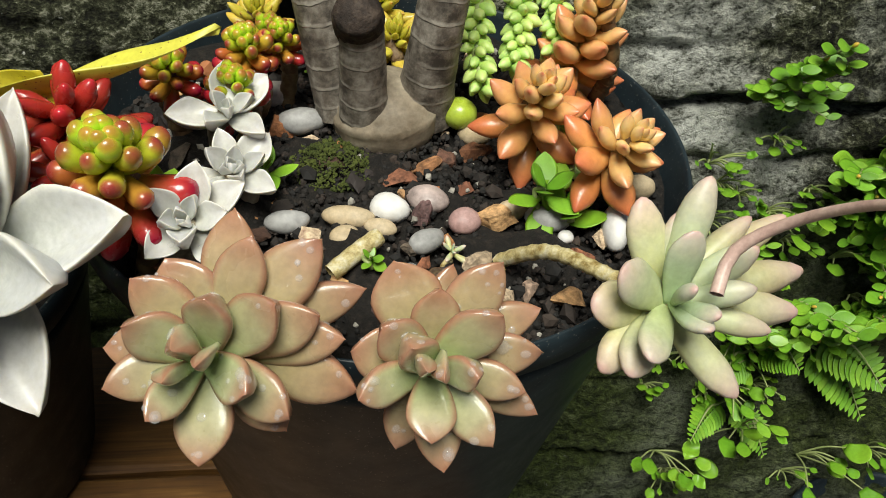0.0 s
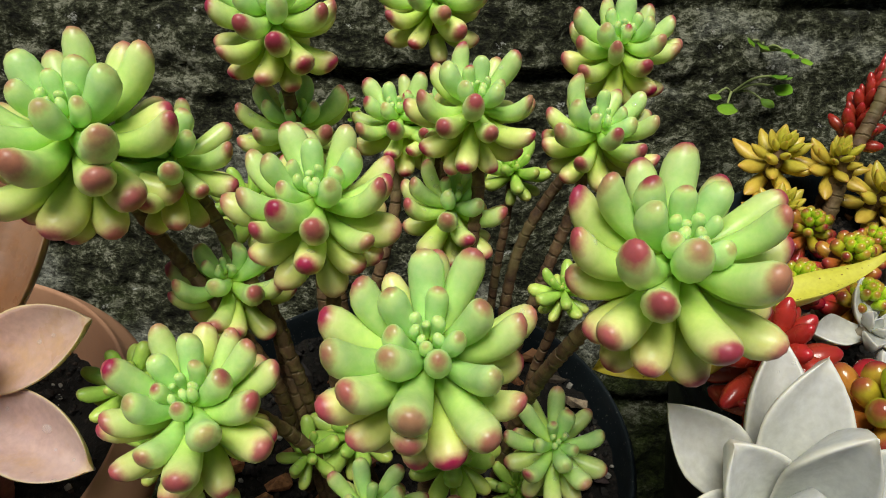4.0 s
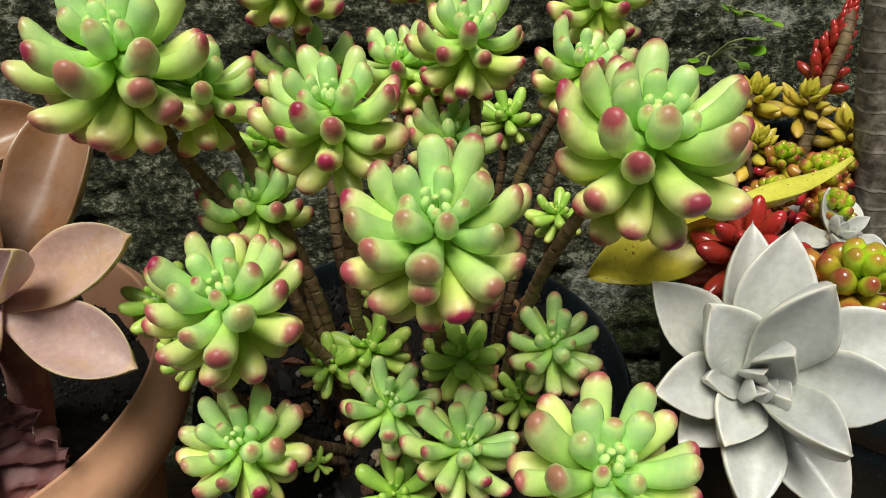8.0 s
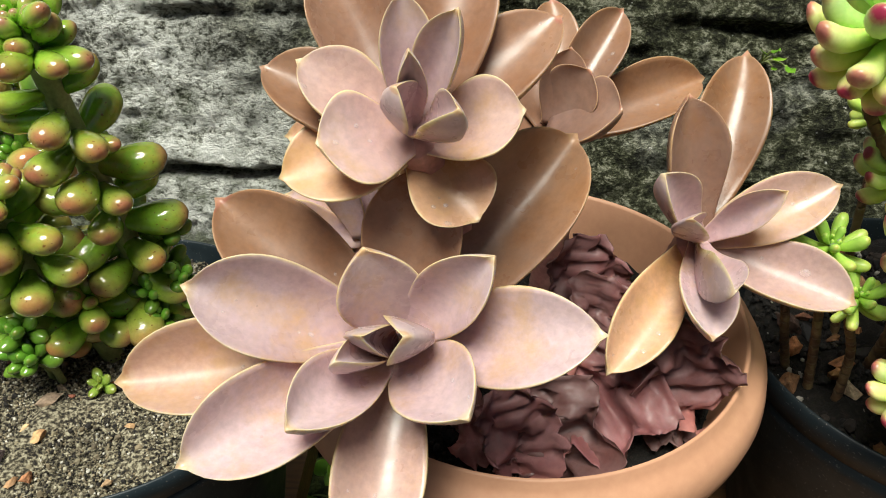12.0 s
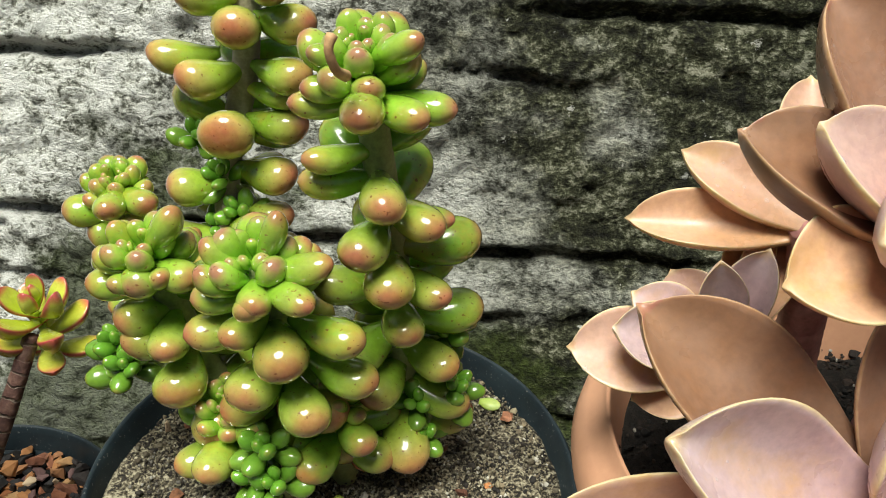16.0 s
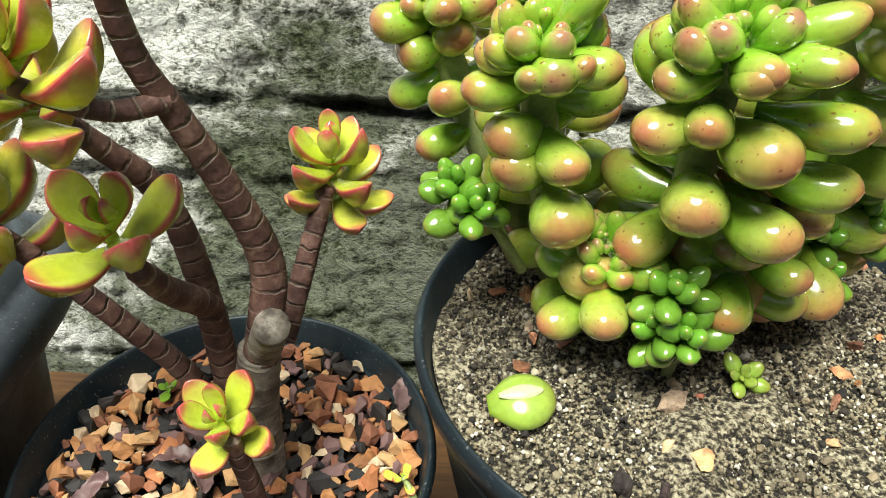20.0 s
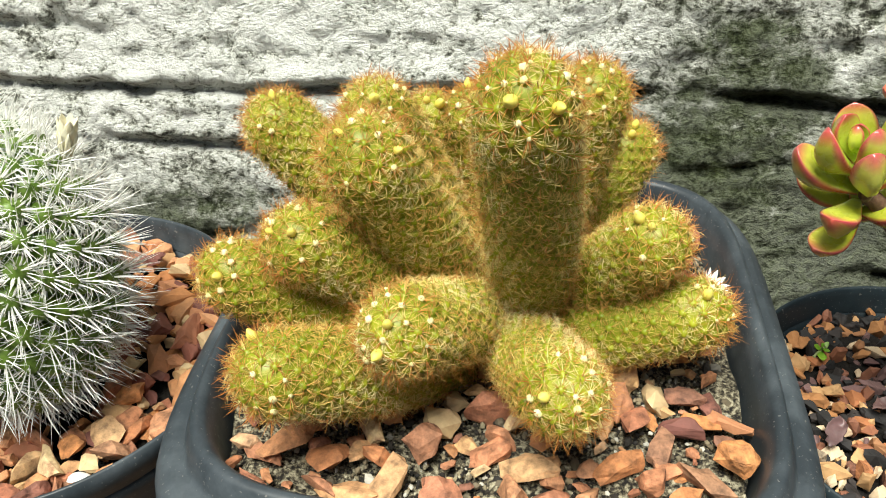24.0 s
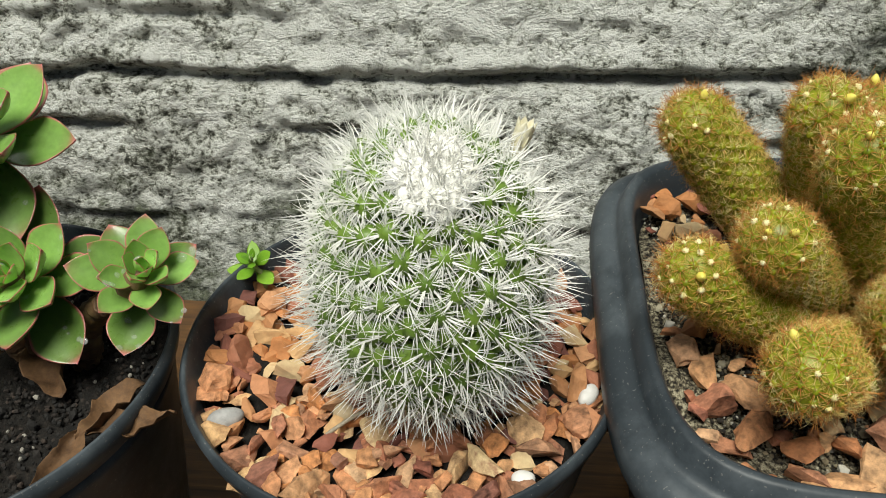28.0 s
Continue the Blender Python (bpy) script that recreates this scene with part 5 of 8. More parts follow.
PALE = [(-0.0246, 0.0268, 0.2309, 0.0123), (-0.0099, 0.0472, 0.2525, 0.0123), (0.0091, 0.0486, 0.2589, 0.0106), (0.0270, 0.0497, 0.2432, 0.0084), (0.0413, 0.0543, 0.2396, 0.0084), (0.0463, 0.0426, 0.2281, 0.0100), (0.0412, 0.0301, 0.2229, 0.0100), (0.0269, 0.0197, 0.2267, 0.0084),
        (0.0174, 0.0081, 0.2122, 0.0116), (-0.0133, 0.0074, 0.2303, 0.0106), (-0.0155, 0.0106, 0.2199, 0.0106), (-0.0217, 0.0149, 0.2167, 0.0100), (-0.0200, 0.0256, 0.2454, 0.0132), (-0.0006, 0.0305, 0.2549, 0.0123), (0.0016, 0.0452, 0.2488, 0.0087), (0.0017, 0.0101, 0.2385, 0.0071),
        (0.0200, 0.0245, 0.2391, 0.0074), (0.0230, 0.0352, 0.2443, 0.0100), (-0.0032, 0.0163, 0.2477, 0.0055), (0.0040, 0.0124, 0.2416, 0.0058)]


def tip_plant(name, label, foot, centre, axis, rows, meshes, stem_mat, seed, r_stem, back, mesh_width):
    """A rosette on a stem, built leaf by leaf to given tips."""
    rnd = random.Random(seed)
    t = plant(name, foot, label)
    A = Vector(axis).normalized()
    st = stem_to("stem", t, foot, foot, Vector(centre) - A * 0.007, r_stem * 1.2, r_stem, stem_mat, rnd, 0.006)
    tips(st, centre, axis, rows, rnd, meshes, back, 0.55, mesh_width)
    return t


tip_plant("brown_rosette_plant", BR, (-0.105, 0.075, 0.198), (-0.1255, 0.002, 0.2385), (-0.12, -0.80, 0.55), BROWN_A, L["brown"], "stem_brown", 9, 0.003, 0.42, 0.64)
tip_plant("brown_rosette_plant", BR, (-0.06, 0.07, 0.198), (-0.0700, -0.001, 0.2355), (0.0, -0.82, 0.52), BROWN_B, L["brown"], "stem_brown", 10, 0.003, 0.42, 0.64)
pale = tip_plant("pale_rosette_plant", "pale green and pink plump rosette hanging over the rim", (-0.04, 0.078, 0.197), (-0.001, 0.022, 0.2365), (0.12, -0.66, 0.72), PALE, L["pale"], "stem_cream", 12, 0.0023, 0.36, 0.34)
part("flower_stalk", tube("flower_stalk", [(0.004, 0.018, 0.244), (0.0095, 0.026, 0.252), (0.0195, 0.022, 0.266), (0.024, 0.004, 0.286), (0.022, -0.02, 0.30)], [0.0019, 0.0018, 0.0016, 0.0013, 0.001], M["stalk_pink"], 8, 0), pale, (-0.04, 0.078, 0.197), label="thin pink flower stalk")
OR = "orange copper rosette of pointed fleshy leaves in dark soil"
rosette("orange_sedum", OR, (0.005, 0.115, 0.197), (0.008, 0.093, 0.243), (0.25, -0.5, 0.85), 0.0225, 22, L["orange"], "stem_brown", 13, low=-8, high=80, inner=0.36, depth=0.95, curve=0.85, old=0.92)
rosette("orange_sedum", OR, (-0.02, 0.135, 0.197), (-0.022, 0.114, 0.250), (-0.05, -0.5, 0.86), 0.0245, 26, L["orange"], "stem_brown", 14, low=-12, high=80, inner=0.36, depth=1.35, curve=0.8, old=0.92)
rosette("orange_sedum", "tall orange copper succulent with crowded leaves along its stem", (0.012, 0.165, 0.197), (0.006, 0.152, 0.272), (0.05, -0.25, 0.95), 0.0235, 38, L["orange"], "stem_brown", 15, low=-10, high=75, inner=0.4, depth=2.4, curve=0.6, old=0.92)
RJ = "red and green jelly-bean sedum with glossy rounded leaves"
for k, (at, r, c) in enumerate((((-0.154, 0.064, 0.258), 0.0215, 30), ((-0.151, 0.136, 0.242), 0.0125, 28), ((-0.126, 0.151, 0.243), 0.0135, 30), ((-0.129, 0.131, 0.238), 0.013, 26), ((-0.114, 0.161, 0.240), 0.011, 24), ((-0.12, 0.193, 0.226), 0.0125, 26))):
    rosette("jelly_bean_sedum", RJ, (at[0], at[1] + 0.012, 0.197), at, (0, -0.35, 0.93), r, c, L["jelly"], "stem_brown", 20 + k, group="jelly bean sedums", low=-35, high=80, inner=0.5, depth=1.1, curve=0.75, old=1.05)
RO = "orange-red sedum with plump pointed beans in the black pot"
rosette("red_sedum", RO, (-0.168, 0.11, 0.197), (-0.176, 0.097, 0.248), (-0.1, -0.3, 0.9), 0.024, 22, L["jelly_orange"], "stem_brown", 31, group="red sedums", low=-30, high=60, inner=0.6, depth=0.9)
rosette("red_sedum", RO, (-0.165, 0.09, 0.197), (-0.170, 0.080, 0.236), (0.1, -0.5, 0.8), 0.022, 16, L["jelly_orange"], "stem_brown", 32, group="red sedums", low=-40, high=50, inner=0.6, depth=0.8)
rosette("red_sedum", "upright orange-red spike of small bean leaves", (-0.103, 0.215, 0.197), (-0.076, 0.255, 0.272), (0.3, 0.25, 0.9), 0.0135, 58, L["jelly_orange"], "stem_brown", 33, group="red sedums", low=15, high=75, inner=0.45, depth=2.9, curve=0.55)
YE = "yellow-green rosette of pointed fleshy leaves"
for k, (at, r) in enumerate((((-0.122, 0.234, 0.240), 0.021), ((-0.127, 0.208, 0.226), 0.018), ((-0.067, 0.2, 0.222), 0.020), ((-0.073, 0.222, 0.228), 0.022), ((-0.098, 0.228, 0.240), 0.018), ((-0.052, 0.21, 0.215), 0.018))):
    rosette("yellow_sedum", YE, (at[0], at[1], 0.197), at, (0, -0.35, 0.93), r, 26, L["yellow"], "stem_brown", 40 + k, group="yellow sedums", low=-5, high=80, inner=0.38, depth=0.8)


def trailing(name, label, pts, r, count, meshes, foot, seed, group):
    """A hanging stem crowded with bead leaves."""
    rnd = random.Random(seed)
    t = plant(name, foot, label, "succulent", group)
    st = part("stem", tube("stem", pts, [0.0022] * len(pts), M["stem_green"], 7), t, foot)
    P = [Vector(p) for p in pts]
    for k in range(count):
        q = k / (count - 1) * (len(P) - 1.001)
        i = int(q)
        c = P[i].lerp(P[i + 1], q - i)
        ax = (P[i + 1] - P[i]).normalized()
        X, Y, Z = frame_of(ax, k * 2.39996)
        d = X * 0.8 + Z * 0.55
        ob = part("leaf", meshes[0], st, (0, 0, 0), leaf_pose(c, d, Z, r * rnd.uniform(0.85, 1.1)))
        ob.color = (rnd.random(), rnd.random(), rnd.random(), 1)


DK = "light green bead-like trailing succulent"
for k, pts in enumerate(([(-0.03, 0.2, 0.25), (-0.036, 0.18, 0.243), (-0.038, 0.165, 0.233), (-0.036, 0.150, 0.222)], [(-0.02, 0.19, 0.248), (-0.020, 0.17, 0.242), (-0.024, 0.155, 0.230)],
                         [(-0.012, 0.15, 0.216), (-0.005, 0.132, 0.214), (-0.002, 0.122, 0.208)], [(-0.01, 0.2, 0.25), (-0.004, 0.178, 0.243), (-0.006, 0.163, 0.232)], [(-0.045, 0.195, 0.252), (-0.05, 0.18, 0.246), (-0.049, 0.168, 0.236)])):
    trailing("donkey_tail", DK, pts, 0.0088, 46 if k != 2 else 26, L["donkey"], (pts[0][0], pts[0][1], 0.199), 60 + k, "bead succulents")


def weed(at, label, r, count, seed, group="small weeds", up=(0, -0.3, 1), mesh="weed"):
    rosette("weed", label, (at[0], at[1], at[2] - r * 0.9), at, up, r, count, L[mesh], "stem_green", seed, "weed", group, 0.0008, low=5, high=55, inner=0.6, depth=0.5, jitter=2)


weed((-0.020, 0.096, 0.220), "bright green broad-leaved weed seedling in soil", 0.019, 8, 71)
weed((-0.012, 0.092, 0.212), "bright green broad-leaved weed seedling in soil", 0.018, 5, 72)
weed((-0.118, 0.112, 0.214), "small green weed seedling in soil", 0.012, 6, 73)
weed((-0.150, 0.09, 0.222), "small green weed beside red sedum", 0.014, 5, 74)
weed((-0.082, 0.07, 0.209), "tiny green weed seedling", 0.006, 6, 75)
weed((-0.102, 0.182, 0.212), "tiny green weed seedling", 0.007, 6, 76)

# pebbles on the soil: place, length, width, height, turn, stuff
PEB = [lump("pebble", M["pebble_grey"], 300 + k, 0.7, 0.12, 3) for k in range(4)]


def pebble(x, y, lx, ly, lz, turn, mat, label, k=0, z=0.2):
    me = PEB[k % 4].copy()
    me.materials.clear()
    me.materials.append(M[mat])
    ob = new("pebble", me)
    ob.matrix_basis = Matrix.Translation((x, y, z + lz * 0.22)) @ Matrix.Rotation(radians(turn), 4, "Z") @ Matrix.Diagonal((lx, ly, lz / 0.7, 1))
    tagged(ob, label, "pebble", "pebbles in the black pot")


pebble(-0.1065, 0.155, 0.021, 0.012, 0.011, 10, "pebble_grey", "smooth grey pebble on dark soil", 1)
pebble(-0.089, 0.097, 0.019, 0.009, 0.008, -8, "pebble_tan", "long tan stone on dark soil", 0)
pebble(-0.0905, 0.088, 0.011, 0.008, 0.006, 20, "pebble_tan", "small tan stone chip on soil", 2)
pebble(-0.0745, 0.101, 0.015, 0.012, 0.011, -20, "pebble_white", "rounded white pebble on dark soil", 3)
pebble(-0.060, 0.1065, 0.0155, 0.0125, 0.010, -15, "pebble", "pale grey-pink pebble on dark soil", 1)
pebble(-0.048, 0.0945, 0.0125, 0.0105, 0.009, 30, "pebble_pink", "pinkish round pebble on dark soil", 2)
pebble(-0.0625, 0.0845, 0.0145, 0.009, 0.008, 30, "pebble_grey", "speckled grey pebble on soil", 3)
pebble(-0.110, 0.0945, 0.016, 0.009, 0.008, 5, "pebble_grey", "grey-green pebble on dark soil", 0)
pebble(-0.017, 0.096, 0.017, 0.012, 0.010, -5, "pebble_grey", "wet grey pebble under a weed", 1)
pebble(0.006, 0.0895, 0.010, 0.021, 0.014, -12, "pebble_white", "white upright pebble by the pot rim", 2)
pebble(0.023, 0.114, 0.012, 0.010, 0.010, 0, "pebble_tan", "brown rounded pebble by the rim", 3)
pebble(-0.037, 0.148, 0.014, 0.012, 0.011, 0, "pebble_tan", "brown-grey pebble near the trunk", 1)
pebble(-0.0295, 0.101, 0.012, 0.008, 0.008, 12, "pebble_tan", "small brown-grey pebble on soil", 0)
pebble(-0.0124, 0.087, 0.006, 0.005, 0.005, 0, "pebble_white", "tiny white pebble on soil", 2)
pebble(-0.078, 0.092, 0.012, 0.007, 0.006, -10, "pebble_tan", "tan stone beside a white pebble", 2)
pebble(-0.118, 0.175, 0.016, 0.012, 0.010, 40, "pebble", "grey pebble at the back of the pot", 3)
chips(P1, 0.10, 0.198, 110, 0.005, 0.014, BARKS, "dark bark chip on the soil", "bark chips in the black pot", 77, name="bark_chip", category="bark chip")
grit((-0.094, 0.130), 0.017, 0.1995, 1500, 0.0017, "moss", "dark green moss cushion at the trunk's foot", 15, name="moss_cushion", category="moss", dome=0.004)
# fruit, cut stem and tiny rosettes on the soil
fr_ = new("fruit", lump("fruit", M["jade"], 8, 0.95, 0.06, 3))
fr_.matrix_basis = Matrix.Translation((-0.0435, 0.1525, 0.209)) @ Matrix.Scale(0.014, 4)
fr_.color = (0.1, 0.5, 0.5, 1)
tagged(fr_, "small green and yellow fallen fruit by the trunk", "fruit")
cs_ = new("cut_stem", tube("cut_stem", [(-0.095, 0.068, 0.203), (-0.087, 0.074, 0.206), (-0.079, 0.080, 0.2085)], [0.0030, 0.0032, 0.0030], M["stem_cream"], 10, 0.05, 0.004, 4))
tagged(cs_, "short cut tan stem lying on the soil", "stem")
rosette("small_rosette", "tiny pale pink rosette on dark soil", (-0.0543, 0.0786, 0.198), (-0.0543, 0.078, 0.2045), (0, -0.3, 0.9), 0.0065, 8, L["pale"], "stem_cream", 90, r_stem=0.0008, low=5, high=60, depth=0.3)
rosette("small_rosette", "light green plump rosette under the orange sedum", (-0.0066, 0.1235, 0.198), (-0.0066, 0.121, 0.214), (0, -0.4, 0.9), 0.0125, 14, L["donkey"], "stem_green", 91, r_stem=0.0012, low=5, high=75, depth=0.4)

# fallen yellow leaf resting over the plants
fl = thing("fallen_leaf", (-0.2, 0.105, 0.24), "long yellow fallen leaf with brown spots", "leaf")
fo = (-0.2, 0.105, 0.24)
yl_ = blade("yellow_blade", M["fallen"], 0.17, 0.012, 0.35, 0.15, 0.45, 0.3, 1.1, wave=0.6, seed=4, nu=22)
ob = part("blade", yl_, fl, fo, leaf_pose((-0.212, 0.105, 0.240), vec(0.080, 0.022, 0.016), vec(0.05, 0.45, 0.88), 0.086))
ob.color = (0.1, 0.5, 0.5, 1)
ob = part("blade", blade("yellow_blade_low", M["fallen"], 0.5, 0.012, 0.2, 0.2, 0.4, 0.5, 0.9, wave=1.2, seed=5, nu=20), fl, fo, leaf_pose((-0.180, 0.110, 0.243), vec(-0.045, 0.0, -0.022), vec(0.1, -0.75, 0.6), 0.052))
ob.color = (0.95, 0.5, 0.5, 1)


# ---- pot 2: green sedum with red tips ----
rnd = random.Random(22)
o = (-0.29, 0.13, 0.137)
sed = plant("red_tipped_sedum", o, "green jelly-bean sedum with red tips on long brown stems")
BIG = [  # centre, diameter, leaves, axis
    ((-0.376, 0.106, 0.318), 0.057, 34, (-0.05, -0.45, 0.9)), ((-0.313, 0.099, 0.300), 0.047, 34, (-0.05, -0.45, 0.9)), ((-0.294, 0.179, 0.282), 0.038, 24, (-0.1, -0.3, 0.95)),
    ((-0.267, 0.150, 0.303), 0.042, 28, (0.1, -0.4, 0.9)), ((-0.221, 0.172, 0.282), 0.043, 26, (0.1, -0.4, 0.9)), ((-0.280, 0.177, 0.281), 0.033, 22, (0.1, -0.4, 0.9)), ((-0.329, 0.172, 0.283), 0.042, 26, (0, -0.4, 0.9)), ((-0.282, 0.054, 0.288), 0.053, 38, (0.0, -0.5, 0.86)),
    ((-0.223, 0.068, 0.307), 0.056, 38, (0.05, -0.5, 0.86)), ((-0.347, 0.069, 0.253), 0.051, 34, (-0.05, -0.5, 0.86)), ((-0.241, 0.008, 0.243), 0.052, 38, (0.05, -0.55, 0.83)),
    ((-0.347, 0.053, 0.204), 0.044, 30, (-0.1, -0.5, 0.86)), ((-0.334, 0.170, 0.324), 0.046, 28, (-0.1, -0.35, 0.9)), ((-0.282, 0.220, 0.314), 0.045, 26, (0, -0.3, 0.95)),
    ((-0.209, 0.210, 0.300), 0.046, 28, (0, -0.35, 0.93)), ((-0.273, 0.150, 0.264), 0.040, 22, (0.1, -0.4, 0.9)), ((-0.346, 0.118, 0.255), 0.042, 24, (-0.1, -0.45, 0.9)),
    ((-0.355, 0.118, 0.300), 0.040, 22, (0.1, -0.5, 0.8)),
]
SMALL = [
    ((-0.247, 0.207, 0.242), 0.030, 18), ((-0.346, 0.154, 0.259), 0.030, 18), ((-0.308, 0.103, 0.198), 0.032, 20), ((-0.273, 0.083, 0.211), 0.030, 20), ((-0.298, 0.066, 0.206), 0.036, 24),
    ((-0.273, 0.049, 0.205), 0.037, 26), ((-0.250, 0.095, 0.178), 0.026, 16), ((-0.298, 0.056, 0.173), 0.033, 18), ((-0.233, 0.142, 0.230), 0.024, 16), ((-0.241, 0.086, 0.214), 0.036, 22),
    ((-0.377, 0.096, 0.229), 0.030, 18), ((-0.366, 0.084, 0.214), 0.026, 14), ((-0.322, 0.096, 0.196), 0.024, 14), ((-0.322, 0.043, 0.163), 0.016, 10), ((-0.305, 0.14, 0.20), 0.024, 14),
    ((-0.262, 0.13, 0.215), 0.026, 14), ((-0.283, 0.034, 0.158), 0.012, 8), ((-0.327, 0.075, 0.165), 0.013, 8), ((-0.384, 0.116, 0.205), 0.022, 12),
]
for at, dia, n, ax in BIG:
    foot = Vector((o[0] + (at[0] - o[0]) * 0.45, o[1] + (at[1] - o[1]) * 0.35, 0.136))
    z = Vector(ax).normalized()
    st = stem_to("stem", sed, o, foot, Vector(at) - z * dia * 0.3, 0.0026, 0.0022, "stem_brown", rnd, 0.012, 0.12)
    cupped_head(st, at, (ax[0], ax[1] * 0.45, ax[2]), dia * 0.51, n + 6, L["sedum"], L["sedum_short"], rnd)
for at, dia, n in SMALL:
    foot = Vector((o[0] + (at[0] - o[0]) * 0.8, o[1] + (at[1] - o[1]) * 0.7, 0.136))
    z = Vector((0.0, -0.45, 0.9)).normalized()
    st = stem_to("stem", sed, o, foot, Vector(at) - z * dia * 0.25, 0.0022, 0.0019, "stem_brown", rnd, 0.003, 0.08)
    tiny = dia < 0.034
    cupped_head(st, at, (rnd.uniform(-0.2, 0.2), -0.32, 0.9), dia * 0.52, n + 4, L["sedum_small"] if tiny else L["sedum"], L["sedum_small"] if tiny else L["sedum_short"], rnd, 0.75, 0.6)
chips(P2, 0.085, 0.139, 90, 0.006, 0.013, BARKS, "brown bark chip on the soil", "bark chips under the sedum", 79, name="bark_chip", category="bark chip")


# ---- pot 3: mauve-brown rosettes ----
rnd = random.Random(33)
o = (-0.489, 0.112, 0.150)
ech = plant("mauve_rosette_plant", o, "mauve-brown echeveria with broad waxy leaves in a terracotta pot")
MV = [blade("mauve_leaf", M["mauve"], 0.94, 0.20, c, b, w, 0.36, tp, 0.5, seed=k, nu=20, nv=11, cusp=0.03, roll=rl) for k, (c, b, w, tp, rl) in enumerate(((0.46, 0.34, 0.63, 0.42, 0.05), (0.38, 0.26, 0.60, 0.52, -0.06), (0.50, 0.42, 0.66, 0.34, 0.0)))]
# copies of the leaves in the browner, shade-coloured material
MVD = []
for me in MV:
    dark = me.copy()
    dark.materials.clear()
    dark.materials.append(M["mauve_shaded"])
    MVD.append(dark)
DRY = [blade("withered_leaf", M["dry_pink"], 0.8, 0.035, 0.7, 0.4, 0.5, 0.55, 0.8, wave=1.0, roll=r, seed=20 + k, nu=30, nv=14, crumple=0.55) for k, r in enumerate((0.8, -0.9, 0.5))]


R2 = [(-0.6163, 0.0122, 0.2231, 0.038), (-0.5858, -0.0201, 0.2269, 0.036), (-0.5889, 0.0133, 0.2617, 0.037), (-0.5911, 0.0535, 0.2637, 0.040), (-0.5397, 0.0229, 0.2699, 0.033), (-0.5259, 0.0581, 0.2755, 0.040), (-0.5039, 0.0207, 0.2706, 0.026),
      (-0.4724, 0.0119, 0.2518, 0.038), (-0.5091, -0.0093, 0.2391, 0.034), (-0.5558, -0.0168, 0.2401, 0.027), (-0.5373, -0.0278, 0.1924, 0.036), (-0.4778, 0.0916, 0.2693, 0.048), (-0.5264, 0.0011, 0.258, 0.018), (-0.5374, -0.0021, 0.2605, 0.012), (-0.5445, -0.0042, 0.2527, 0.014)]
R1 = [(-0.4375, 0.1059, 0.2797, 0.030), (-0.4074, 0.1503, 0.2771, 0.036), (-0.3813, 0.097, 0.2513, 0.030), (-0.3778, 0.0675, 0.2214, 0.030), (-0.4294, 0.0475, 0.2201, 0.026), (-0.4611, 0.0506, 0.1993, 0.030), (-0.4471, 0.08, 0.2636, 0.020),
      (-0.4073, 0.0768, 0.2605, 0.016), (-0.4276, 0.0448, 0.2428, 0.014), (-0.4389, 0.0667, 0.2549, 0.011)]
R3 = [(-0.5746, 0.0662, 0.3037, 0.032), (-0.5616, 0.0586, 0.3096, 0.030), (-0.5565, 0.0862, 0.3287, 0.036), (-0.5313, 0.058, 0.3303, 0.020), (-0.5156, 0.0506, 0.3285, 0.017), (-0.5127, 0.0937, 0.3319, 0.036), (-0.4864, 0.0817, 0.3156, 0.034),
      (-0.4967, 0.0514, 0.2998, 0.032), (-0.5528, 0.0357, 0.296, 0.036), (-0.5659, 0.0415, 0.281, 0.034), (-0.5088, 0.0407, 0.2691, 0.034), (-0.5304, 0.0343, 0.3139, 0.016), (-0.5139, 0.0268, 0.312, 0.015), (-0.5273, 0.0383, 0.322, 0.011)]
R4 = [(-0.4573, 0.1543, 0.2924, 0.026), (-0.5009, 0.1437, 0.2915, 0.030), (-0.4782, 0.1239, 0.2892, 0.022), (-0.4713, 0.1171, 0.2837, 0.028), (-0.461, 0.101, 0.2765, 0.036), (-0.4223, 0.1526, 0.2656, 0.032), (-0.507, 0.1205, 0.2686, 0.032), (-0.4839, 0.165, 0.2921, 0.028)]
R6 = [(-0.6011, 0.0971, 0.2169, 0.034), (-0.5899, 0.0907, 0.2305, 0.026), (-0.5842, 0.102, 0.2358, 0.026), (-0.5715, 0.1132, 0.2377, 0.026), (-0.5626, 0.0962, 0.2526, 0.018), (-0.5487, 0.101, 0.2549, 0.020), (-0.5288, 0.1321, 0.2589, 0.026), (-0.5796, 0.0934, 0.2013, 0.030), (-0.5413, 0.1337, 0.249, 0.020)]
R7 = [(-0.5861, 0.1202, 0.2513, 0.024), (-0.5716, 0.1294, 0.2711, 0.024), (-0.5347, 0.1454, 0.2913, 0.026)]
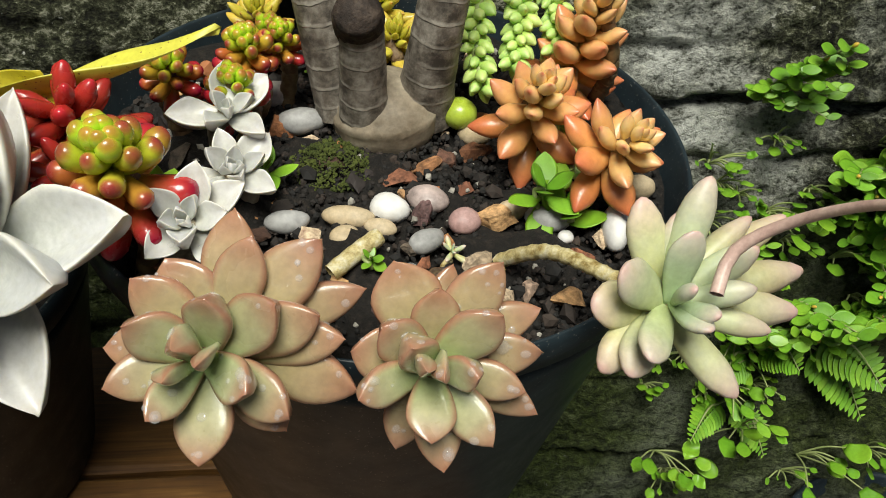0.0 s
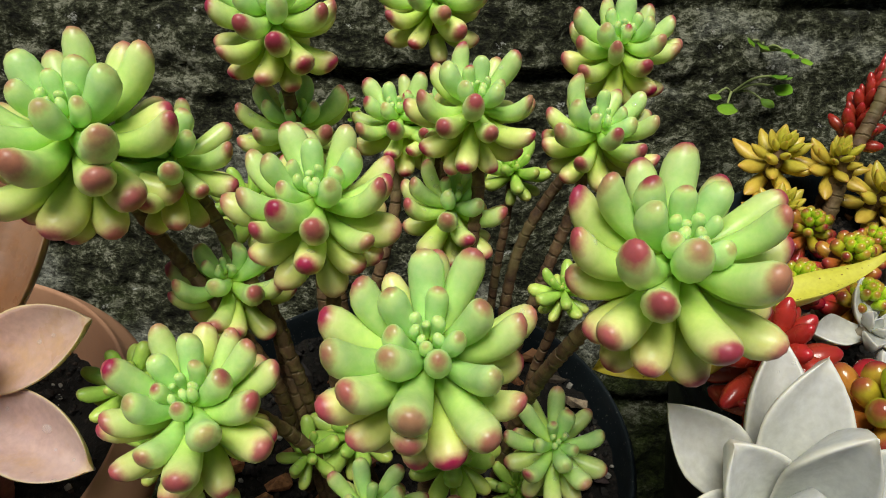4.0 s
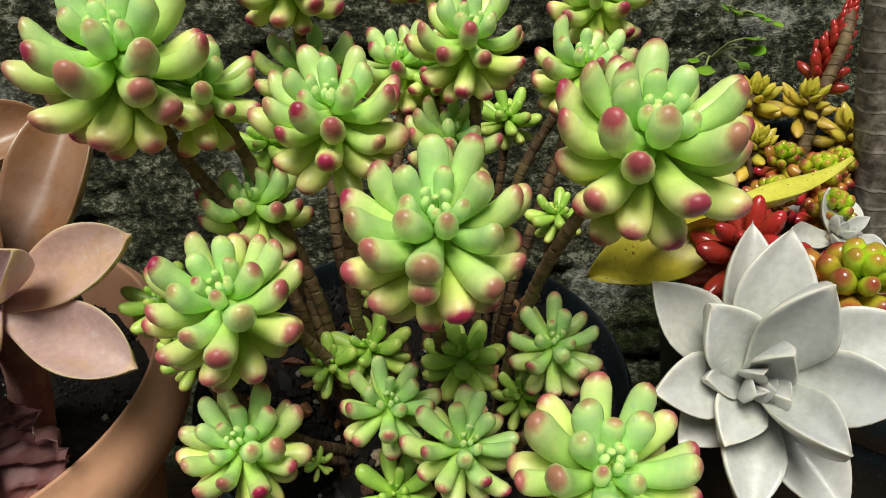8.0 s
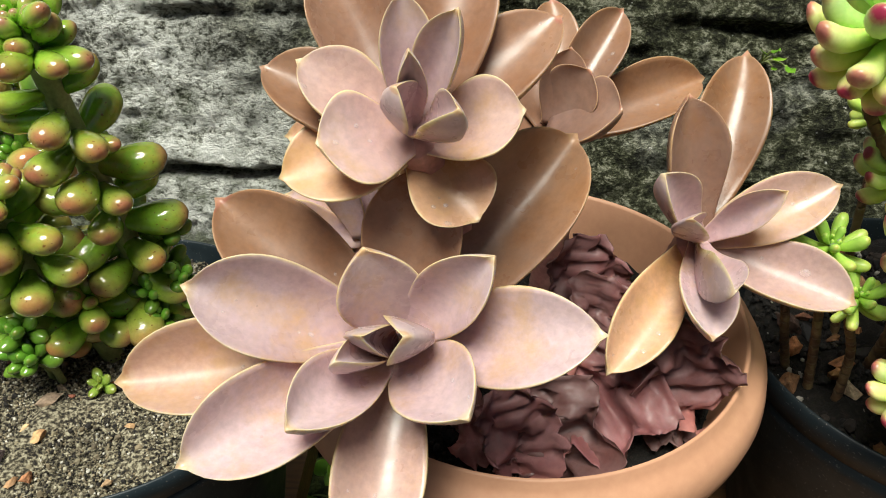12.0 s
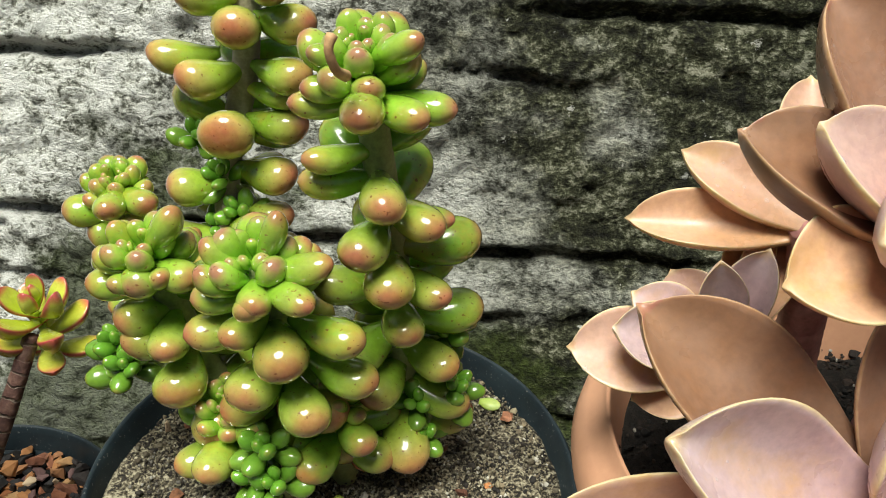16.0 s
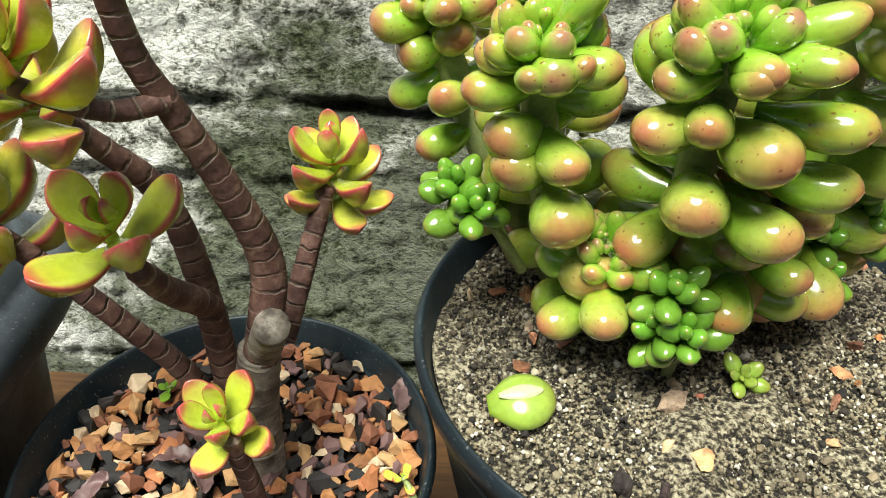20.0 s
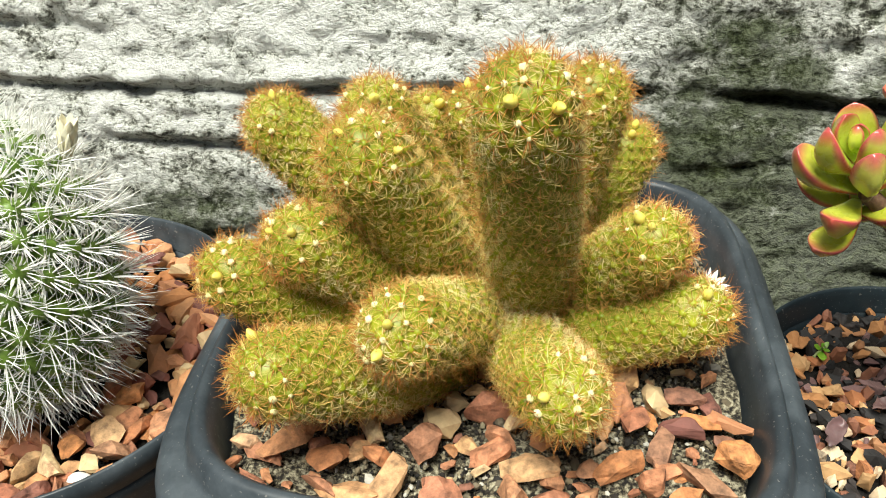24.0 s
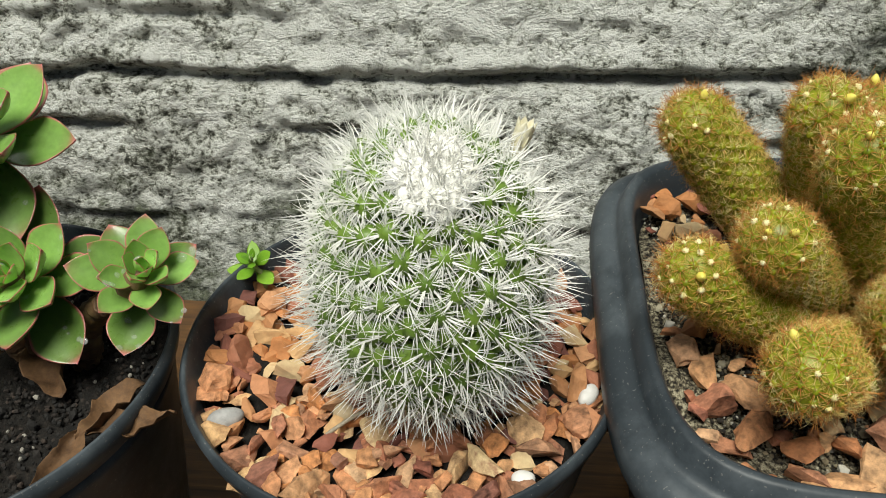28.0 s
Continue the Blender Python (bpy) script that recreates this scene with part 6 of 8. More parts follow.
for c, ax, rows, foot in (((-0.532, 0.026, 0.232), (0, -0.707, 0.707), R2, (-0.51, 0.07, 0.148)), ((-0.428, 0.088, 0.232), (0.1, -0.7, 0.7), R1, (-0.445, 0.105, 0.148)), ((-0.528, 0.050, 0.293), (0.05, -0.62, 0.78), R3, (-0.505, 0.10, 0.148)),
                          ((-0.4837, 0.118, 0.2627), (0.15, -0.5, 0.8), R4, (-0.48, 0.125, 0.148)), ((-0.556, 0.095, 0.222), (-0.2, -0.6, 0.75), R6, (-0.53, 0.11, 0.148)), ((-0.535, 0.11, 0.262), (-0.2, -0.55, 0.8), R7, (-0.515, 0.12, 0.148))):
    A = Vector(ax).normalized()
    st = stem_to("stem", ech, o, foot, Vector(c) - A * 0.006, 0.0085, 0.0072, "stem_pink", rnd, 0.004, 0.015)
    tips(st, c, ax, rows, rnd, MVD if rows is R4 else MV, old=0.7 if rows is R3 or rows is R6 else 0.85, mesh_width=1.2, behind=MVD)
for k, (a, d, up, ln) in enumerate((((-0.47, 0.098, 0.225), (0.004, -0.010, -0.045), (0.3, -1, 0.2), 0.044), ((-0.458, 0.085, 0.215), (-0.012, -0.016, -0.035), (-0.4, -1, 0.2), 0.04), ((-0.478, 0.062, 0.185), (0.004, -0.020, -0.030), (0, -1, 0.3), 0.046),
                                    ((-0.50, 0.05, 0.19), (0.012, -0.012, -0.030), (0.5, -1, 0.3), 0.04), ((-0.432, 0.075, 0.205), (0.010, -0.008, -0.042), (-0.2, -1, 0.2), 0.045), ((-0.435, 0.066, 0.18), (-0.03, -0.006, -0.016), (0, -0.6, 0.8), 0.05),
                                    ((-0.485, 0.055, 0.165), (-0.028, -0.004, -0.010), (0, -0.5, 0.9), 0.034), ((-0.445, 0.06, 0.162), (0.018, 0.004, -0.006), (0, -0.4, 0.9), 0.03))):
    ob = part("withered_leaf", DRY[k % 3], ech, o, leaf_pose(a, Vector(d), Vector(up), ln), "shrivelled pink-brown leaf")
    ob.color = (rnd.random(), rnd.random(), rnd.random(), 1)


# ---- pot 4: glossy plump sedum ----
rnd = random.Random(44)
L["glossy"] = [bean("glossy_leaf", M["glossy"], w, b, 0.66, 0.0, base=0.34, flat=0.88, n=16, rings=14, nose_len=0.012) for w, b in ((0.58, 0.22), (0.54, 0.32), (0.62, 0.16))]
L["glossy_small"] = [bean("small_glossy_leaf", M["glossy_small"], w, 0.2, 0.6, 0.2, base=0.45, flat=0.8, n=9, rings=9) for w in (0.62, 0.7)]
o = (-0.69, 0.105, 0.145)
glo = plant("glossy_sedum", o, "glossy green sedum with plump red-tinged leaves in sandy soil")


# leaves that face the open side: their ends and widths
G_RIGHT = [(-0.6758, 0.0844, 0.3094, 0.0069), (-0.6779, 0.0844, 0.3000, 0.0084), (-0.6819, 0.0862, 0.2952, 0.0085), (-0.6481, 0.0826, 0.3150, 0.0084), (-0.6395, 0.0862, 0.2963, 0.0097),
           (-0.6462, 0.0790, 0.2961, 0.0094), (-0.6604, 0.0700, 0.2983, 0.0104), (-0.6775, 0.0808, 0.2819, 0.0097), (-0.6805, 0.0862, 0.2728, 0.0107), (-0.6543, 0.0700, 0.2744, 0.0124),
           (-0.6418, 0.0790, 0.2652, 0.0110), (-0.6390, 0.0880, 0.2637, 0.0088), (-0.6626, 0.0700, 0.2598, 0.0136), (-0.6393, 0.0808, 0.2421, 0.0121), (-0.6539, 0.0718, 0.2473, 0.0136)]
G_FRONT = [(-0.7071, 0.0670, 0.2442, 0.0102), (-0.6868, 0.0580, 0.2496, 0.0103), (-0.6725, 0.0598, 0.2504, 0.0094), (-0.6689, 0.0688, 0.2584, 0.0103), (-0.6830, 0.0724, 0.2701, 0.0086),
           (-0.7040, 0.0706, 0.2605, 0.0090), (-0.7097, 0.0652, 0.2327, 0.0121), (-0.6969, 0.0616, 0.2355, 0.0117), (-0.6801, 0.0580, 0.2296, 0.0145), (-0.6608, 0.0670, 0.2342, 0.0125),
           (-0.6750, 0.0814, 0.2542, 0.0092), (-0.6957, 0.0616, 0.2139, 0.0157), (-0.6737, 0.0598, 0.2087, 0.0149), (-0.6581, 0.0706, 0.2171, 0.0133)]
G_LEFT = [(-0.7485, 0.0848, 0.2332, 0.0112), (-0.7271, 0.0740, 0.2408, 0.0106), (-0.7180, 0.0866, 0.2604, 0.0097), (-0.7129, 0.0812, 0.2406, 0.0106), (-0.7460, 0.0884, 0.2412, 0.0100),
          (-0.7405, 0.0830, 0.2204, 0.0142), (-0.7383, 0.0812, 0.2131, 0.0151), (-0.7220, 0.0740, 0.2179, 0.0135), (-0.7222, 0.0740, 0.2006, 0.0167), (-0.7112, 0.0776, 0.1818, 0.0168)]
G_SIDE = [(-0.7762, 0.1228, 0.2352, 0.0118), (-0.7546, 0.1120, 0.2426, 0.0113), (-0.7431, 0.1210, 0.2414, 0.0106), (-0.7690, 0.1228, 0.2269, 0.0118), (-0.7517, 0.1192, 0.2324, 0.0113)]
G_BACK = [(-0.7415, 0.1576, 0.3035, 0.0163), (-0.7536, 0.1576, 0.2816, 0.0146), (-0.7410, 0.1504, 0.2759, 0.0176), (-0.7184, 0.1468, 0.2945, 0.0151), (-0.6946, 0.1576, 0.2947, 0.0146),
          (-0.7024, 0.1486, 0.3076, 0.0118), (-0.6965, 0.1540, 0.2777, 0.0151), (-0.6996, 0.1594, 0.2694, 0.0125), (-0.7266, 0.1450, 0.2569, 0.0202), (-0.6994, 0.1594, 0.2573, 0.0155),
          (-0.7536, 0.1558, 0.2303, 0.0160), (-0.7045, 0.1576, 0.2375, 0.0159), (-0.7068, 0.1594, 0.2196, 0.0132)]


def leafy_column(parent, origin, pts, leaf, count, top_r, meshes, rnd, top_axis, old=0.9, stem_mat="stem_green", droop=-14, ends=()):
    """An upright stem clothed in plump leaves, ending in a knot of young ones."""
    st = part("stem", tube("stem", pts, [0.005] * (len(pts) - 1) + [0.004], M[stem_mat], 9), parent, origin)
    P = [Vector(p) for p in pts]
    lowest = min(e[2] for e in ends) if ends else 9.0
    for k in range(count):
        q = k / count * (len(P) - 1.0001)
        i = int(q)
        c = P[i].lerp(P[i + 1], q - i)
        ax = (P[i + 1] - P[i]).normalized()
        X, Y, Z = frame_of(ax, k * 2.39996 + rnd.uniform(-0.2, 0.2))
        if X.y < 0.25 and c.z > lowest - 0.006:
            continue
        if c.z < (0.168 if X.y < 0.3 else 0.160):
            continue
        e = radians(droop + 30 * k / count + rnd.uniform(-16, 16))
        d = X * math.cos(e) + Z * math.sin(e)
        ob = part("leaf", meshes[rnd.randrange(len(meshes))], st, (0, 0, 0), leaf_pose(c, d, Z, leaf * rnd.uniform(0.88, 1.1) * min(1.0, 2.4 - 1.9 * k / count), 1, 1, rnd.uniform(-0.2, 0.2)))
        ob.color = (min(1, max(0, old * (1 - 0.75 * k / count) + rnd.uniform(-0.2, 0.2))), rnd.random(), rnd.random(), 1)
    for x, y, z, w in ends:
        i = min(len(P) - 2, max(0, sum(p.z < z - 0.001 for p in P) - 1))
        f = min(1.0, (z - 0.001 - P[i].z) / (P[i + 1].z - P[i].z))
        c = P[i].lerp(P[i + 1], f)
        d = Vector((x, y, z)) - c
        if d.length > 0.0245:
            c = c + d * (1 - 0.0245 / d.length)
            d = Vector((x, y, z)) - c
        n = d.length * 1.03
        ob = part("leaf", meshes[rnd.randrange(len(meshes))], st, (0, 0, 0), leaf_pose(c, d, Vector((0, 0, 1)), n, w / 0.56 / n, w / 0.56 / n, rnd.uniform(-0.2, 0.2)))
        ob.color = (min(1, max(0, old * (1.0 - 0.45 * (z - P[0].z) / (P[-1].z - P[0].z)) + rnd.uniform(-0.2, 0.15))), rnd.random(), rnd.random(), 1)
    # the growing end: an outer ring that leans out, a middle ring and a knot of small bright leaves
    X, Y, Z = frame_of(top_axis, rnd.uniform(0, 6.28))
    for n, e, ln, age, down, turn in ((6, 38, 0.92, 0.36, 0.36, 0.0), (5, 60, 0.80, 0.16, 0.20, 0.5), (4, 68, 0.54, 0.0, 0.02, 0.2), (3, 78, 0.34, 0.0, -0.08, 0.4), (2, 86, 0.22, 0.0, -0.14, 0.0)):
        for k in range(n):
            a = 6.2832 * k / n + turn + rnd.uniform(-0.2, 0.2)
            out = X * math.cos(a) + Y * math.sin(a)
            ee = radians(e + rnd.uniform(-7, 7))
            d = out * math.cos(ee) + Z * math.sin(ee)
            ob = part("leaf", meshes[rnd.randrange(len(meshes))], st, (0, 0, 0), leaf_pose(P[-1] + out * top_r * 0.14 - Z * top_r * down, d, Z - d * Z.dot(d), top_r * ln * rnd.uniform(0.92, 1.08), 1.0, 0.95, rnd.uniform(-0.2, 0.2)))
            ob.color = (min(1, max(0, age + rnd.uniform(-0.1, 0.1))), rnd.random(), rnd.random(), 1)
    return st


AX = (0, -0.30, 0.95)
leafy_column(glo, o, [(-0.662, 0.108, 0.142), (-0.655, 0.104, 0.20), (-0.658, 0.098, 0.25), (-0.664, 0.093, 0.306)], 0.0262, 44, 0.0180, L["glossy"], rnd, AX, ends=G_RIGHT)
leafy_column(glo, o, [(-0.71, 0.135, 0.142), (-0.728, 0.150, 0.195), (-0.733, 0.165, 0.232), (-0.722, 0.168, 0.278), (-0.718, 0.17, 0.33)], 0.0273, 48, 0.0185, L["glossy"], rnd, AX, 1.15, "stem_pale", ends=G_BACK)
leafy_column(glo, o, [(-0.705, 0.105, 0.142), (-0.725, 0.105, 0.19), (-0.730, 0.098, 0.222), (-0.730, 0.088, 0.244)], 0.0245, 40, 0.0165, L["glossy"], rnd, AX, ends=G_LEFT)
leafy_column(glo, o, [(-0.69, 0.105, 0.142), (-0.690, 0.094, 0.19), (-0.691, 0.084, 0.225), (-0.691, 0.074, 0.252)], 0.0262, 48, 0.0185, L["glossy"], rnd, AX, ends=G_FRONT)
leafy_column(glo, o, [(-0.715, 0.12, 0.142), (-0.742, 0.125, 0.19), (-0.756, 0.131, 0.222), (-0.760, 0.132, 0.242)], 0.0205, 26, 0.0150, L["glossy"], rnd, AX, ends=G_SIDE)
leafy_column(glo, o, [(-0.675, 0.10, 0.142), (-0.675, 0.092, 0.17), (-0.673, 0.088, 0.195)], 0.0245, 22, 0.0140, L["glossy"], rnd, AX)
leafy_column(glo, o, [(-0.70, 0.10, 0.142), (-0.709, 0.090, 0.168), (-0.710, 0.085, 0.188)], 0.0235, 20, 0.0140, L["glossy"], rnd, AX)
for c in ((-0.743, 0.166, 0.248), (-0.734, 0.160, 0.235), (-0.727, 0.155, 0.222), (-0.736, 0.158, 0.214), (-0.718, 0.15, 0.212), (-0.644, 0.105, 0.199), (-0.640, 0.108, 0.212), (-0.637, 0.104, 0.190), (-0.650, 0.100, 0.186), (-0.648, 0.098, 0.174), (-0.694, 0.072, 0.186), (-0.690, 0.068, 0.175), (-0.697, 0.070, 0.174), (-0.752, 0.097, 0.200), (-0.746, 0.092, 0.196)):
    st = stem_to("stem", glo, o, (c[0] * 0.75 - 0.69 * 0.25, c[1] + 0.012, max(0.143, c[2] - 0.03)), c, 0.0018, 0.0015, "stem_green", rnd, 0.002, 0)
    head(st, (0, 0, 0), c, (rnd.uniform(-0.4, 0.4), -0.5, 0.8), 0.0125, 9, L["glossy_small"], rnd, low=5, high=75, inner=0.6, depth=0.5)
part("stalk_stub", tube("stalk_stub", [(-0.6638, 0.072, 0.3085), (-0.6640, 0.064, 0.3125), (-0.6650, 0.062, 0.3175), (-0.6643, 0.063, 0.3205)], [0.0015, 0.0011, 0.0011, 0.0014], M["stalk_tan"], 8), glo, o, label="dry tan flower stalk stub")
# a leaf, a sprout and a fragment lying on the sand
lf = new("fallen_plump_leaf", bean("fallen_leaf", M["split_leaf"], 0.92, 0.1, 0.48, 0.0, base=0.35, flat=0.55, n=14))
lf.matrix_basis = leaf_pose((-0.7405, 0.062, 0.1505), vec(0.02, 0.004, 0.001), vec(0, -0.2, 1), 0.019)
lf.color = (0.5, 0.1, 0.5, 1)
part("pale_scar", bean("pale_scar", M["pale_flesh"], 0.42, 0.0, 0.5, 0.3, base=0.3, flat=0.45, n=10, rings=9), lf, (0, 0, 0), Matrix.Translation((0.02, 0.20, 0.16)) @ Matrix.Scale(0.66, 4), "pale green split down the middle")
tagged(lf, "fallen pale green plump leaf on sandy soil", "leaf")
fr = new("leaf_fragment", bean("fragment", M["donkey"], 0.7, 0.1, 0.5, 0.1, flat=0.5))
fr.matrix_basis = leaf_pose((-0.629, 0.143, 0.149), vec(1, -0.2, 0), vec(0, -0.2, 1), 0.009)
tagged(fr, "pale green leaf fragment on sandy soil", "leaf")
rosette("sprout", "tiny olive-green sprout in sandy soil", (-0.671, 0.076, 0.146), (-0.670, 0.073, 0.156), (0, -0.5, 0.8), 0.008, 9, [bean("sprout_leaf", M["split_leaf"], 0.7, 0.2, 0.55, 0.1, flat=0.5, n=8, rings=8)], "stem_green", 401, "sprout", r_stem=0.0008, low=10, high=60, depth=0.4)
chips(P4, 0.075, 0.147, 26, 0.003, 0.008, CHIPS, "small clay crumb on sandy soil", "clay crumbs in the sandy pot", 81, name="clay_crumb")
chips(P4, 0.075, 0.147, 22, 0.003, 0.008, BARKS, "small dark crumb on sandy soil", "dark crumbs in the sandy pot", 82, name="soil_crumb")

# ---- pot 5: jade plant ----
rnd = random.Random(55)
o = (-0.815, 0.078, 0.098)
jade = plant("jade_plant", o, "jade plant with red-edged green leaves on ringed brown stems", "jade plant")
JL = [blade("jade_leaf", M["jade"], w, 0.26, 0.16, b, 0.64, 0.30, 0.32, 0.6, seed=k, nu=14, nv=9) for k, (w, b) in enumerate(((0.50, 0.36), (0.55, 0.46), (0.47, 0.42)))]
stems = {
    "a": ([(-0.8125, 0.074, 0.092), (-0.8117, 0.075, 0.133), (-0.803, 0.071, 0.166), (-0.8004, 0.075, 0.188), (-0.8060, 0.071, 0.214), (-0.8125, 0.067, 0.235), (-0.8175, 0.063, 0.255), (-0.818, 0.058, 0.30)], [0.0062, 0.0056, 0.0052, 0.0048, 0.0040, 0.0034, 0.003, 0.0026], "stem_red"),
    "b": ([(-0.824, 0.085, 0.092), (-0.824, 0.085, 0.160), (-0.829, 0.085, 0.1986), (-0.8400, 0.080, 0.2180), (-0.857, 0.074, 0.238)], [0.0052, 0.0044, 0.0038, 0.0032, 0.0027], "stem_red"),
    "c": ([(-0.825, 0.082, 0.092), (-0.832, 0.08, 0.134), (-0.8456, 0.075, 0.1627), (-0.8622, 0.07, 0.19), (-0.874, 0.069, 0.202)], [0.0042, 0.0037, 0.0033, 0.003, 0.0026], "stem_red"),
    "d": ([(-0.803, 0.085, 0.15), (-0.797, 0.098, 0.170), (-0.791, 0.109, 0.190)], [0.0035, 0.0033, 0.0028], "stem_red"),
    "e": ([(-0.806, 0.052, 0.094), (-0.807, 0.049, 0.128), (-0.808, 0.046, 0.150)], [0.0034, 0.0031, 0.0026], "stem_red"),
    "f": ([(-0.824, 0.083, 0.165), (-0.826, 0.068, 0.182), (-0.828, 0.060, 0.195)], [0.0044, 0.0038, 0.003], "stem_red"),
    "g": ([(-0.8125, 0.0655, 0.238), (-0.822, 0.056, 0.240), (-0.8335, 0.046, 0.250)], [0.0026, 0.0023, 0.0021], "stem_red"),
}
made = {k: part("stem", tube("stem", p, r, M[mt], 16, 0.022, 0.0058, 5), jade, o) for k, (p, r, mt) in stems.items()}
part("pruned_stub", tube("pruned_stub", [(-0.804, 0.071, 0.160), (-0.799, 0.064, 0.172), (-0.7955, 0.058, 0.180)], [0.0052, 0.0049, 0.0047], M["bark_grey"], 12), jade, o, label="pale cut branch stub")
part("stem", tube("stem", [(-0.8135, 0.073, 0.092), (-0.812, 0.075, 0.128), (-0.806, 0.072, 0.158)], [0.0078, 0.0070, 0.0060], M["bark_grey"], 14, 0.03, 0.006, 6), jade, o, label="pale grey ringed lower trunk")
def crossed_pairs(parent, at, axis, radius, levels, rnd, spin, gap=0.20, lean=0.0):
    """A jade head: opposite leaves, each pair turned a quarter from the last, the upper ones upright, the lower ones spread."""
    X, Y, Z = frame_of(axis, spin)
    for j in range(levels):
        e0 = (84, 70, 58, 47, 36, 25, 15, 6, 0)[j]
        ln = (0.40, 0.66, 0.86, 0.96, 1.0, 1.0, 0.96, 0.92, 0.86)[j]
        for k in range(2):
            a = j * 1.30 + k * 3.14159 + rnd.uniform(-0.25, 0.25)
            e = radians(e0 - lean * min(1.0, (j + 0.5) / 2) + rnd.uniform(-9, 9))
            out = X * math.cos(a) + Y * math.sin(a)
            d = out * math.cos(e) + Z * math.sin(e)
            up = Z * math.cos(e) - out * math.sin(e)
            p = Vector(at) - Z * radius * (0.38 + gap * j)
            ob = part("leaf", JL[rnd.randrange(3)], parent, (0, 0, 0), leaf_pose(p, d, up, radius * ln * rnd.uniform(0.92, 1.06), rnd.uniform(0.94, 1.06), 1.0, radians(rnd.uniform(-12, 12))))
            ob.color = (min(1, max(0, 0.15 * j + rnd.uniform(-0.1, 0.1))), rnd.random(), rnd.random(), 1)


for k, at, ax, r, n, spin, lean in (("d", (-0.7885, 0.112, 0.2095), (0.05, -0.1, 0.97), 0.0190, 8, 0.5, 6), ("c", (-0.883, 0.067, 0.224), (-0.30, -0.2, 0.9), 0.0240, 8, 0.9, -8), ("f", (-0.829, 0.054, 0.219), (0.15, -0.35, 0.88), 0.0235, 4, 0.05, 14),
                                    ("e", (-0.811, 0.045, 0.162), (0.0, -0.40, 0.85), 0.0185, 5, 0.6, 8), ("b", (-0.861, 0.070, 0.262), (-0.15, -0.2, 0.93), 0.0215, 8, 0.3, -6), ("g", (-0.831, 0.043, 0.271), (0.1, -0.2, 0.93), 0.0220, 7, 0.8, -6), ("a", (-0.818, 0.055, 0.315), (0, -0.4, 0.9), 0.022, 6, 0.2, 0)):
    crossed_pairs(made[k], at, ax, r, n, rnd, spin, lean=lean, gap=0.17)

# shrivelled leaves, a sprout and a seedling among the bark chips
DRIED = [blade("dried_leaf", M["dry_purple"], 0.5, 0.08, 0.5, 0.3, 0.5, 0.5, 0.8, wave=1.0, seed=60 + k, crumple=0.35, nu=16, nv=8) for k in range(3)]
for k, (x, y, a) in enumerate(((-0.834, 0.073, 200), (-0.826, 0.058, 120), (-0.866, 0.050, 60), (-0.847, 0.043, 10), (-0.770, 0.095, 100))):
    dl = new("shrivelled_leaf", DRIED[k % 3])
    dl.matrix_basis = leaf_pose(Vector((x, y, 0.1095)), Vector((math.cos(radians(a)), math.sin(radians(a)), 0.1)), Vector((0, -0.2, 1)), 0.014, 1, 1, rnd.uniform(-0.5, 0.5))
    dl.color = (rnd.random(), rnd.random(), rnd.random(), 1)
    tagged(dl, "shrivelled purple-brown leaf on bark chips", "leaf", "shrivelled leaves in the jade pot")
rosette("sprout", "tiny yellow-green sprout among bark chips", (-0.7663, 0.0683, 0.102), (-0.7663, 0.067, 0.112), (0, -0.3, 0.9), 0.007, 6, JL, "stem_green", 402, "sprout", r_stem=0.001, low=10, high=60, depth=0.5)
rosette("weed", "tiny green seedling among dark bark chips", (-0.8553, 0.1018, 0.102), (-0.8553, 0.1010, 0.110), (0, -0.3, 0.9), 0.005, 6, L["weed"], "stem_green", 403, "weed", "small weeds", 0.0005, low=10, high=50, depth=0.5)


# ---- spines ----
def spine_mesh(name, areoles, rnd, radial, length, central, clen, mat, rise=0.35, thick=0.00022, curl=0.0, wild=0.0):
    """Stars of thin three-sided spines: areoles is a list of (place, normal, scale)."""
    V, Fc = [], []
    for p, n, s in areoles:
        X, Y, Z = frame_of(n, rnd.uniform(0, 6.28))
        spokes = [(radians(360 * k / radial + rnd.uniform(-9, 9) * (1 + 3 * wild)), radians(rise * 60 + rnd.uniform(-12, 14) * (1 + 2 * wild)), length * (1 + wild * rnd.uniform(-0.6, 0.5))) for k in range(radial)]
        spokes += [(rnd.uniform(0, 6.28), radians(rnd.uniform(45, 85)), clen) for _ in range(central)]
        for a, e, ln in spokes:
            out = X * math.cos(a) + Y * math.sin(a)
            d = out * math.cos(e) + Z * math.sin(e)
            ln = ln * s * rnd.uniform(0.75, 1.15)
            w1 = d.orthogonal().normalized() * thick
            w2 = d.cross(w1).normalized() * thick
            b = len(V)
            mid = p + d * ln * 0.55 + Z * curl * ln + Vector((rnd.gauss(0, 1), rnd.gauss(0, 1), rnd.gauss(0, 1))) * ln * 0.06 * wild
            V += [p + w1, p - w1 * 0.5 + w2 * 0.87, p - w1 * 0.5 - w2 * 0.87, mid + w1 * 0.7, mid - w1 * 0.35 + w2 * 0.6, mid - w1 * 0.35 - w2 * 0.6, p + d * ln]
            Fc += [(b, b + 1, b + 4, b + 3), (b + 1, b + 2, b + 5, b + 4), (b + 2, b, b + 3, b + 5), (b + 3, b + 4, b + 6), (b + 4, b + 5, b + 6), (b + 5, b + 3, b + 6)]
    return mesh_from(name, V, Fc, M[mat], smooth=False)


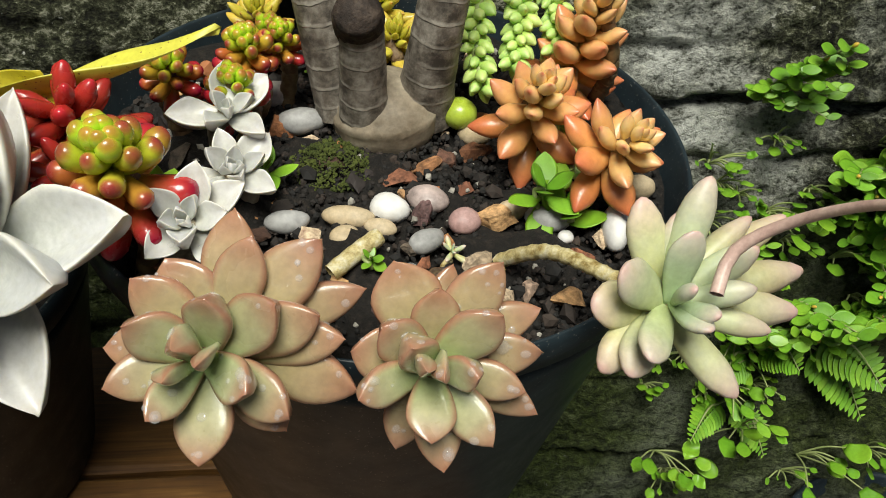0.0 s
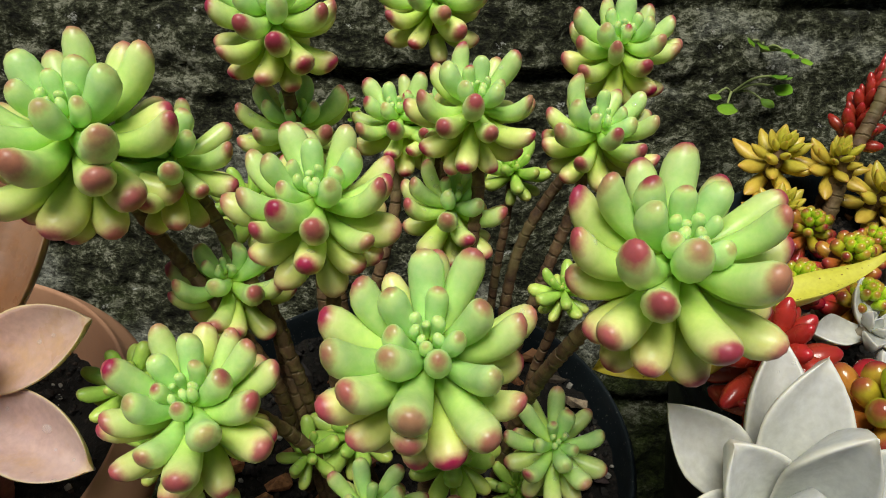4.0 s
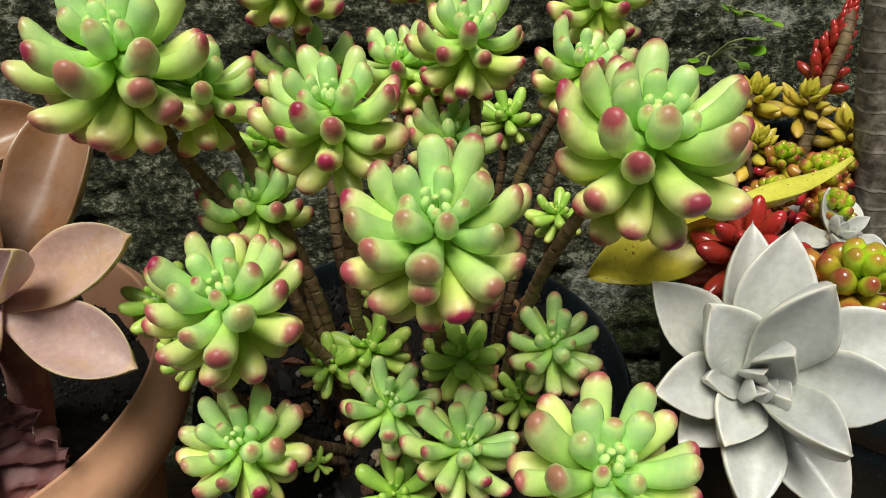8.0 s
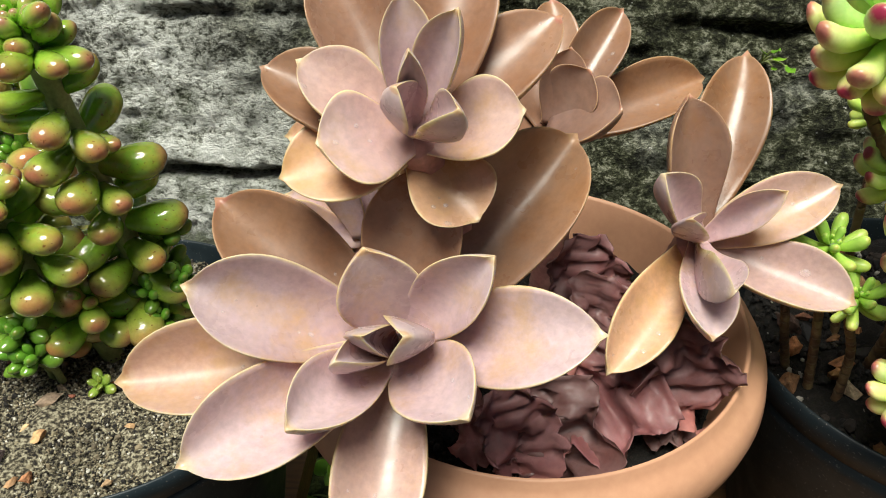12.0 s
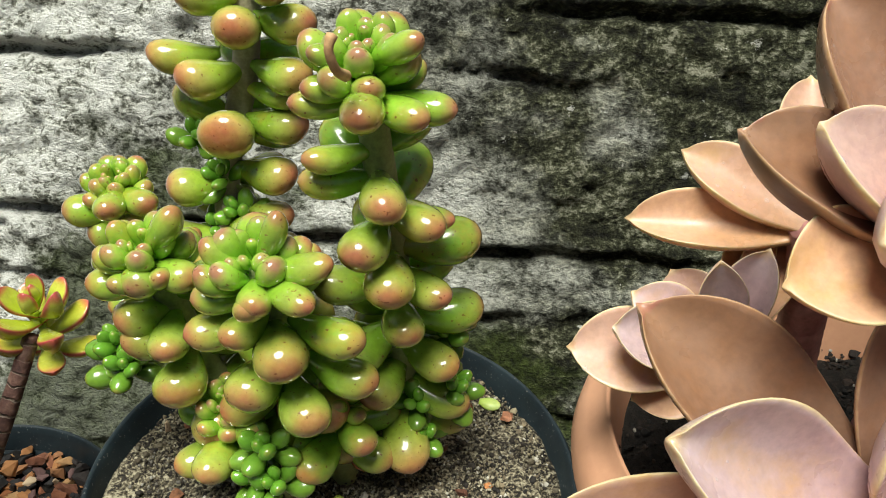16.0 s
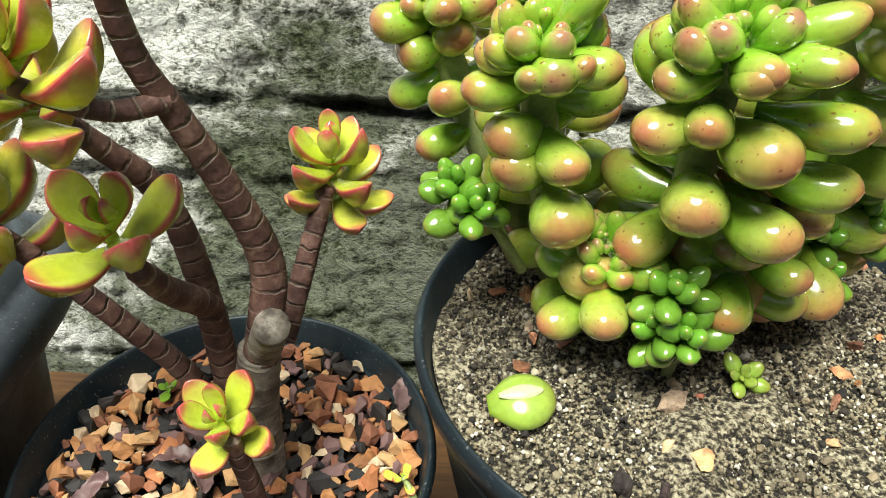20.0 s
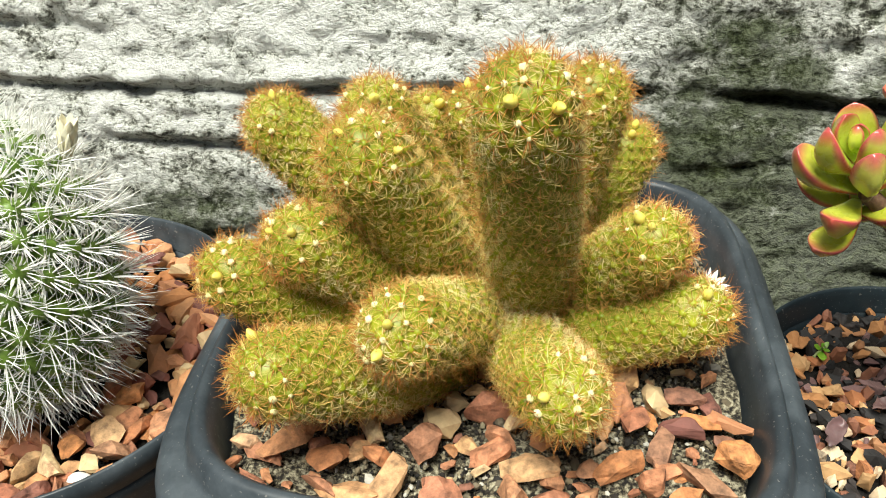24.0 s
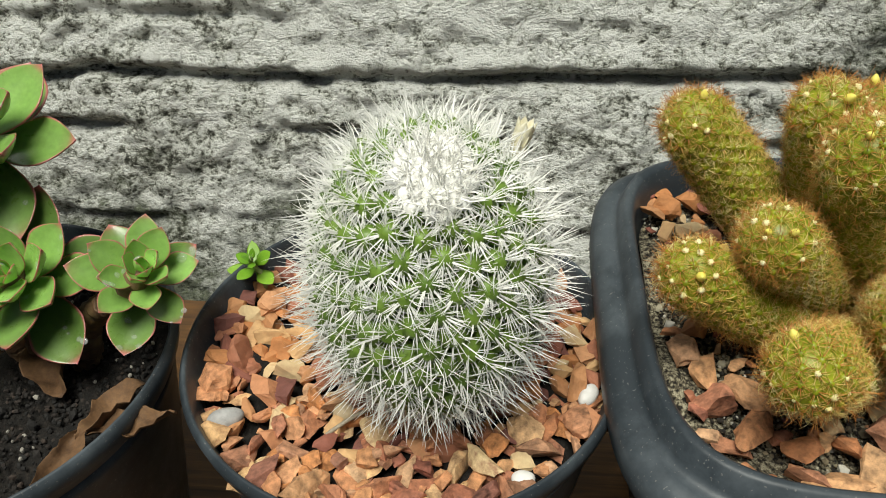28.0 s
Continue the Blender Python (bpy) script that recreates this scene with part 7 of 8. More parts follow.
def knobs(name, areoles, size, mat):
    """Low rounded knobs under the areoles."""
    base = bpy.data.meshes.new("k")
    bm = bmesh.new()
    bmesh.ops.create_icosphere(bm, subdivisions=1, radius=1)
    bm.to_mesh(base)
    bm.free()
    vs, fs = raw(base)
    pieces = []
    for p, n, s in areoles:
        X, Y, Z = frame_of(n)
        r = Matrix((X, Y, Z)).transposed().to_4x4()
        pieces.append((vs, fs, Matrix.Translation(p - Z * size * 0.35 * s) @ r @ Matrix.Diagonal((size * s, size * s, size * s * 1.1, 1))))
    return joined(name, pieces, M[mat], True)


# ---- pot 6: golden finger cactus ----
rnd = random.Random(66)
o = (-0.978, 0.045, 0.143)
fing = plant("finger_cactus", o, "clump of finger-shaped cactus stems covered in golden spines", "cactus")
# where a stem shows above the soil, the middle of its rounded end, its radius
FING = [((-0.9705, 0.052, 0.165), (-0.9756, 0.0114, 0.2555), 0.0126), ((-1.022, 0.078, 0.168), (-1.0575, 0.0755, 0.2135), 0.0124), ((-1.000, 0.062, 0.165), (-1.0190, 0.0345, 0.2270), 0.0132), ((-1.003, 0.082, 0.165), (-1.0217, 0.0636, 0.2253), 0.0118),
        ((-0.9700, 0.083, 0.165), (-0.9578, 0.0728, 0.2283), 0.0122), ((-0.9583, 0.095, 0.165), (-0.9411, 0.1088, 0.1913), 0.0116), ((-0.9900, 0.100, 0.165), (-0.9965, 0.0917, 0.2122), 0.0098), ((-1.000, 0.100, 0.165), (-1.0098, 0.0919, 0.2110), 0.0090),
        ((-1.014, 0.054, 0.168), (-1.0392, 0.0288, 0.2009), 0.0121), ((-1.028, 0.040, 0.160), (-1.0614, 0.0284, 0.1879), 0.0116), ((-1.010, 0.022, 0.158), (-1.0373, -0.0096, 0.1868), 0.0122), ((-0.990, 0.038, 0.168), (-1.0057, 0.0021, 0.1938), 0.0125),
        ((-0.9740, 0.033, 0.162), (-0.9623, -0.0049, 0.1824), 0.0121), ((-0.9550, 0.056, 0.168), (-0.9384, 0.0412, 0.1989), 0.0117), ((-0.9560, 0.042, 0.160), (-0.9236, 0.0370, 0.1771), 0.0114)]
for foot, tip, r in FING:
    low, mid = Vector(foot), Vector(tip)
    axis = (mid - low).normalized()
    tip = mid + axis * r * 0.85
    foot = low - axis * 0.016 + (Vector((-0.985, 0.060, 0.147)) - low) * 0.35
    foot.z = max(foot.z, 0.1445)
    d = tip - foot
    P = [foot, low, low.lerp(tip, 0.5), tip]
    ax = []
    # centre line with a rounded end
    dense = []
    for i in range(25):
        t = i / 24
        a, b, c_, e = P
        q = a * (1 - t) ** 3 + b * 3 * t * (1 - t) ** 2 + c_ * 3 * t * t * (1 - t) + e * t ** 3
        dense.append(q)
    # even steps along the stem, closer together at the round end
    run_at = [0.0]
    for i in range(24):
        run_at.append(run_at[-1] + (dense[i + 1] - dense[i]).length)
    whole, even = run_at[-1], []
    for i in range(33):
        want = whole * math.sin(i / 32 * math.pi / 2) ** 0.9
        k = max(0, min(23, sum(q <= want for q in run_at) - 1))
        even.append(dense[k].lerp(dense[k + 1], min(1.0, (want - run_at[k]) / max(1e-6, run_at[k + 1] - run_at[k]))))
    dense = even
    n = 20
    v, f = [], []
    areo = []
    total = sum((dense[i + 1] - dense[i]).length for i in range(32))
    run = 0.0
    rings = []
    side = None
    for i, q in enumerate(dense):
        if i:
            run += (q - dense[i - 1]).length
        z = (dense[min(i + 1, 32)] - dense[max(i - 1, 0)]).normalized()
        side = (side - z * side.dot(z)).normalized() if side else z.orthogonal().normalized()
        left = total - run
        rr = r * (0.80 + 0.20 * min(1, run / (0.40 * total))) * (1.0 - 0.10 * max(0.0, run / total - 0.55) / 0.45)
        if left < r:
            rr *= math.sqrt(max(0.0, 1 - ((r - left) / r) ** 2))
        rings.append((q, z, side.copy(), max(rr, 0.0006), run))
    for q, z, s, rr, _ in rings:
        u = z.cross(s)
        for k in range(n):
            a = 2 * math.pi * k / n
            v.append(q + s * rr * math.cos(a) + u * rr * math.sin(a))
    for i in range(32):
        for k in range(n):
            f.append((i * n + k, i * n + (k + 1) % n, (i + 1) * n + (k + 1) % n, (i + 1) * n + k))
    stem = part("stem", mesh_from("finger", v, f, M["cactus_gold"]), fing, o)
    # spiral of areoles, as dense on the round end as on the sides
    step, gold, k = 0.0043, 2.39996, 0
    area = [0.0]
    for i in range(32):
        area.append(area[-1] + math.pi * (rings[i][3] + rings[i + 1][3]) * (rings[i + 1][0] - rings[i][0] + rings[i][2] * (rings[i][3] - rings[i + 1][3])).length)
    count = int(area[-1] / (step * step * 0.92))
    for k in range(count):
        want = area[-1] * (k + 0.5) / count
        i = max(0, min(31, sum(q <= want for q in area) - 1))
        w = min(1.0, (want - area[i]) / max(1e-9, area[i + 1] - area[i]))
        q = rings[i][0].lerp(rings[i + 1][0], w)
        z, s = rings[i][1], rings[i][2]
        rr = rings[i][3] * (1 - w) + rings[i + 1][3] * w
        u = z.cross(s)
        a = k * gold
        out = s * math.cos(a) + u * math.sin(a)
        slope = (rings[i][3] - rings[i + 1][3]) / max(1e-5, (rings[i + 1][0] - rings[i][0]).length)
        nrm = (out + z * max(-0.3, min(2.5, slope))).normalized()
        areo.append((q + out * rr, nrm, 1.0))
    areo.append((tip, (dense[32] - dense[30]).normalized(), 1.0))
    zt = (dense[32] - dense[28]).normalized()
    top = [x for x in areo if (x[0] - tip).dot(zt) > -r * 0.75]
    part("knob", knobs("knob", areo, 0.0017, "cactus_gold"), stem, (0, 0, 0))["kind"] = "stuff"
    part("spine_cover", spine_mesh("spines", areo, rnd, 18, 0.0050, 0, 0.0042, "spine_gold", 0.12, 0.00009, 0.10, 0.45), stem, (0, 0, 0), label="golden star-shaped spines")
    part("central_spine_cover", spine_mesh("central_spines", areo, rnd, 4, 0.0054, 0, 0.0056, "spine_rust", 0.46, 0.00008, 0.06, 0.9), stem, (0, 0, 0), label="fine rust-brown spines")
    part("tip_spine_cover", spine_mesh("tip_spines", top, rnd, 5, 0.0052, 1, 0.006, "spine_rust", 0.70, 0.00012, 0.03, 0.4), stem, (0, 0, 0), label="rust-red spines round the tip")
    wool = [(p + nn * 0.0007, nn, rnd.uniform(0.35, 0.75)) for p, nn, _ in top if rnd.random() < 0.4] + [(p + nn * 0.0003, nn, 0.34) for p, nn, _ in areo]
    part("wool", knobs("wool_tuft", wool, 0.0019, "wool_gold"), stem, (0, 0, 0), label="pale woolly areoles")
    # one or two buds near the tip
    for _ in range(1 + rnd.randrange(2)):
        p, nn, _s = max((top[rnd.randrange(len(top))] for _q in range(5)), key=lambda g: g[1].dot(Vector((0, -0.6, 0.8))))
        part("bud", bean("bud", M["bud"], 0.62, 0, 0.5, 0.5, n=9, rings=8), stem, (0, 0, 0), leaf_pose(p - nn * 0.001, nn, vec(0, 0, 1), rnd.uniform(0.0035, 0.0055)), "cream-yellow flower bud")

# ---- pot 7: round white-spined cactus ----
rnd = random.Random(77)
C, RX, RZ = Vector((-1.142, 0.030, 0.182)), 0.0355, 0.050
o = (C.x, C.y, 0.121)
ball = plant("round_cactus", o, "round green cactus covered in long white spines", "cactus")
bm = bmesh.new()
bmesh.ops.create_uvsphere(bm, u_segments=40, v_segments=24, radius=1)
for w in bm.verts:
    w.co = Vector((w.co.x * (RX - 0.004), w.co.y * (RX - 0.004), w.co.z * (RZ - 0.004)))
me = bpy.data.meshes.new("globe")
bm.to_mesh(me)
bm.free()
me.materials.append(M["cactus_green"])
me.polygons.foreach_set("use_smooth", [True] * len(me.polygons))
body = part("body", me, ball, o, Matrix.Translation(C))
areo = []
NA = 290
POLE = frame_of(Vector((0.10, -0.38, 0.92)).normalized())


def on_globe(zz, a):
    """Place and normal on the globe, whose woolly crown leans towards the front."""
    q = math.sqrt(max(0.0, 1 - zz * zz))
    u = POLE[0] * q * math.cos(a) + POLE[1] * q * math.sin(a) + POLE[2] * zz
    return Vector((u.x * RX, u.y * RX, u.z * RZ)) + C, Vector((u.x / RX, u.y / RX, u.z / RZ)).normalized(), q


for k in range(NA):
    zz = 1 - 1.86 * (k + 0.5) / NA
    p, n3, q = on_globe(zz, k * 2.39996)
    if p.z > 0.133:
        areo.append((p, n3, 0.75 + 0.35 * q))
off = Vector(o) - C
part("knob", knobs("knob", [(p, n3, s) for p, n3, s in areo], 0.0050, "cactus_green"), body, C)["kind"] = "stuff"
part("spine_cover", spine_mesh("white_spines", areo, rnd, 28, 0.0095, 0, 0.0140, "spine_white", 0.34, 0.00020, 0.05, 0.8), body, C, label="long white spines")
part("upper_spine_cover", spine_mesh("upper_spines", [g for g in areo if g[0].z > 0.192], rnd, 18, 0.0090, 0, 0.01, "spine_white", 0.20, 0.00036, 0.04, 0.6), body, C, label="dense bright white spines of the upper half")
part("central_spine_cover", spine_mesh("long_white_spines", areo, rnd, 0, 0.01, 4, 0.0145, "spine_white", 0.36, 0.00028, 0.0, 0.3), body, C, label="long stiff white spines")
part("wool", knobs("wool", [(p + n3 * 0.001, n3, 0.5) for p, n3, s in areo if rnd.random() < 0.4], 0.0028, "wool"), body, C, label="white wool between the spines")["kind"] = "stuff"
crown = []
for k in range(46):
    q, a = 0.30 * math.sqrt((k + 0.5) / 46), k * 2.39996
    p, n3, _ = on_globe(math.sqrt(1 - q * q), a)
    crown.append((p, n3, 1.25 - q))
part("wool", knobs("crown_wool", [(p + n3 * 0.0022, n3, q * rnd.uniform(0.6, 1.0)) for p, n3, q in crown], 0.0034, "wool"), body, C, label="dense white woolly crown")["kind"] = "stuff"
part("crown_spine_cover", spine_mesh("crown_spines", crown, rnd, 14, 0.0085, 3, 0.012, "spine_white", 0.42, 0.00036, 0.0, 0.9), body, C, label="dense white spines of the crown")
for k in range(7):
    z3 = Vector((0.25, 0.15, 0.9)).normalized()
    X, Y, Z = frame_of(z3, k * 0.9)
    part("petal", blade("petal", M["petal"], 0.4, 0.06, 0.3, 0.1, 0.5, 0.5, 1.0, nu=8, nv=4), body, C, leaf_pose(Vector((-1.117, 0.048, 0.214)), Z + X * 0.22, Z, 0.014), "closed cream flower petal")
rosette("weed", "small green seedling between cactus and pot rim", (-1.218, 0.078, 0.123), (-1.220, 0.075, 0.150), (0, -0.4, 0.9), 0.012, 10, L["weed"], "stem_green", 501, "weed", "small weeds", 0.001, low=10, high=60, depth=1.0)
pebble(-1.090, 0.035, 0.009, 0.007, 0.006, 20, "pebble_white", "small white pebble among clay chips", 1, 0.125)

# ---- pot 8: green rosettes with pink margins ----
rnd = random.Random(88)
AE = [blade("margined_leaf", M["aeonium"], w, 0.09, 0.35, b, 0.6, 0.34, 1.1, 0.6, seed=k, nu=14, nv=8) for k, (w, b) in enumerate(((0.60, 0.3), (0.54, 0.25), (0.64, 0.36)))]
aeo = "dark green rosette with pink toothed leaf margins and water drops"
for k, (at, ax, r, n) in enumerate((((-1.283, 0.022, 0.182), (0.1, -0.6, 0.8), 0.034, 22), ((-1.238, 0.030, 0.181), (0.35, -0.4, 0.85), 0.026, 20), ((-1.30, 0.055, 0.225), (0.2, -0.4, 0.9), 0.040, 20), ((-1.33, 0.0, 0.17), (-0.2, -0.6, 0.8), 0.034, 20), ((-1.36, 0.05, 0.21), (-0.2, -0.3, 0.9), 0.038, 18))):
    rosette("margined_rosette_plant", aeo, (-1.30 + (at[0] + 1.30) * 0.4, 0.035, 0.126), at, ax, r, n, AE, "stem_brown", 600 + k, group="pink-edged rosettes", low=-8, high=80, inner=0.3, depth=0.5, r_stem=0.0045)

for k, (x, y, a, ln) in enumerate(((-1.255, -0.005, 20, 0.03), (-1.27, 0.012, 140, 0.034), (-1.262, -0.028, 75, 0.026), (-1.285, -0.022, 200, 0.03), (-1.30, -0.035, 310, 0.028), (-1.246, 0.02, 250, 0.03), (-1.29, 0.045, 30, 0.03), (-1.315, -0.02, 100, 0.03))):
    d = Vector((math.cos(radians(a)), math.sin(radians(a)), 0.08))
    dl = new("dead_leaf", blade("dead_leaf", M["dead_leaf"], 0.36, 0.03, 0.9, 0.3, 0.5, 0.4, 1.1, wave=1.0, seed=40 + k, crumple=0.25))
    dl.matrix_basis = leaf_pose(Vector((x, y, 0.134)), d, Vector((0, 0, 1)), ln, 1, 1, rnd.uniform(-0.5, 0.5))
    tagged(dl, "curled brown dead leaf on dark grit", "leaf", "dead leaves under the rosettes")

# white flower at the end of one cactus stem, bits among the clay chips
wf = (-0.9180, 0.0520, 0.1750)
fl_ = next(ob for ob in scene.objects if ob.name == "finger_cactus")
for k in range(9):
    X, Y, Z = frame_of((0.5, -0.1, 0.85), k * 0.7)
    part("petal", blade("white_petal", M["wool"], 0.35, 0.05, 0.2, 0.1, 0.5, 0.4, 1.2, nu=7, nv=3), fl_, (-0.978, 0.045, 0.143), leaf_pose(Vector(wf), Z * 0.7 + X * 0.7, Z, 0.0065), "small white flower petal")
pebble(-1.0873, 0.0286, 0.011, 0.006, 0.006, 60, "pebble_white", "small white stone among clay chips", 2, 0.129)
pebble(-1.110, -0.0079, 0.008, 0.006, 0.005, 10, "pebble_white", "small white stone by the pot rim", 3, 0.129)
pebble(-1.2121, 0.0082, 0.013, 0.008, 0.008, 20, "pebble_grey", "grey stone among clay chips", 0, 0.129)
pebble(-1.1716, 0.0137, 0.008, 0.008, 0.008, 0, "pebble_tan", "round tan pebble among clay chips", 1, 0.129)
pebble(-0.9119, 0.0746, 0.013, 0.010, 0.011, 35, "pebble_grey", "purple-grey stone by the square rim", 2, 0.150)
tw = new("twig", tube("twig", [(-1.176, 0.004, 0.131), (-1.165, 0.012, 0.134), (-1.150, 0.018, 0.136)], [0.0007, 0.0008, 0.0006], M["stem_pale"], 6))
tagged(tw, "thin dry twig on clay chips", "twig")
for x, y in ((-0.9226, 0.0453), (-0.9191, 0.0591)):
    gl = new("fallen_round_leaf", blade("round_leaf", M["weed"], 0.95, 0.08, 0.2, 0.1, 0.5, 0.6, 0.3, nu=9, nv=5))
    gl.matrix_basis = leaf_pose(Vector((x, y, 0.153)), Vector((0.2, 0.5, 0.6)), Vector((0, -0.8, 0.5)), 0.008)
    gl.color = (0.1, 0.5, 0.5, 1)
    tagged(gl, "small round grey-green leaf on clay chips", "leaf")


# ---- plants growing on the wall beside the pots ----
L["round"] = [blade("round_weed_leaf", M["weed"], w, 0.03, 0.18, 0.2, 0.5, 0.5, 0.35, wave=0.8, seed=k, nu=9, nv=5) for k, w in enumerate((0.85, 0.95))]
L["round"] += [L["weed"][1], blade("lobed_weed_leaf", M["weed"], 0.7, 0.03, 0.3, 0.35, 0.45, 0.4, 1.0, wave=1.6, seed=7, nu=12, nv=6, crumple=0.18)]
L["narrow"] = [blade("narrow_weed_leaf", M["weed"], 0.38, 0.03, 0.15, 0.2, 0.45, 0.3, 0.8, nu=8, nv=4)]


def wall_weed(x, s, size, count, kind, seed, label, flowers=0):
    """A tuft rooted in a joint of the wall: thin stalks that carry leaves."""
    rnd = random.Random(seed)
    foot = wall_point(x, s, -0.002)
    t = thing("wall_weed", foot, label, "weed", "weeds on the wall")
    for k in range(count):
        lean = Vector((rnd.uniform(-0.8, 0.8), rnd.uniform(-1.0, -0.25), rnd.uniform(0.1, 1.0))).normalized()
        tip = foot + lean * size * rnd.uniform(0.5, 1.2)
        mid = foot.lerp(tip, 0.5) + Vector((0, 0, size * 0.12))
        st = part("stalk", tube("stalk", [foot, mid, tip], [0.0009, 0.0008, 0.0006], M["stem_green"], 5, cap=False), t, foot)
        if kind == "round":
            rows = [(tip, size * rnd.uniform(0.18, 0.5), lean * 0.6 + Vector((0, -0.3, -0.2)))]
        else:
            rows = [(foot.lerp(tip, q) + Vector((0, 0, size * 0.1 * math.sin(q * 3.1))), size * rnd.uniform(0.16, 0.3), Vector((sg, rnd.uniform(-0.6, 0.0), rnd.uniform(-0.2, 0.5)))) for q in (0.45, 0.62, 0.8, 0.97) for sg in (-1, 1)]
        for p, ln, d in rows:
            ob = part("leaf", L[kind][rnd.randrange(len(L[kind]))], st, (0, 0, 0), leaf_pose(p, d, Vector((0, -0.55, 0.85)), ln, 1, 1, rnd.uniform(-0.4, 0.4)))
            ob.color = (rnd.random(), rnd.random(), rnd.random(), 1)
        if flowers and k < flowers:
            part("flower", bean("weed_flower", M["yellow"], 0.6, 0, 0.5, 0.2, n=6, rings=6), st, (0, 0, 0), leaf_pose(tip, lean, Vector((0, -1, 0)), 0.005), "tiny yellow flower")
    return t


def fern(x, s, size, turn, seed, label):
    """A fern frond: a midrib with paired leaflets that shrink to the tip."""
    rnd = random.Random(seed)
    foot = wall_point(x, s, -0.002)
    t = thing("fern", foot, label, "fern", "ferns on the wall")
    for a in turn:
        lean = Vector((math.sin(radians(a)), -0.55, math.cos(radians(a)))).normalized()
        tip = foot + lean * size + Vector((0, -0.2, -0.45)) * size
        mid = foot + lean * size * 0.6
        pts = [foot, foot.lerp(mid, 0.5), mid, tip]
        st = part("midrib", tube("midrib", pts, [0.0011, 0.001, 0.0008, 0.0004], M["stem_green"], 6, cap=False), t, foot)
        ax = (tip - foot).normalized()
        sidev = ax.cross(Vector((0, -0.7, 0.7))).normalized()
        for k in range(13):
            q = 0.22 + 0.76 * k / 12
            p = foot * (1 - q) ** 2 + mid * 2 * q * (1 - q) + tip * q * q
            ln = size * 0.34 * math.sin(min(1, (1.08 - q) * 1.5) * math.pi / 2) * rnd.uniform(0.9, 1.1)
            for sg in (-1, 1):
                ob = part("leaflet", L["narrow"][0], st, (0, 0, 0), leaf_pose(p, sidev * sg + ax * 0.45, Vector((0, -0.6, 0.8)), ln))
                ob.color = (rnd.random(), rnd.random(), rnd.random(), 1)


rnd = random.Random(99)
BROAD = "bright green broad-leaved weed growing on the wall"
FINE = "green small-leaved weed with thin stalks on the wall"
for k in range(26):
    wall_weed(rnd.uniform(0.14, 0.36), rnd.uniform(-0.12, 0.10), rnd.uniform(0.014, 0.034), 9, "round", 700 + k, BROAD)
for k in range(14):
    wall_weed(rnd.uniform(0.13, 0.40), rnd.uniform(-0.22, 0.06), rnd.uniform(0.022, 0.04), 8, "round", 810 + k, BROAD)
for k in range(18):
    wall_weed(rnd.uniform(0.15, 0.37), rnd.uniform(-0.10, 0.15), rnd.uniform(0.035, 0.08), 6, "weed", 730 + k, FINE, 2)
for k, (x, s, sz) in enumerate(((0.17, -0.18, 0.04), (0.24, -0.16, 0.045), (0.21, -0.12, 0.04), (0.30, -0.19, 0.05))):
    wall_weed(x, s, sz, 7, "round", 760 + k, BROAD)
fern(0.235, -0.085, 0.055, (-60, 20), 781, "small light green fern on the wall")
fern(0.275, -0.075, 0.065, (70, 110), 782, "small light green fern on the wall")
fern(0.225, -0.13, 0.045, (-80, -20, 120), 783, "small light green fern on the wall")
for k, (x, s, sz) in enumerate(((-0.10, 0.215, 0.03), (-0.085, 0.24, 0.025), (-0.33, 0.20, 0.022), (-0.60, -0.13, 0.05), (-0.585, -0.10, 0.045), (-0.62, -0.16, 0.05), (-0.57, -0.17, 0.05))):
    wall_weed(x, s, sz, 6, "round", 790 + k, BROAD)

# empty black pot standing lower down at the end of the wall
ep = thing("plant_pot", (0.36, 0.12, -0.56), "black plastic pot standing low beside the wall", "pot")
part("body", lathe("low_pot_body", [(0.0, 0.0), (0.07, 0.0), (0.072, 0.004), (0.095, 0.335), (0.092, 0.335), (0.068, 0.008), (0.0, 0.008)], M["black"], 60), ep)
part("rim", lathe("low_pot_rim", [(0.092, 0.336), (0.097, 0.336), (0.102, 0.34), (0.102, 0.355), (0.099, 0.357), (0.096, 0.354), (0.092, 0.336)], M["black"], 60), ep)


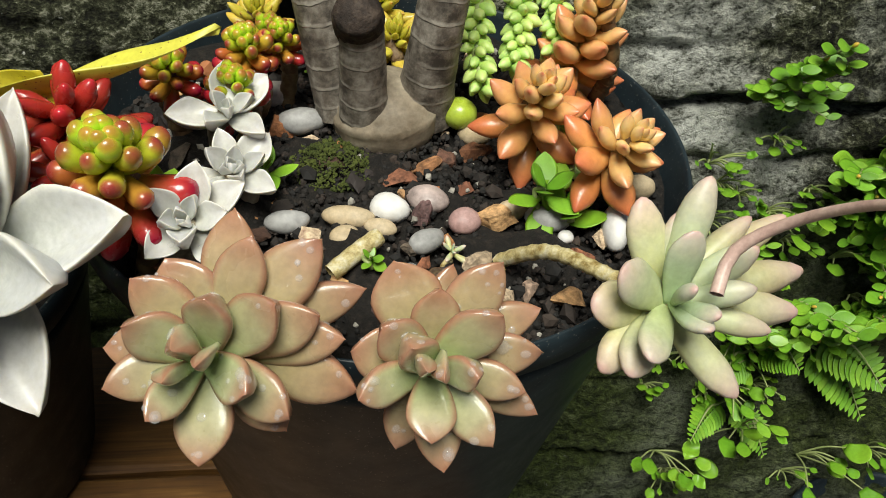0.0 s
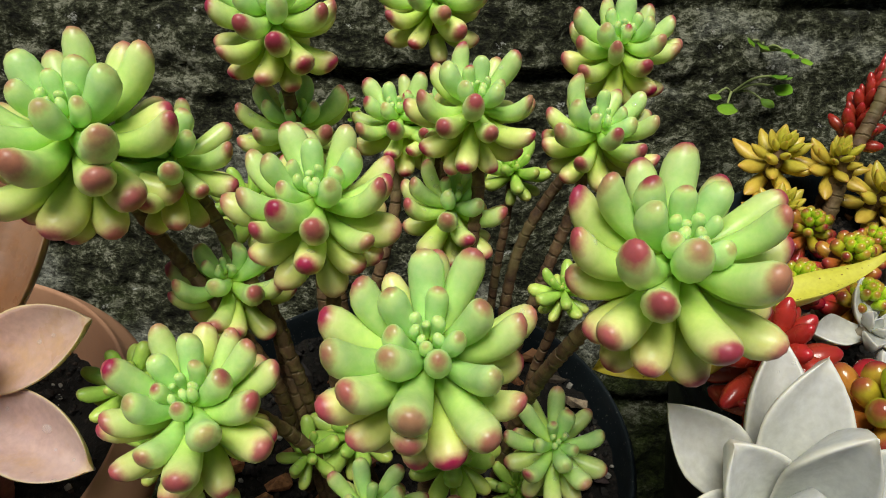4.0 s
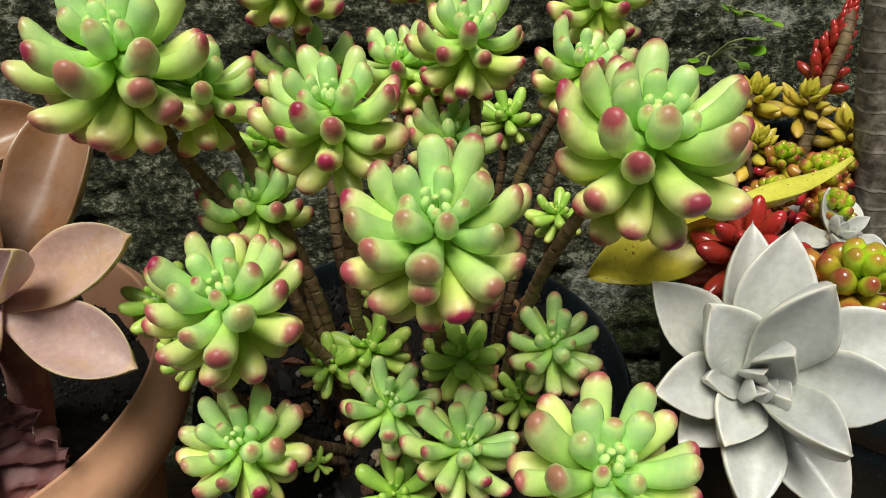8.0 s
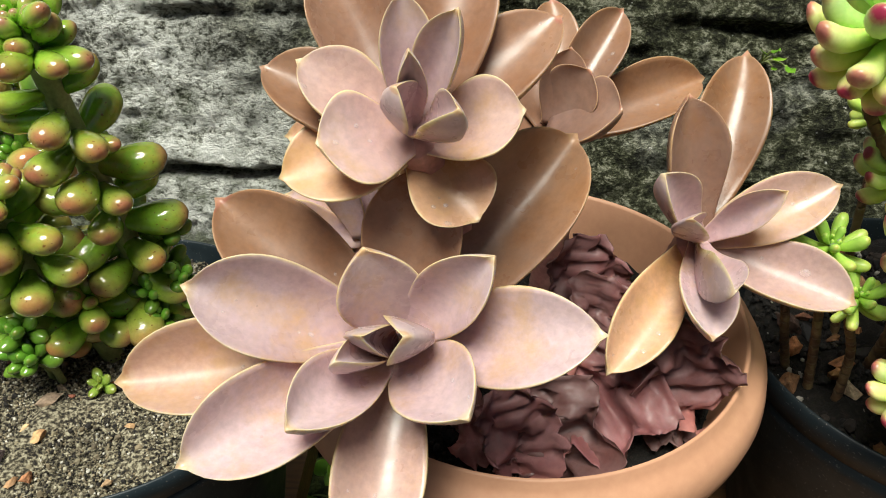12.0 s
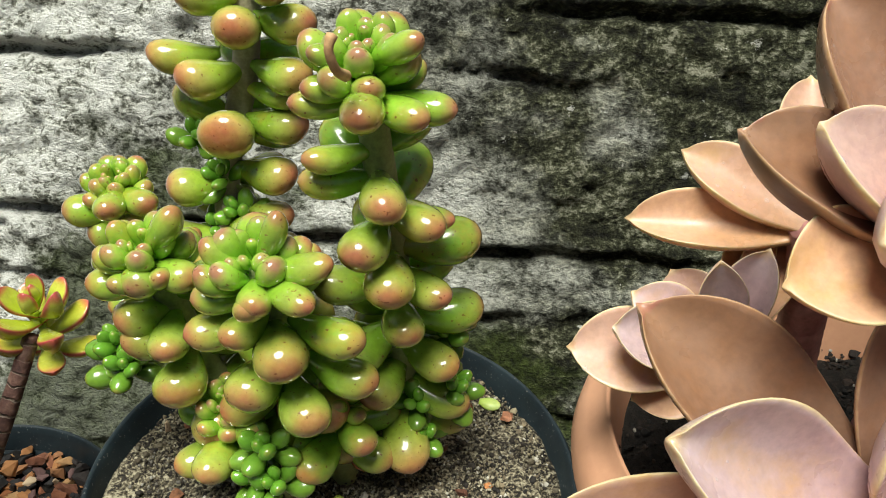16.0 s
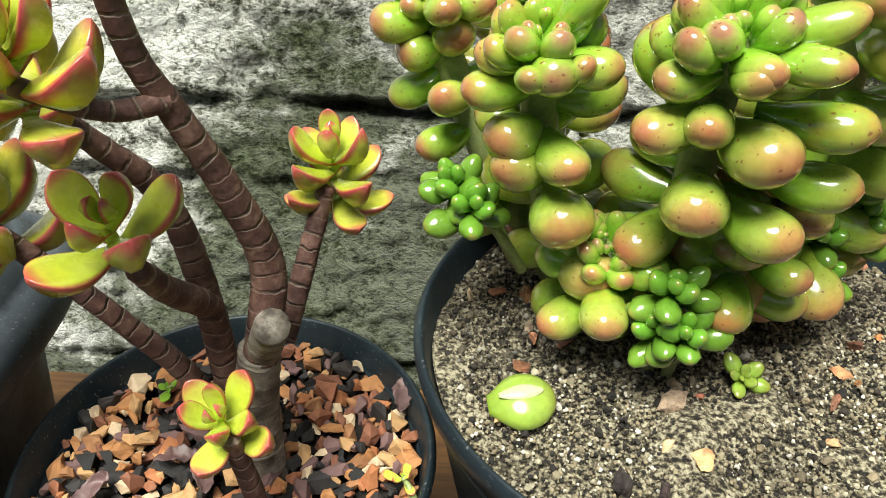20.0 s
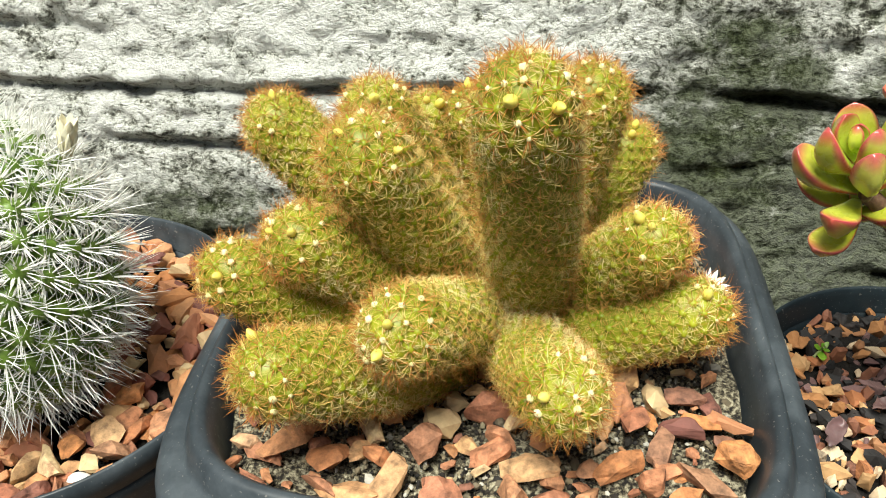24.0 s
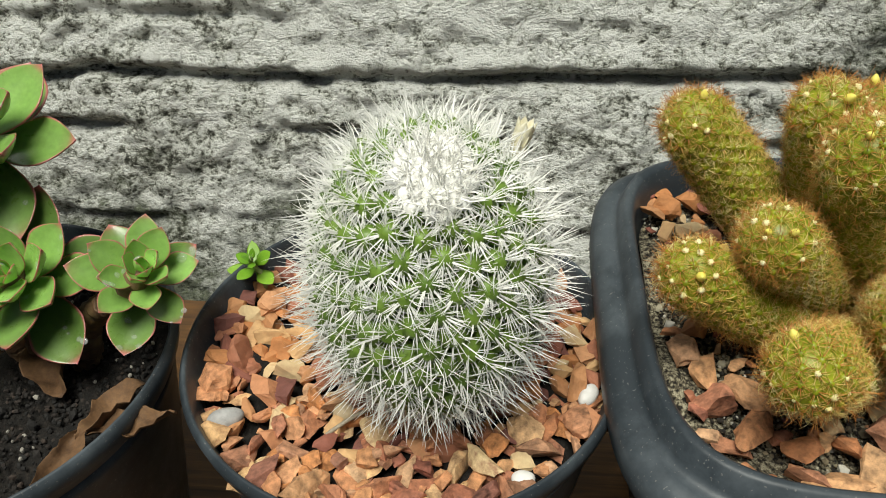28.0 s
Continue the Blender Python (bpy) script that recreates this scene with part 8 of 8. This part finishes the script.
# ---- water drops on the leaves ----
dm = bpy.data.meshes.new("drop")
bm = bmesh.new()
bmesh.ops.create_uvsphere(bm, u_segments=10, v_segments=7, radius=1)
bm.to_mesh(dm)
bm.free()
DROP = raw(dm)


def drops(thing_name, per_leaf, lo, hi, seed, label, chance=0.6):
    """Drops on the upper faces of the leaves of every plant of that name."""
    rnd = random.Random(seed)
    for t in [ob for ob in scene.objects if ob.parent is None and ob.name.split(".")[0] == thing_name]:
        pieces = []
        for st in t.children:
            for leaf in st.children:
                if not leaf.name.startswith("leaf") or rnd.random() > chance:
                    continue
                m = Matrix.Translation(t.location) @ st.matrix_basis @ leaf.matrix_basis
                r3 = m.to_3x3().inverted().transposed()
                polys = leaf.data.polygons
                half = 0.62 * max(abs(w.co.x) for w in leaf.data.vertices)
                for _ in range(rnd.randrange(1, per_leaf + 1)):
                    for _try in range(8):
                        p = polys[rnd.randrange(len(polys))]
                        n = (r3 @ p.normal).normalized()
                        if n.z > 0.45 and 0.3 < p.center.z < 0.93 and abs(p.center.x) < half:
                            break
                    else:
                        continue
                    r = rnd.uniform(lo, hi) * (1.8 if rnd.random() < 0.12 else 1)
                    X, Y, Z = frame_of(n)
                    pieces.append((*DROP, Matrix.Translation(m @ p.center + n * r * 0.03) @ Matrix((X, Y, Z)).transposed().to_4x4() @ Matrix.Diagonal((r * rnd.uniform(0.85, 1.3), r, r * 0.36, 1))))
        if pieces:
            w = new("water_drops", joined("water_drops", pieces, M["water"], True))
            tagged(w, label, "water drops", kind="stuff")


drops("brown_rosette_plant", 12, 0.0004, 0.0012, 1, "clear water drops on brown fleshy leaves", 0.9)
drops("ghost_plant", 3, 0.0004, 0.0009, 2, "clear water drops on pale grey leaves", 0.35)
drops("mauve_rosette_plant", 9, 0.0003, 0.0009, 3, "clear water drops on mauve leaves", 0.6)
drops("margined_rosette_plant", 6, 0.0005, 0.0013, 4, "clear water drops on dark green leaves", 0.7)
drops("red_tipped_sedum", 2, 0.0004, 0.0009, 5, "clear water drops on green sedum leaves", 0.3)
